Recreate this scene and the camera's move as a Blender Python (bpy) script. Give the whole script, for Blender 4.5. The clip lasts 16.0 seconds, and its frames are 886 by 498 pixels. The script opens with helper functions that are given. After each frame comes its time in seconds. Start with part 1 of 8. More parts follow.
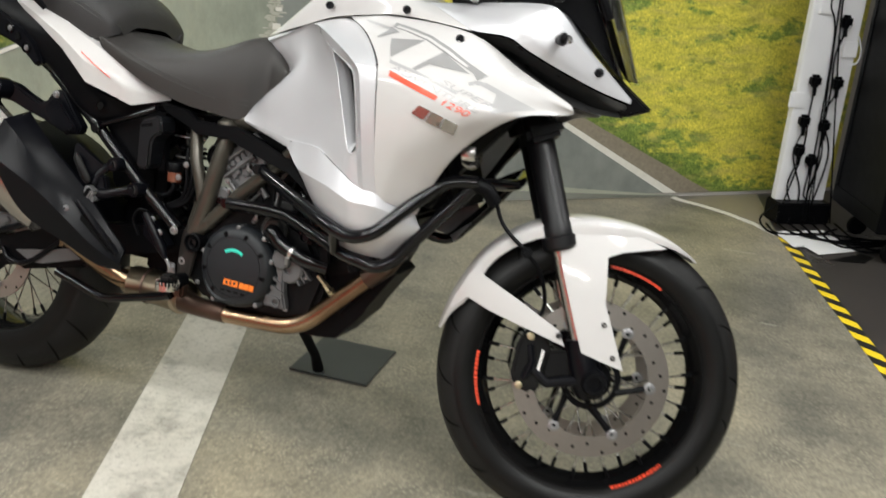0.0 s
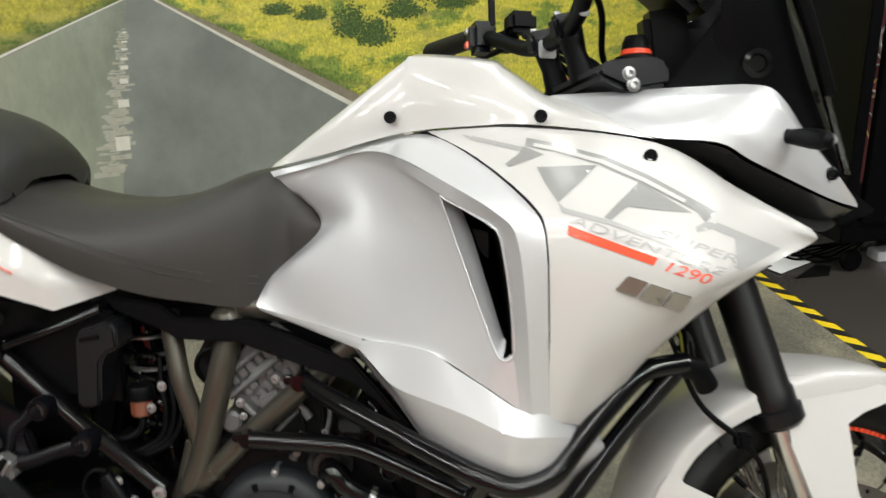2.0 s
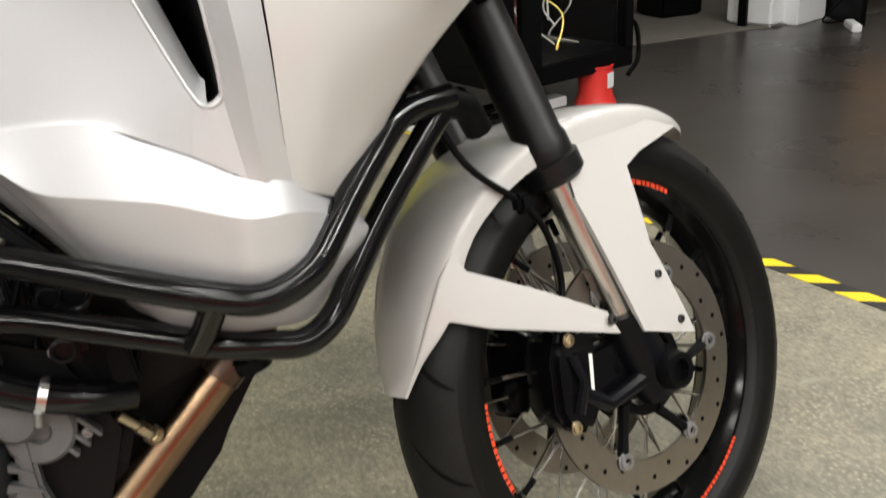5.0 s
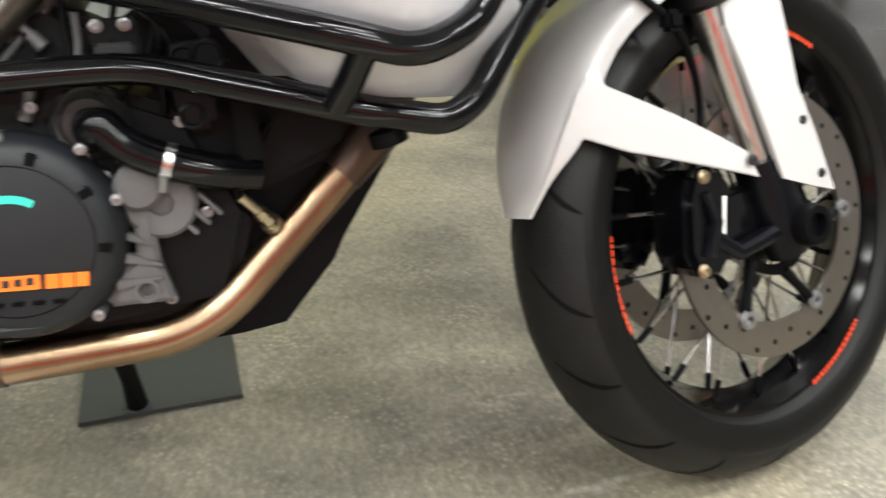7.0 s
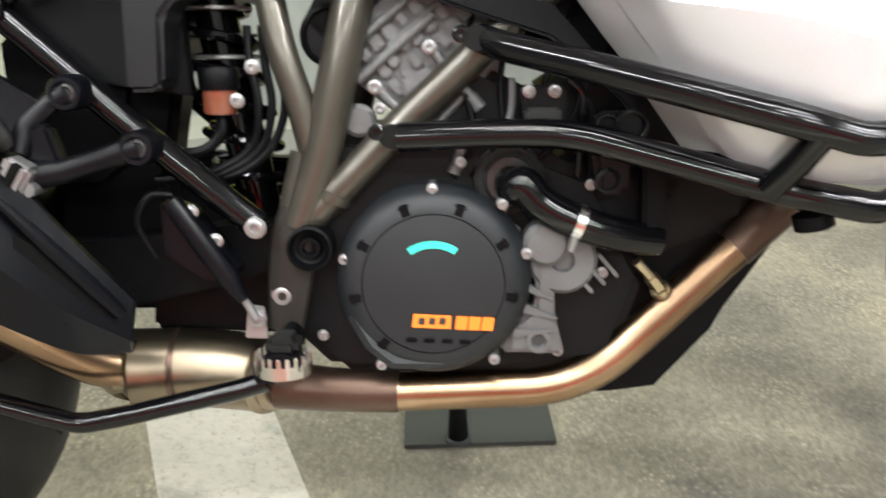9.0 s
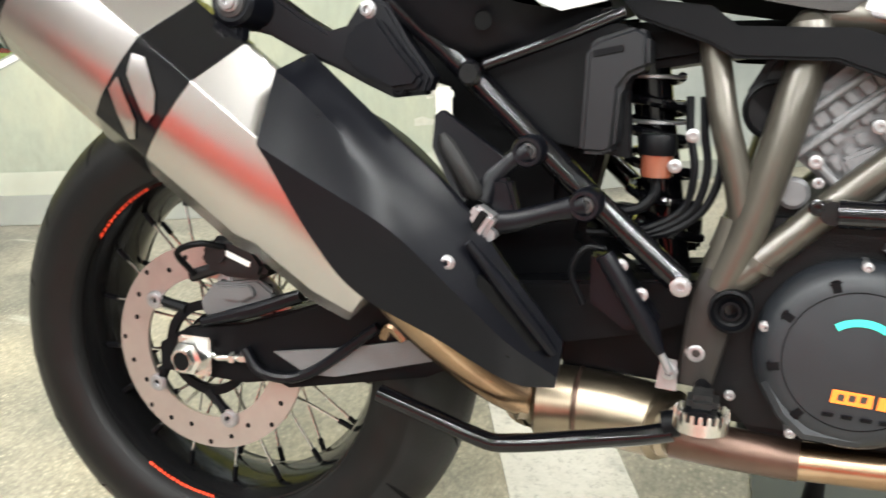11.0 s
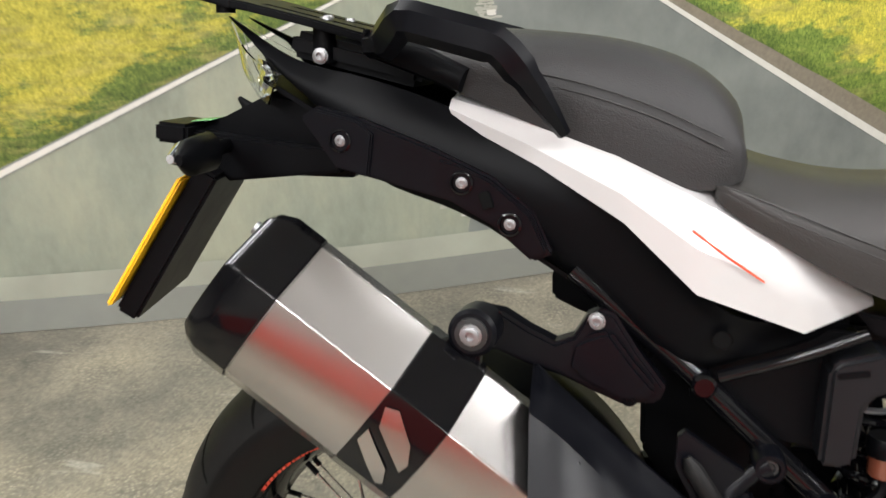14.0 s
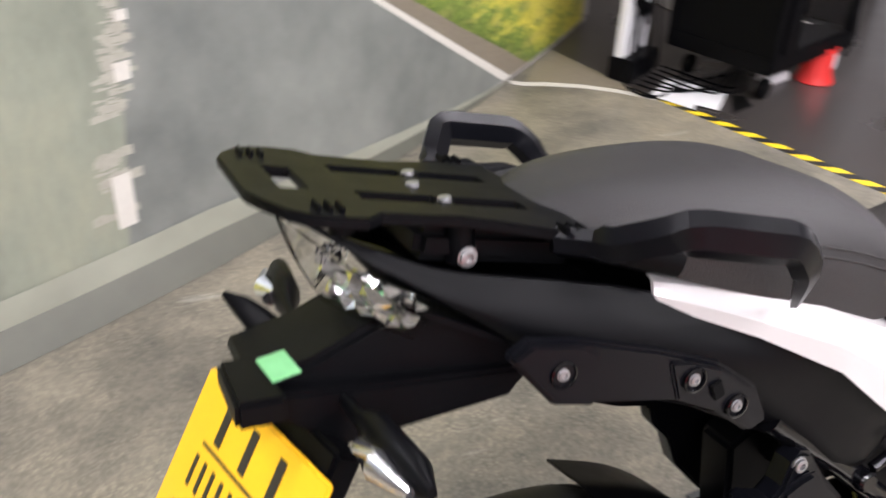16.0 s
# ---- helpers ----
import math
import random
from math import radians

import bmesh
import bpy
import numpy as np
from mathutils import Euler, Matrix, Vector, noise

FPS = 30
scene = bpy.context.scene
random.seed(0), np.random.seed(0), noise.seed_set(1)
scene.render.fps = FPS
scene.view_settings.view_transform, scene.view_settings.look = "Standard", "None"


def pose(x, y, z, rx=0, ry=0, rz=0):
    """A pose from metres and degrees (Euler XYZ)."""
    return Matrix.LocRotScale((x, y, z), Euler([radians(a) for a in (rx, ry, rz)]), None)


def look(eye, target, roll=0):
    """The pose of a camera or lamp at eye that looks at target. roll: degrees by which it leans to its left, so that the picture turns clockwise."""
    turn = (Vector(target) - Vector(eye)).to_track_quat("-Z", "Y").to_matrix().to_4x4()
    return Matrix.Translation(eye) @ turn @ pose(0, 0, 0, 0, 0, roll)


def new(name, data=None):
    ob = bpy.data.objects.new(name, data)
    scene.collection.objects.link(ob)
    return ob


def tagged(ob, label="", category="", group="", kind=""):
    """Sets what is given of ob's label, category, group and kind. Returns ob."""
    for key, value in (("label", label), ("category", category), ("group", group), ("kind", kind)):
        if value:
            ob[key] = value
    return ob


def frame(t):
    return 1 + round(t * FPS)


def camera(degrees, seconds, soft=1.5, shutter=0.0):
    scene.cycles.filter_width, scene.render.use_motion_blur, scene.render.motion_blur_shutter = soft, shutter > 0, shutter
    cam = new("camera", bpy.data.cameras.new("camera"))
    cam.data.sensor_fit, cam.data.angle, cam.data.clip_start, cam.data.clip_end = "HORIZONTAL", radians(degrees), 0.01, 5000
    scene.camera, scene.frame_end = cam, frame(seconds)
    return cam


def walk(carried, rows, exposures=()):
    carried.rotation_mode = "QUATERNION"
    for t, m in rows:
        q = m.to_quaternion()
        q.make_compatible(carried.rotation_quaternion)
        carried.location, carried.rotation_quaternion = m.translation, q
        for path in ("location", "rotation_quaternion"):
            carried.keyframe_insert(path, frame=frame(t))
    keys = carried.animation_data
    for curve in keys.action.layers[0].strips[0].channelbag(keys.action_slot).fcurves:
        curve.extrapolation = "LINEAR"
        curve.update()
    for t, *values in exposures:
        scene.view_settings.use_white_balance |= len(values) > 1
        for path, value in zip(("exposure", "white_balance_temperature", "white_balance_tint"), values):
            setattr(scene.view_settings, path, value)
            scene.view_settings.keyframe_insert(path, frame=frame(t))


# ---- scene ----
cam = camera(53.0, 16.0, soft=1.5, shutter=0.5)
PATH = [
    (0, (1.007, -1.647, 1.178), (0.384, 0.13, 0.504), 4.0),
    (0.5, (0.827, -1.492, 1.178), (0.217, 0.302, 0.536), 4.0),
    (1, (0.609, -1.367, 1.178), (0.225, 0.478, 0.507), 3.0),
    (1.5, (0.415, -1.257, 1.207), (0.185, 0.615, 0.541), 1.2),
    (2, (0.293, -1.097, 1.232), (0.134, 0.787, 0.58), -0.9),
    (2.5, (0.183, -0.99, 1.229), (0.243, 0.891, 0.554), -1.5),
    (3, (0.157, -0.915, 1.202), (0.351, 0.962, 0.539), -4.4),
    (3.5, (0.2, -0.883, 1.145), (0.48, 0.984, 0.484), -3.0),
    (4, (0.205, -0.863, 1.078), (0.658, 0.976, 0.435), -4.1),
    (4.5, (0.238, -0.845, 0.998), (0.812, 0.932, 0.28), -4.3),
    (6.8, (0.169, -0.843, 0.759), (0.666, 0.898, -0.091), -1.0),
    (7, (0.15, -0.84, 0.757), (0.594, 0.917, -0.088), -1.1),
    (7.5, (0.094, -0.837, 0.768), (0.385, 0.958, -0.063), -1.0),
    (8, (0.048, -0.835, 0.772), (0.202, 0.984, -0.044), -0.9),
    (8.5, (0.018, -0.83, 0.78), (0.073, 1.003, -0.018), -0.9),
    (9, (-0.014, -0.829, 0.792), (-0.053, 1.02, 0.032), -1.0),
    (9.5, (-0.06, -0.845, 0.819), (-0.209, 1.018, 0.107), -1.1),
    (10, (-0.096, -0.862, 0.844), (-0.402, 0.984, 0.137), -1.4),
    (10.2, (-0.11, -0.869, 0.843), (-0.492, 0.965, 0.144), -1.6),
    (12.3, (-0.249, -0.918, 0.935), (-1.015, 0.776, 0.199), -1.5),
    (12.5, (-0.269, -0.919, 0.97), (-1.003, 0.792, 0.239), -1.4),
    (13, (-0.341, -0.947, 1.074), (-0.967, 0.812, 0.356), -1.3),
    (13.5, (-0.409, -0.939, 1.148), (-0.972, 0.843, 0.433), -2.7),
    (14, (-0.491, -0.842, 1.188), (-0.95, 0.943, 0.413), -2.3),
    (14.5, (-0.644, -0.757, 1.224), (-0.895, 1.038, 0.381), 1.0),
    (15, (-0.867, -0.703, 1.291), (-0.822, 0.952, 0.466), -1.0),
    (15.5, (-1.033, -0.612, 1.319), (-0.753, 0.985, 0.428), 1.2),
    (16, (-1.15, -0.455, 1.395), (-0.482, 0.973, 0.429), 2.4),
]
walk(cam, [(t, look(eye, target, roll)) for t, eye, target, roll in PATH],
     exposures=[(0.0, 0.06, 6180, 7), (1.0, 0.04, 6250, 6), (2.0, -0.01, 6280, 4), (3.5, -0.09, 6420, 6), (4.5, 0.03, 6450, 7), (6.8, 0.56, 6190, 8), (8.0, 0.77, 6140, 8), (9.0, 1.04, 6130, 7), (10.2, 1.39, 6150, 6), (12.3, 1.10, 6030, 10), (13.5, 0.58, 6040, 11), (14.5, 0.46, 6250, 12), (16.0, 0.74, 6040, 20)])

# ---- light ----
world = bpy.data.worlds.new("showroom_air")
scene.world = world
world.use_nodes = True
world.node_tree.nodes["Background"].inputs[0].default_value = (0.9, 0.95, 1.0, 1)
world.node_tree.nodes["Background"].inputs[1].default_value = 0.05
scene.view_settings.exposure = 0.0


# ---- materials ----
def mat(name, color, rough=0.5, metal=0.0, var=0.0, scale=20.0, bump=0.0, bscale=200.0, coat=0.0, spec=0.5, fine=0.0, aniso=0.0):
    """A surface with grain at two scales: broad tone changes (var, scale) and fine relief (bump, bscale)."""
    m = bpy.data.materials.new(name)
    m.use_nodes = True
    nt = m.node_tree
    b = nt.nodes["Principled BSDF"]
    b.inputs["Base Color"].default_value = (*color, 1)
    b.inputs["Roughness"].default_value = rough
    b.inputs["Metallic"].default_value = metal
    b.inputs["Coat Weight"].default_value = coat
    b.inputs["Coat Roughness"].default_value = 0.06
    b.inputs["Specular IOR Level"].default_value = spec
    b.inputs["Anisotropic"].default_value = aniso
    tc = nt.nodes.new("ShaderNodeTexCoord")
    if var:
        n1 = nt.nodes.new("ShaderNodeTexNoise")
        n1.inputs["Scale"].default_value = scale
        n1.inputs["Detail"].default_value = 6
        nt.links.new(tc.outputs["Object"], n1.inputs["Vector"])
        mx = nt.nodes.new("ShaderNodeMix")
        mx.data_type = "RGBA"
        mx.inputs[6].default_value = (*[c * (1 - var) for c in color], 1)
        mx.inputs[7].default_value = (*[min(1, c * (1 + var)) for c in color], 1)
        nt.links.new(n1.outputs["Fac"], mx.inputs[0])
        nt.links.new(mx.outputs[2], b.inputs["Base Color"])
        mr = nt.nodes.new("ShaderNodeMapRange")
        mr.inputs[3].default_value, mr.inputs[4].default_value = max(0.02, rough - 0.12 * min(1, var * 4)), min(1, rough + 0.12 * min(1, var * 4))
        nt.links.new(n1.outputs["Fac"], mr.inputs[0])
        nt.links.new(mr.outputs[0], b.inputs["Roughness"])
    if bump:
        n2 = nt.nodes.new("ShaderNodeTexNoise")
        n2.inputs["Scale"].default_value = bscale
        n2.inputs["Detail"].default_value = 4
        nt.links.new(tc.outputs["Object"], n2.inputs["Vector"])
        bp = nt.nodes.new("ShaderNodeBump")
        bp.inputs["Strength"].default_value = bump
        bp.inputs["Distance"].default_value = 0.002
        nt.links.new(n2.outputs["Fac"], bp.inputs["Height"])
        nt.links.new(bp.outputs[0], b.inputs["Normal"])
    return m


M_WHITE = mat("pearl_white_paint", (0.50, 0.487, 0.482), 0.38, 0.0, coat=0.7)
M_SILVER = mat("silver_metallic_paint", (0.57, 0.57, 0.595), 0.42, 0.42, 0.05, 900, coat=1.0)
M_PLASTIC = mat("black_plastic", (0.0017, 0.0018, 0.0024), 0.44, 0.0, 0.15, 25, 0.08, 900, spec=0.10)
M_PLASTIC2 = mat("satin_grey_plastic", (0.0026, 0.0028, 0.0042), 0.30, 0.0, 0.12, 25, 0.05, 700, spec=0.17)
M_GLOSS = mat("gloss_black_tube", (0.0025, 0.0025, 0.0032), 0.11, 0.0, 0.05, 40, spec=0.34)
M_FORK = mat("satin_black_fork_tube", (0.004, 0.004, 0.005), 0.38, 0.0, 0.15, 60, 0.05, 300, spec=0.30)
M_RECESS = mat("dark_grey_moulded_plastic", (0.024, 0.024, 0.024), 0.30, 0.0, 0.15, 40, 0.04, 500, spec=0.4)
M_FRAME = mat("bronze_grey_frame_paint", (0.070, 0.064, 0.052), 0.30, 0.6, 0.10, 30, 0.03, 400, coat=0.2)
M_ENGINE = mat("cast_grey_engine_metal", (0.115, 0.115, 0.118), 0.48, 0.35, 0.2, 30, 0.3, 400)
M_ENGINE_D = mat("dark_engine_casting", (0.003, 0.003, 0.0035), 0.45, 0.0, 0.2, 30, 0.25, 500, spec=0.15)
M_COVER = mat("matt_black_cover", (0.0075, 0.009, 0.0115), 0.5, 0.0, 0.1, 30, 0.12, 800, spec=0.4)
M_DPLATE = mat("dark_brown_cast_plate", (0.018, 0.0155, 0.014), 0.42, 0.2, 0.2, 30, 0.12, 400, spec=0.3)
M_BOX = mat("moulded_charcoal_plastic", (0.0045, 0.0050, 0.0064), 0.42, 0.0, 0.12, 30, 0.08, 700, spec=0.28)
M_BOLT = mat("zinc_plated_screw", (0.30, 0.30, 0.305), 0.34, 0.75, 0.1, 80)
M_STEEL = mat("bright_steel", (0.62, 0.61, 0.59), 0.25, 1.0, 0.08, 60, 0.02, 400)
M_BRUSH = mat("brushed_steel", (0.44, 0.42, 0.41), 0.27, 1.0, aniso=0.4)
M_DISC = mat("brake_disc_steel", (0.40, 0.365, 0.345), 0.32, 0.9, 0.1, 60, 0.04, 400)
M_DISC_D = mat("bronze_grey_disc_steel", (0.36, 0.33, 0.305), 0.30, 1.0, 0.1, 60, 0.04, 400)
M_SEAT = mat("charcoal_seat_vinyl", (0.028, 0.0258, 0.0245), 0.45, 0.0, 0.12, 15, 0.35, 650, spec=0.35)
M_SEAT2 = mat("grey_seat_top_vinyl", (0.0235, 0.0225, 0.0228), 0.5, 0.0, 0.12, 15, 0.4, 650, spec=0.35)
M_RUBBER = mat("tyre_rubber", (0.0075, 0.0074, 0.0073), 0.50, 0.0, 0.5, 14, 0.25, 400, spec=0.20)
M_RED = mat("orange_red_print", (0.75, 0.07, 0.025), 0.3, 0.0, coat=0.4)
M_GREYP = mat("grey_print", (0.27, 0.268, 0.27), 0.3, 0.1, coat=0.4)
M_LGREY = mat("pale_grey_print", (0.35, 0.346, 0.35), 0.3, 0.05, coat=0.4)
M_ORANGE = mat("orange_print", (0.85, 0.20, 0.02), 0.4)
M_TEAL = mat("teal_reflective_sticker", (0.05, 0.60, 0.47), 0.3, coat=0.3)
M_GREEN = mat("green_sticker", (0.17, 0.46, 0.20), 0.22, 0.0, 0.3, 60)
M_AMBER = mat("amber_brake_fluid_cup", (0.16, 0.05, 0.028), 0.2, coat=0.5)
M_YELLOW = mat("yellow_number_plate", (0.90, 0.50, 0.01), 0.35, 0.0, 0.03, 20, 0.02, 400, coat=0.3)
M_INK = mat("black_ink", (0.02, 0.018, 0.015), 0.5)
M_LENS = mat("clear_faceted_lens", (0.80, 0.80, 0.83), 0.07, 0.95, 0.1, 90, coat=0.6)
M_REDLENS = mat("red_reflector_lens", (0.35, 0.015, 0.012), 0.15, coat=0.6)
M_WHITEP = mat("white_painted_board", (0.74, 0.74, 0.76), 0.5, 0.0, 0.05, 8, 0.05, 200)
M_CHALK = mat("white_lettering", (0.75, 0.75, 0.73), 0.45)


def heat_metal():
    """Header pipes: steel tempered from straw to bronze in drifting bands."""
    m = mat("heat_tinted_steel", (0.45, 0.32, 0.22), 0.26, 1.0)
    nt = m.node_tree
    b = nt.nodes["Principled BSDF"]
    tc = nt.nodes.new("ShaderNodeTexCoord")
    n = nt.nodes.new("ShaderNodeTexNoise")
    n.inputs["Scale"].default_value, n.inputs["Detail"].default_value = 7, 3
    nt.links.new(tc.outputs["Object"], n.inputs["Vector"])
    r = nt.nodes.new("ShaderNodeValToRGB")
    r.color_ramp.elements[0].position, r.color_ramp.elements[0].color = 0.30, (0.18, 0.112, 0.070, 1)
    r.color_ramp.elements[1].position, r.color_ramp.elements[1].color = 0.72, (0.42, 0.32, 0.215, 1)
    e = r.color_ramp.elements.new(0.5)
    e.color = (0.29, 0.195, 0.122, 1)
    nt.links.new(n.outputs["Fac"], r.inputs[0])
    nt.links.new(r.outputs[0], b.inputs["Base Color"])
    return m


M_HEAT = heat_metal()
M_BURNT = mat("scorched_pipe_steel", (0.10, 0.065, 0.05), 0.38, 0.9, 0.3, 25, 0.1, 300)
M_CATALYST = mat("heat_stained_collector_steel", (0.26, 0.215, 0.155), 0.36, 1.0, 0.45, 16, 0.06, 120)
M_STRAW = mat("straw_tinted_steel", (0.52, 0.44, 0.31), 0.30, 1.0, 0.3, 14, 0.06, 120)


def clear_glass(name, tint, rough=0.02):
    m = bpy.data.materials.new(name)
    m.use_nodes = True
    b = m.node_tree.nodes["Principled BSDF"]
    b.inputs["Base Color"].default_value = (*tint, 1)
    b.inputs["Transmission Weight"].default_value = 1
    b.inputs["Roughness"].default_value = rough
    b.inputs["IOR"].default_value = 1.2
    return m


M_SMOKE = clear_glass("smoked_screen", (0.55, 0.55, 0.56))
M_CLEAR = clear_glass("clear_plastic", (0.95, 0.96, 0.96))


# ---- shape helpers ----
def finish(name, bm, material, angle=35):
    bmesh.ops.recalc_face_normals(bm, faces=bm.faces)
    me = bpy.data.meshes.new(name)
    bm.to_mesh(me)
    bm.free()
    me.materials.append(material)
    for p in me.polygons:
        p.use_smooth = True
    me.set_sharp_from_angle(angle=radians(angle))
    return new(name, me)


def part(name, bm, material, parent, label="", angle=35):
    ob = finish(name, bm, material, angle)
    ob.parent = parent
    if label:
        tagged(ob, label)
    return ob


def join(*bms):
    out = bmesh.new()
    for b in bms:
        me = bpy.data.meshes.new("tmp")
        b.to_mesh(me)
        b.free()
        out.from_mesh(me)
        bpy.data.meshes.remove(me)
    return out


def soften(bm, w, seg=2, angle=30):
    if w:
        bm.normal_update()
        es = [e for e in bm.edges if len(e.link_faces) == 2 and e.calc_face_angle(0) > radians(angle)]
        bmesh.ops.bevel(bm, geom=es, offset=w, segments=seg, affect="EDGES", clamp_overlap=True)
    return bm


def prism(outline, y0, y1, bevel=0.0, seg=2):
    """An outline of (x, z) drawn out from y0 to y1."""
    bm = bmesh.new()
    a = [bm.verts.new((x, y0, z)) for x, z in outline]
    b = [bm.verts.new((x, y1, z)) for x, z in outline]
    bm.faces.new(a)
    bm.faces.new(b[::-1])
    for i in range(len(a)):
        j = (i + 1) % len(a)
        bm.faces.new((a[j], a[i], b[i], b[j]))
    bmesh.ops.recalc_face_normals(bm, faces=bm.faces)
    return soften(bm, bevel, seg)


def slab(loop, dy, bevel=0.0, size=0.03):
    """A gently bent plate: an outline of (x, y, z), its face smooth between the given depths, with a thickness dy across the bike."""
    pts = np.array(loop, float)
    x, z = pts[:, 0] - pts[:, 0].mean(), pts[:, 2] - pts[:, 2].mean()
    terms = (lambda x, z: np.stack([np.ones_like(x), x, z, x * x, x * z, z * z], -1)) if len(loop) > 7 else (lambda x, z: np.stack([np.ones_like(x), x, z], -1))
    coef = np.linalg.lstsq(terms(x, z), pts[:, 1], rcond=None)[0]
    bm = bmesh.new()
    face = bm.faces.new([bm.verts.new((p[0], 0, p[2])) for p in loop])
    bmesh.ops.triangulate(bm, faces=[face], ngon_method="BEAUTY")
    for _ in range(3):
        bmesh.ops.subdivide_edges(bm, edges=[e for e in bm.edges if e.calc_length() > size], cuts=1)
        bmesh.ops.triangulate(bm, faces=[f for f in bm.faces if len(f.verts) > 3])
    for v in bm.verts:
        v.co.y = float(terms(np.array(v.co.x - pts[:, 0].mean()), np.array(v.co.z - pts[:, 2].mean())) @ coef)
    rim = [e for e in bm.edges if len(e.link_faces) == 1]
    back = {v: bm.verts.new(v.co + Vector((0, dy, 0))) for v in list(bm.verts)}
    for f in list(bm.faces):
        bm.faces.new([back[v] for v in reversed(f.verts)])
    for e in rim:
        u, w = e.verts
        bm.faces.new((u, w, back[w], back[u]))
    bmesh.ops.recalc_face_normals(bm, faces=bm.faces)
    return soften(bm, bevel, 2, 60)


def sheet(loop, t):
    """A flat plate from a loop of points, t thick downwards."""
    bm = bmesh.new()
    a = [bm.verts.new(p) for p in loop]
    b = [bm.verts.new((x, y, z - t)) for x, y, z in loop]
    bm.faces.new(a)
    bm.faces.new(b[::-1])
    for i in range(len(a)):
        j = (i + 1) % len(a)
        bm.faces.new((a[j], a[i], b[i], b[j]))
    bmesh.ops.triangulate(bm, faces=[f for f in bm.faces if len(f.verts) > 4])
    return bm


def box(c, s, bevel=0.004, rot=(0, 0, 0), seg=2):
    bm = bmesh.new()
    bmesh.ops.create_cube(bm, size=1)
    bmesh.ops.scale(bm, vec=s, verts=bm.verts)
    soften(bm, bevel, seg)
    bmesh.ops.transform(bm, matrix=pose(*c, *rot), verts=bm.verts)
    return bm


def cat(ps, n, closed=False):
    """Catmull-Rom points through ps, n steps a span."""
    ps = [Vector(p) for p in ps]
    out = []
    m = len(ps)
    for i in range(m if closed else m - 1):
        p1, p2 = ps[i], ps[(i + 1) % m]
        p0 = ps[i - 1] if closed or i else p1 * 2 - p2
        p3 = ps[(i + 2) % m] if closed or i + 2 < m else p2 * 2 - p1
        for k in range(n):
            t = k / n
            out.append(0.5 * (2 * p1 + (p2 - p0) * t + (2 * p0 - 5 * p1 + 4 * p2 - p3) * t * t + (3 * p1 - p0 - 3 * p2 + p3) * t ** 3))
    if not closed:
        out.append(ps[-1])
    return out


def filleted(ps, r, n=5):
    """A polyline with its corners rounded."""
    ps = [Vector(p) for p in ps]
    out = [ps[0]]
    for a, b, c in zip(ps, ps[1:], ps[2:]):
        d = min(r, (a - b).length * 0.45, (c - b).length * 0.45)
        p, q = b + (a - b).normalized() * d, b + (c - b).normalized() * d
        for k in range(n + 1):
            t = k / n
            out.append(p * (1 - t) ** 2 + b * 2 * t * (1 - t) + q * t * t)
    return out + [ps[-1]]


def sweep(path, radii, n=12, cap=True, flat=1.0):
    """A round bar along a path; radii: one, or one a point."""
    path = [Vector(p) for p in path]
    if not isinstance(radii, (list, tuple)):
        radii = [radii] * len(path)
    bm = bmesh.new()
    rings = []
    up = Vector((0, 1, 0.01))
    for i, p in enumerate(path):
        d = (path[min(i + 1, len(path) - 1)] - path[max(i - 1, 0)]).normalized()
        s = d.cross(up)
        if s.length < 1e-4:
            s = d.cross(Vector((1, 0, 0)))
        s.normalize()
        u = s.cross(d).normalized()
        rings.append([bm.verts.new(p + (s * math.cos(a) + u * math.sin(a) * flat) * radii[i]) for a in (2 * math.pi * k / n for k in range(n))])
    for a, b in zip(rings, rings[1:]):
        for k in range(n):
            bm.faces.new((a[k], a[(k + 1) % n], b[(k + 1) % n], b[k]))
    if cap:
        bm.faces.new(rings[0][::-1])
        bm.faces.new(rings[-1])
    return bm


def tube(ps, r, fillet=0.03, n=12):
    return sweep(filleted(ps, fillet), r, n)


def hose(ps, r, n=8, step=6):
    return sweep(cat(ps, step), r, n)


def lathe(profile, c=(0, 0, 0), n=48, axis="y", closed=False):
    """A profile of (radius, along) turned about an axis through c."""
    bm = bmesh.new()
    rings = []
    for r, h in profile:
        ring = []
        for k in range(n):
            a = 2 * math.pi * k / n
            p = {"y": (r * math.cos(a), h, r * math.sin(a)), "z": (r * math.cos(a), r * math.sin(a), h), "x": (h, r * math.cos(a), r * math.sin(a))}[axis]
            ring.append(bm.verts.new(Vector(p) + Vector(c)))
        rings.append(ring)
    pairs = list(zip(rings, rings[1:])) + ([(rings[-1], rings[0])] if closed else [])
    for a, b in pairs:
        for k in range(n):
            bm.faces.new((a[k], a[(k + 1) % n], b[(k + 1) % n], b[k]))
    bmesh.ops.remove_doubles(bm, verts=bm.verts, dist=1e-6)
    return bm


def rod(p, q, r0, r1=None, n=14, bevel=0.0):
    bm = sweep([p, q], [r0, r0 if r1 is None else r1], n)
    return soften(bm, bevel, 1, 50)


def bolt(x, y, z, r=0.008, h=0.005, out=-1):
    """A socket-head screw whose head faces sideways."""
    prof = [(r * 1.25, 0), (r * 1.25, h * 0.3), (r, h * 0.35), (r, h * 0.9), (r * 0.85, h), (r * 0.5, h), (r * 0.45, h * 0.35), (0.0001, h * 0.3)]
    return lathe([(a, out * b) for a, b in prof], (x, y, z), 12)


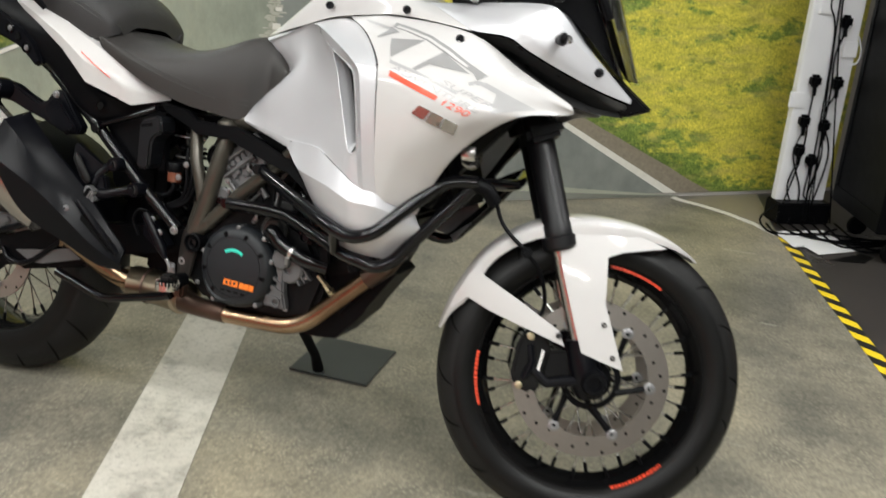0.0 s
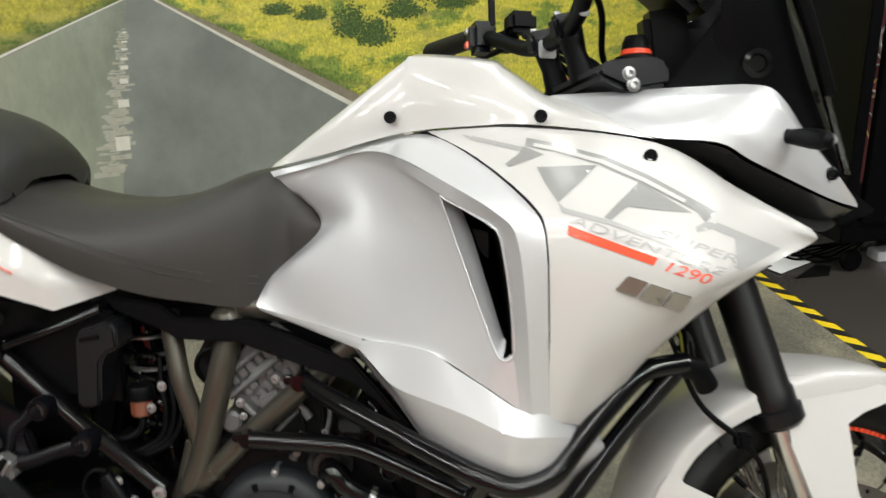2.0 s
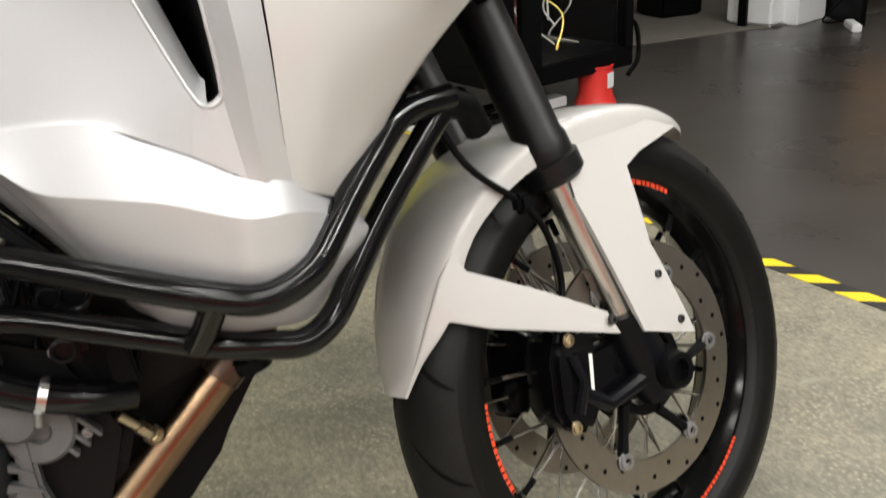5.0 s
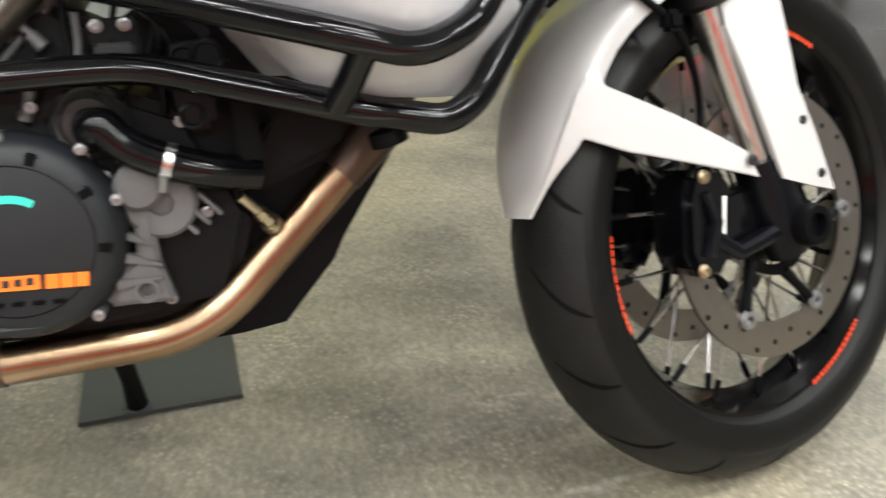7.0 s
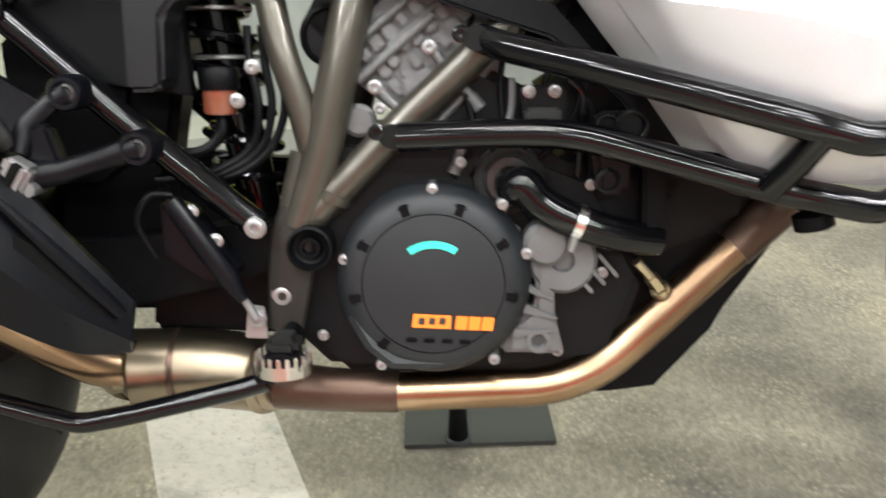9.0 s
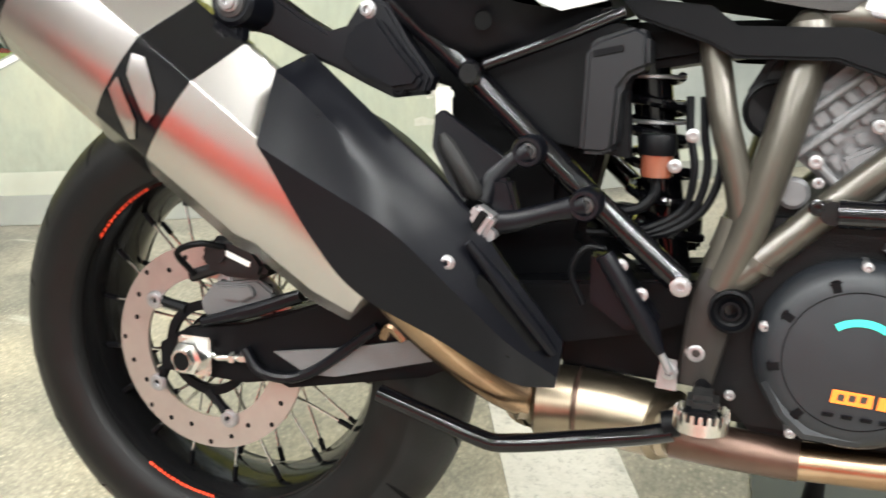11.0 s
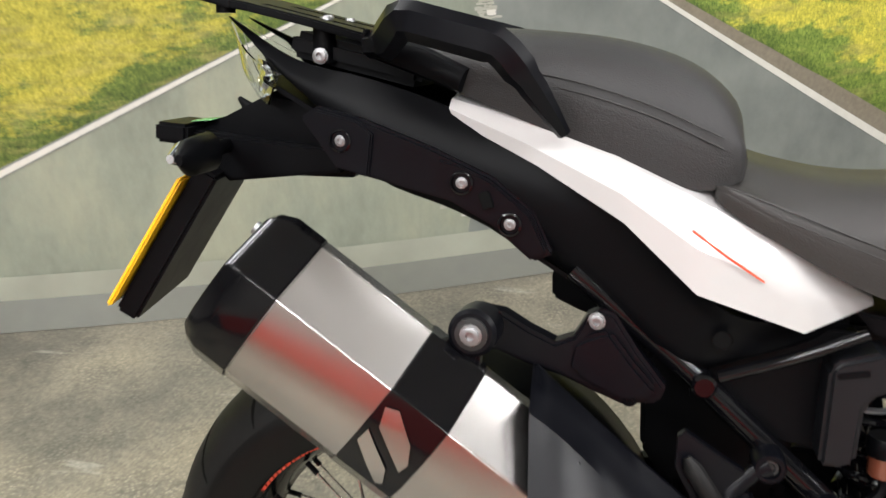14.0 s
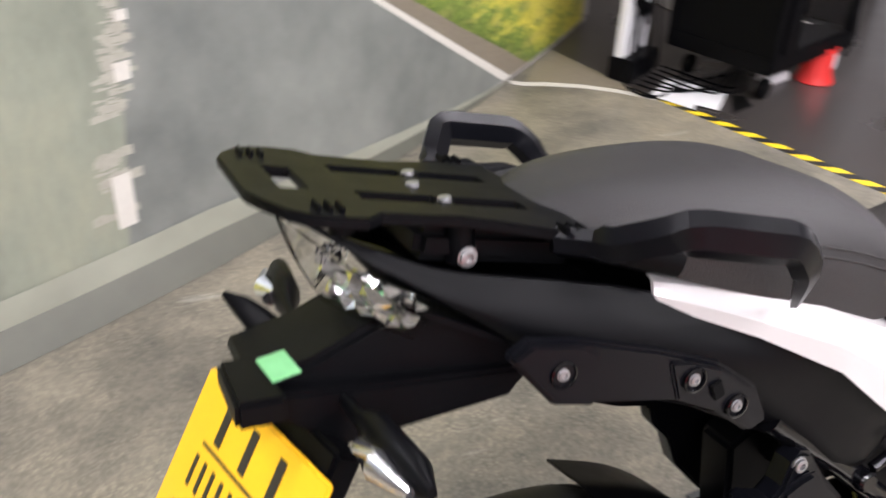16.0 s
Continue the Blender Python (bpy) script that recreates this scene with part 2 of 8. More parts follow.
def loft(rows, nu=6, nv=4, thick=0.004, smooth_v=True, bevel=0.0, inward=None, straight=False):
    """A curved panel through rows of points, smooth along each row and, if asked, across the rows."""
    fine = [cat(r, nu) if not straight else [Vector(p).lerp(Vector(q), k / nu) for p, q in zip(r, r[1:]) for k in range(nu)] + [Vector(r[-1])] for r in rows]
    cols = []
    for k in range(len(fine[0])):
        col = [r[k] for r in fine]
        cols.append(cat(col, nv) if smooth_v else [col[i].lerp(col[i + 1], j / nv) for i in range(len(col) - 1) for j in range(nv)] + [col[-1]])
    bm = bmesh.new()
    vs = [[bm.verts.new(p) for p in c] for c in cols]
    for a, b in zip(vs, vs[1:]):
        for k in range(len(a) - 1):
            try:
                bm.faces.new((a[k], b[k], b[k + 1], a[k + 1]))
            except ValueError:
                pass
    bmesh.ops.remove_doubles(bm, verts=bm.verts, dist=1e-5)
    if thick:
        d = Vector(inward or (0, 1, 0)) * thick
        edge = [e for e in bm.edges if len(e.link_faces) == 1]
        fs = list(bm.faces)
        vmap = {v: bm.verts.new(v.co + d) for v in list(bm.verts)}
        for f in fs:
            bm.faces.new([vmap[v] for v in reversed(f.verts)])
        for e in edge:
            a, b = e.verts
            bm.faces.new((a, b, vmap[b], vmap[a]))
    bmesh.ops.recalc_face_normals(bm, faces=bm.faces)
    return bm


def mirrored(bm):
    out = bm.copy()
    bmesh.ops.scale(out, vec=(1, -1, 1), verts=out.verts)
    bmesh.ops.reverse_faces(out, faces=out.faces)
    return out

# ---- the showroom ----
WA, WB, WC = 2.324, 0.677, 0.0734  # the gently bowed backdrop wall, seen from above: y = WA + WB x + WC x^2


def wall_y(x):
    return WA + WB * x + WC * x * x


def wall_point(x, z, proud=0.0):
    n = Vector((WB + 2 * WC * x, -1, 0)).normalized()
    return Vector((x, wall_y(x), z)) + n * proud


def structure(name, bm, material, label, parent=None, angle=35):
    ob = finish(name, bm, material, angle)
    if parent:
        ob.parent = parent
        return ob
    return tagged(ob, label, name.split("_")[0], kind="structure")


def wall_sheet(x0, x1, z0, z1, proud, nx=24, nz=1, thick=0.0):
    """A sheet that follows the bowed wall between two edges, each a number or a function of the other's fraction."""
    f = lambda v, t: v(t) if callable(v) else v
    bm = bmesh.new()
    g = []
    for i in range(nx + 1):
        row = []
        for k in range(nz + 1):
            s, t = i / nx, k / nz
            a, b = f(x0, t), f(x1, t)
            x = a + (b - a) * s
            c, d = f(z0, s), f(z1, s)
            row.append(bm.verts.new(wall_point(x, c + (d - c) * t, proud)))
        g.append(row)
    for a, b in zip(g, g[1:]):
        for k in range(nz):
            bm.faces.new((a[k], b[k], b[k + 1], a[k + 1]))
    if thick:
        r = bmesh.ops.extrude_face_region(bm, geom=bm.faces[:])
        for v in [e for e in r["geom"] if isinstance(e, bmesh.types.BMVert)]:
            v.co += Vector((0, thick, 0))
    return bm


def tex(m, kind, scale, stretch=(1, 1, 1), detail=6, rough=0.6):
    nt = m.node_tree
    tc = nt.nodes.new("ShaderNodeTexCoord")
    mp = nt.nodes.new("ShaderNodeMapping")
    mp.inputs["Scale"].default_value = stretch
    nt.links.new(tc.outputs["Object"], mp.inputs["Vector"])
    n = nt.nodes.new(kind)
    n.inputs["Scale"].default_value = scale
    if kind == "ShaderNodeTexNoise":
        n.inputs["Detail"].default_value, n.inputs["Roughness"].default_value = detail, rough
    nt.links.new(mp.outputs[0], n.inputs["Vector"])
    return n


def ramp(m, src, stops):
    r = m.node_tree.nodes.new("ShaderNodeValToRGB")
    els = r.color_ramp.elements
    while len(els) < len(stops):
        els.new(0.5)
    for e, (p, c) in zip(els, stops):
        e.position, e.color = p, (*c, 1)
    m.node_tree.links.new(src, r.inputs[0])
    return r.outputs[0]


def blend(m, fac, a, b, mode="MIX"):
    x = m.node_tree.nodes.new("ShaderNodeMix")
    x.data_type, x.blend_type = "RGBA", mode
    for sock, v in ((x.inputs[0], fac), (x.inputs[6], a), (x.inputs[7], b)):
        if isinstance(v, (int, float)):
            sock.default_value = v
        elif isinstance(v, tuple):
            sock.default_value = (*v, 1)
        else:
            m.node_tree.links.new(v, sock)
    return x.outputs[2]


def base(m, color):
    m.node_tree.links.new(color, m.node_tree.nodes["Principled BSDF"].inputs["Base Color"])
    return m


def maths(m, op, a, b):
    n = m.node_tree.nodes.new("ShaderNodeMath")
    n.operation = op
    for sock, v in zip(n.inputs, (a, b)):
        if isinstance(v, (int, float)):
            sock.default_value = v
        else:
            m.node_tree.links.new(v, sock)
    return n.outputs[0]


def printed_field(name, side=0):
    """Printed meadow: fine tufts, drifts of yellow flowers and, beside the road, green grass that narrows with the print's perspective."""
    m = mat(name, (0.4, 0.4, 0.05), 0.42)
    # colour scaled by side to offset the lamps: left darker, the rest brighter
    k = 0.82 if side < 0 else 1.2
    tufts = tex(m, "ShaderNodeTexNoise", 120, (1, 1, 0.55), 10, 0.82)
    clump = tex(m, "ShaderNodeTexNoise", 20, (1, 1, 1.5), 8, 0.75)
    drift = tex(m, "ShaderNodeTexNoise", 3.2, (1, 1, 3.2), 5, 0.6)
    shade = tex(m, "ShaderNodeTexNoise", 11, (1, 1, 2.4), 7, 0.7)
    dry = tex(m, "ShaderNodeTexNoise", 5.5, (1, 1, 4.0), 6, 0.65)
    tone = lambda stops: [(p, tuple(min(0.95, v * k) for v in c)) for p, c in stops]
    yellow = ramp(m, tufts.outputs["Fac"], tone([(0.30, (0.17, 0.19, 0.04)), (0.44, (0.38, 0.36, 0.05)), (0.56, (0.62, 0.55, 0.075)), (0.72, (0.82, 0.76, 0.20))]))
    green = ramp(m, tufts.outputs["Fac"], tone([(0.30, (0.025, 0.055, 0.014)), (0.44, (0.10, 0.16, 0.03)), (0.57, (0.25, 0.32, 0.06)), (0.74, (0.52, 0.55, 0.17))]))
    f = maths(m, "ADD", maths(m, "MULTIPLY", clump.outputs["Fac"], 1.1 if side else 0.9), maths(m, "SUBTRACT", maths(m, "MULTIPLY", drift.outputs["Fac"], 1.6), 0.40 if side else 0.30))
    if side:
        co = m.node_tree.nodes.new("ShaderNodeTexCoord")
        sp = m.node_tree.nodes.new("ShaderNodeSeparateXYZ")
        m.node_tree.links.new(co.outputs["Object"], sp.inputs[0])
        k, c = (1 / 0.465, -2.43 - 0.39 / 0.465) if side < 0 else (-1 / 0.70, 0.66)
        off = maths(m, "MULTIPLY", maths(m, "SUBTRACT", sp.outputs[0], maths(m, "ADD", maths(m, "MULTIPLY", sp.outputs[2], k), c)), side)
        q = maths(m, "DIVIDE", off, maths(m, "SUBTRACT", 1.19, sp.outputs[2]))
        near = m.node_tree.nodes.new("ShaderNodeMapRange")
        near.inputs[1].default_value, near.inputs[2].default_value, near.inputs[3].default_value, near.inputs[4].default_value = 0.04, 0.6, -0.36, 0.08
        m.node_tree.links.new(q, near.inputs[0])
        f = maths(m, "ADD", f, near.outputs[0])
        rim = m.node_tree.nodes.new("ShaderNodeMapRange")
        rim.inputs[1].default_value, rim.inputs[2].default_value, rim.inputs[3].default_value, rim.inputs[4].default_value = 0.16, 0.34, 0.62, 0.0
        m.node_tree.links.new(maths(m, "ADD", q, maths(m, "MULTIPLY", maths(m, "SUBTRACT", clump.outputs["Fac"], 0.5), 0.7)), rim.inputs[0])
        green = blend(m, rim.outputs[0], green, ramp(m, tufts.outputs["Fac"], [(0.34, (0.02, 0.042, 0.012)), (0.52, (0.075, 0.12, 0.025)), (0.68, (0.22, 0.28, 0.06))]))
    mask = ramp(m, f, [(0.82 + 0.01 * (side >= 0), (0, 0, 0)), (1.14, (1, 1, 1))])
    straw = ramp(m, dry.outputs["Fac"], [(0.50, (0, 0, 0)), (0.66, (0.45, 0.45, 0.45))])
    grass = blend(m, straw, blend(m, mask, green, yellow), (0.44, 0.38, 0.13))
    return base(m, blend(m, 1.0, grass, ramp(m, shade.outputs["Fac"], [(0.34, (0.66, 0.70, 0.66)), (0.52, (1.0, 1.0, 1.0)), (0.70, (1.15, 1.12, 1.0))]), "MULTIPLY"))


M_FIELD_L = printed_field("printed_meadow_beside_left_lane", -1)
M_FIELD_R = printed_field("printed_meadow_beside_right_lane", 1)
M_FIELD = printed_field("printed_far_meadow")
M_BUSH = mat("printed_bush", (0.05, 0.10, 0.03), 0.42)
_n1 = tex(M_BUSH, "ShaderNodeTexNoise", 150, (1, 1, 0.8), 8, 0.8)
base(M_BUSH, ramp(M_BUSH, _n1.outputs["Fac"], [(0.34, (0.018, 0.038, 0.012)), (0.5, (0.06, 0.105, 0.028)), (0.66, (0.22, 0.30, 0.08))]))
M_SKY = mat("printed_pale_sky", (0.62, 0.70, 0.72), 0.42, 0.0, 0.08, 3)

M_PROAD = mat("printed_road", (0.20, 0.23, 0.19), 0.38)
_n1 = tex(M_PROAD, "ShaderNodeTexNoise", 1.9, (1.3, 1.3, 0.6), 9, 0.66)
_n2 = tex(M_PROAD, "ShaderNodeTexNoise", 45, (1, 1, 0.4), 6, 0.7)
base(M_PROAD, blend(M_PROAD, 0.15, ramp(M_PROAD, _n1.outputs["Fac"], [(0.34, (0.185, 0.205, 0.165)), (0.5, (0.268, 0.292, 0.228)), (0.64, (0.345, 0.355, 0.262))]),
                    ramp(M_PROAD, _n2.outputs["Fac"], [(0.3, (0.15, 0.165, 0.14)), (0.7, (0.45, 0.47, 0.38))])))
M_PROAD2 = mat("printed_dark_lane", (0.13, 0.14, 0.14), 0.38)
_n1 = tex(M_PROAD2, "ShaderNodeTexNoise", 2.6, (1.2, 1.2, 1.1), 7, 0.62)
base(M_PROAD2, ramp(M_PROAD2, _n1.outputs["Fac"], [(0.3, (0.145, 0.158, 0.148)), (0.7, (0.265, 0.28, 0.255))]))
M_PLINE = mat("printed_white_line", (0.66, 0.64, 0.58), 0.4, 0.0, 0.12, 40)
M_PWORN = mat("printed_worn_paint", (0.40, 0.39, 0.33), 0.4, 0.0, 0.25, 60)
M_PKERB = mat("printed_brown_edge", (0.23, 0.20, 0.15), 0.42, 0.0, 0.35, 60)
M_SKIRT = mat("grey_skirting_print", (0.105, 0.108, 0.084), 0.45, 0.0, 0.28, 9, 0.05, 200)
M_SKIRT2 = mat("pale_skirting_print", (0.295, 0.305, 0.245), 0.45, 0.0, 0.24, 7, 0.05, 200)

M_FLOOR = mat("printed_asphalt_floor", (0.25, 0.24, 0.21), 0.42)
_big = tex(M_FLOOR, "ShaderNodeTexNoise", 2.2, (1, 1, 1), 4, 0.6)
_grit = tex(M_FLOOR, "ShaderNodeTexNoise", 85, (1.2, 0.6, 1), 6, 0.8)
_chip = tex(M_FLOOR, "ShaderNodeTexVoronoi", 120, (1, 0.75, 1))
_a = ramp(M_FLOOR, _grit.outputs["Fac"], [(0.30, (0.12, 0.117, 0.106)), (0.47, (0.205, 0.198, 0.175)), (0.58, (0.27, 0.258, 0.226)), (0.70, (0.38, 0.365, 0.315))])
_b = ramp(M_FLOOR, _chip.outputs["Distance"], [(0.0, (0.78, 0.74, 0.65)), (0.20, (0.34, 0.325, 0.285)), (0.42, (0.20, 0.193, 0.17)), (0.8, (0.09, 0.088, 0.08))])
_c = ramp(M_FLOOR, _big.outputs["Fac"], [(0.35, (0.70, 0.69, 0.63)), (0.65, (1.20, 1.12, 0.96))])
_d = ramp(M_FLOOR, tex(M_FLOOR, "ShaderNodeTexNoise", 7, (1, 1, 1), 5, 0.65).outputs["Fac"], [(0.44, (0.04, 0.04, 0.04)), (0.64, (0.60, 0.60, 0.60))])
_e = ramp(M_FLOOR, tex(M_FLOOR, "ShaderNodeTexNoise", 1.1, (1, 1, 1), 6, 0.7).outputs["Fac"], [(0.36, (0.72, 0.72, 0.73)), (0.50, (1.0, 1.0, 1.0)), (0.64, (1.12, 1.10, 1.05))])
_f = ramp(M_FLOOR, tex(M_FLOOR, "ShaderNodeTexNoise", 9, (0.28, 1.7, 1), 3, 0.55).outputs["Fac"], [(0.66, (0, 0, 0)), (0.72, (0.55, 0.55, 0.55))])
_g = blend(M_FLOOR, 1.0, blend(M_FLOOR, 1.0, blend(M_FLOOR, _d, _a, _b), _c, "MULTIPLY"), _e, "MULTIPLY")
base(M_FLOOR, blend(M_FLOOR, _f, _g, ramp(M_FLOOR, _grit.outputs["Fac"], [(0.35, (0.26, 0.25, 0.21)), (0.6, (0.48, 0.46, 0.39))])))
M_STRIPE = mat("printed_road_stripe", (0.52, 0.495, 0.435), 0.42, 0.0, 0.16, 14, 0.05, 300)
_s1 = ramp(M_STRIPE, tex(M_STRIPE, "ShaderNodeTexNoise", 6, (1, 1, 1), 7, 0.7).outputs["Fac"], [(0.34, (0.30, 0.285, 0.25)), (0.48, (0.50, 0.475, 0.415)), (0.68, (0.58, 0.55, 0.49))])
_s2 = ramp(M_STRIPE, tex(M_STRIPE, "ShaderNodeTexNoise", 90, (1, 1, 1), 5, 0.75).outputs["Fac"], [(0.30, (0.62, 0.62, 0.61)), (0.46, (1.0, 1.0, 1.0)), (0.70, (1.1, 1.1, 1.1))])
base(M_STRIPE, blend(M_STRIPE, 1.0, _s1, _s2, "MULTIPLY"))
M_DARKFLOOR = mat("dark_polished_floor", (0.045, 0.040, 0.037), 0.30, 0.0, 0.25, 2.5, 0.06, 60)
M_CARPET = mat("grey_carpet", (0.13, 0.12, 0.105), 0.9, 0.0, 0.2, 30, 0.4, 300)
M_TAPE_Y = mat("yellow_hazard_tape", (0.80, 0.60, 0.02), 0.35, 0.0, 0.08, 40)
M_TAPE_B = mat("black_hazard_tape", (0.02, 0.02, 0.02), 0.35)
M_WALL = mat("painted_showroom_wall", (0.42, 0.40, 0.37), 0.75, 0.0, 0.08, 3, 0.05, 120)
M_WARM = mat("red_painted_partition", (0.78, 0.06, 0.035), 0.6, 0.0, 0.08, 3, 0.05, 120)
M_CEIL = mat("white_ceiling", (0.72, 0.71, 0.69), 0.85, 0.0, 0.05, 4)

# floors
floor = structure("floor", box((0, 0, -0.05), (14, 13, 0.1), 0), M_DARKFLOOR, "dark polished showroom floor, dusty and slightly shiny")
TAPE0, TAPE1 = Vector((1.13, 2.53)), Vector((2.40, -2.55))


def floor_sheet(pts, z0, z1):
    bm = bmesh.new()
    a = [bm.verts.new((x, y, z0)) for x, y in pts]
    b = [bm.verts.new((x, y, z1)) for x, y in pts]
    bm.faces.new(a[::-1])
    bm.faces.new(b)
    for i in range(len(a)):
        j = (i + 1) % len(a)
        bm.faces.new((a[i], a[j], b[j], b[i]))
    bmesh.ops.triangulate(bm, faces=[f for f in bm.faces if len(f.verts) > 4])
    return bm


edge = [(-4.6 + k * 0.3, wall_y(-4.6 + k * 0.3) - 0.004) for k in range(19)] + [(1.04, wall_y(1.04) - 0.004)]
pavement = structure("pavement", floor_sheet([(-4.6, -2.55), tuple(TAPE1)] + [tuple(TAPE0)] + edge[::-1], 0.0, 0.002), M_FLOOR, "floor vinyl printed as weathered grey asphalt")
s0, sd, sn = Vector((-0.462, 0.49)), Vector((0.385, -0.923)), Vector((0.923, 0.385))
stripe = structure("trim_stripe", floor_sheet([tuple(s0 + sd * a + sn * b) for a, b in ((-0.12, -0.098), (2.6, -0.098), (2.6, 0.098), (-0.12, 0.098))], 0.002, 0.0045), M_STRIPE, "broad worn white road stripe printed on the floor")
kl = [(0.655, 2.788), (0.70, 2.752), (0.80, 2.715), (0.93, 2.645), (1.05, 2.545), (1.15, 2.425)]
structure("trim_road_edge", floor_sheet(kl + [(x - 0.012, y - 0.035) for x, y in kl[::-1]], 0.002, 0.0045), M_PLINE, "white road edge line printed on the floor vinyl")
vg = [(0.715, 2.755), (0.80, 2.722), (0.93, 2.653), (1.05, 2.553), (1.12, 2.49), (1.04, 3.02), (0.86, 2.935)]
structure("trim_verge", floor_sheet(vg, 0.002, 0.0045), M_PKERB, "brown roadside verge printed on the floor vinyl")
carpet = structure("floor_carpet", floor_sheet([(2.0, 3.35), (6.9, 3.35), (6.9, 6.4), (2.0, 6.4)], 0.0, 0.006), M_CARPET, "grey carpet in the dim back of the showroom")

# hazard tape, its slanted yellow and black pieces laid one after the other
tape = tagged(new("hazard_tape"), "yellow and black striped hazard tape stuck along the vinyl edge", "floor tape")
td = (TAPE1 - TAPE0).normalized()
tn = Vector((td.y, -td.x)) * -1
pos = 0.16
k = 0
while pos < 4.6:
    for m_, nm in ((M_TAPE_Y, "yellow_stripe"), (M_TAPE_B, "black_stripe")):
        pts = [TAPE0 + td * (pos + dx) + tn * (w - 0.012) for dx, w in ((0, 0), (0.062, 0), (0.062 + 0.05, 0.05), (0.05, 0.05))]
        part(nm, floor_sheet([tuple(p) for p in pts], 0.002, 0.0036 + 0.0002 * (k % 2)), m_, tape)
        pos += 0.062
        k += 1

# walls
wall_north = structure("wall_north", wall_sheet(-4.9, 1.45, 0, 3.0, -0.004, 40, 1, 0.12), M_WALL, "bowed wall that carries the printed road mural")


def wall_box(name, p, q, label, material=M_WALL):
    p, q = Vector(p), Vector(q)
    d = q - p
    return structure(name, box(((p.x + q.x) / 2, (p.y + q.y) / 2, 1.5), (d.length, 0.12, 3.0), 0, (0, 0, math.degrees(math.atan2(d.y, d.x)))), material, label)


wall_box("wall_back", (1.4, 6.4), (7.0, 6.4), "plain dim wall at the back of the showroom")
wall_box("wall_east", (7.0, -6.4), (7.0, 6.4), "plain grey showroom side wall")
wall_box("wall_south", (-7.0, -6.4), (7.0, -6.4), "plain pale showroom wall")
wall_box("wall_west", (-7.0, -6.4), (-7.0, 1.2), "plain grey showroom side wall")
wall_box("wall_link", (-7.0, 1.2), (-4.85, wall_y(-4.85) + 0.06), "plain grey wall beside the mural")
wall_box("wall_side", (1.46, 3.55), (1.46, 6.4), "plain grey partition behind the mural")
structure("wall_partition", box((-0.4, -2.75, 0.45), (4.6, 0.08, 0.9), 0.005), M_WALL, "low partition across the room")
structure("trim_band", box((-0.85, -2.705, 0.33), (3.7, 0.01, 0.56), 0.002), M_WARM, "broad red panel along the low partition")
ceiling = structure("ceiling", box((0, 0, 3.05), (14.2, 13, 0.1), 0), M_CEIL, "plain white showroom ceiling")

# printed mural
mural = tagged(new("mural"), "large wall mural of a straight country road between yellow fields", "mural", kind="structure")
ZH = 1.12  # the printed horizon
lx = lambda z: -2.43 + (z - 0.39) / 0.465  # left edge line
rx = lambda z: 0.66 - z / 0.70  # right edge line
cx = lambda z: -1.075 + 0.115 * z
Z0 = 0.02
part("sky", wall_sheet(-4.85, 1.40, 1.55, 2.9, 0.0, 30, 2), M_SKY, mural)
part("field", wall_sheet(-4.85, lambda t: lx(Z0 + t * (ZH - Z0)), Z0, ZH, 0.001, 20, 12), M_FIELD_L, mural, "yellow flowering field beside the printed road")
part("field", wall_sheet(lambda t: rx(Z0 + t * (ZH - Z0)), 1.40, Z0, ZH, 0.001, 20, 12), M_FIELD_R, mural, "yellow flowering field beside the printed road")
part("field", wall_sheet(-4.85, 1.40, ZH, 1.55, 0.001, 30, 3), M_FIELD, mural, "far yellow field below the sky")
part("road", wall_sheet(lambda t: lx(Z0 + t * (ZH - Z0)), lambda t: cx(Z0 + t * (ZH - Z0)), Z0, ZH, 0.001, 16, 12), M_PROAD, mural, "greenish grey lane")
part("road", wall_sheet(lambda t: cx(Z0 + t * (ZH - Z0)), lambda t: rx(Z0 + t * (ZH - Z0)), Z0, ZH, 0.001, 16, 12), M_PROAD2, mural, "darker grey lane")


def strip(name, fx, w0, w1, z0, z1, proud, material, off=0.0, label=""):
    """A strip along a printed line, w0 wide at the foot and w1 at the top, off to one side by a share of its own width."""
    f = lambda t: fx(z0 + t * (z1 - z0))
    w = lambda t: w0 + (w1 - w0) * t
    return part(name, wall_sheet(lambda t: f(t) + w(t) * (off - 0.5), lambda t: f(t) + w(t) * (off + 0.5), z0, z1, proud, 3, 16), material, mural, label)


def jag(f, amp, sc):
    return lambda z: f(z) + amp * noise.noise(Vector((z * sc, 3.1, 0)))


strip("road_edge", lx, 0.10, 0.008, 0.05, ZH, 0.0024, M_PROAD2, -0.1)
strip("road_edge", jag(rx, 0.02, 30), 0.20, 0.012, 0.02, ZH, 0.0024, M_PKERB, 0.42, "brown broken road edge")
strip("edge_line", lx, 0.060, 0.008, 0.05, ZH, 0.003, M_PLINE, -0.1)
strip("edge_line", rx, 0.058, 0.008, 0.02, ZH, 0.003, M_PLINE, 0.0)
# the worn centre line, with bright squares where the paint has stayed
rnd = random.Random(5)
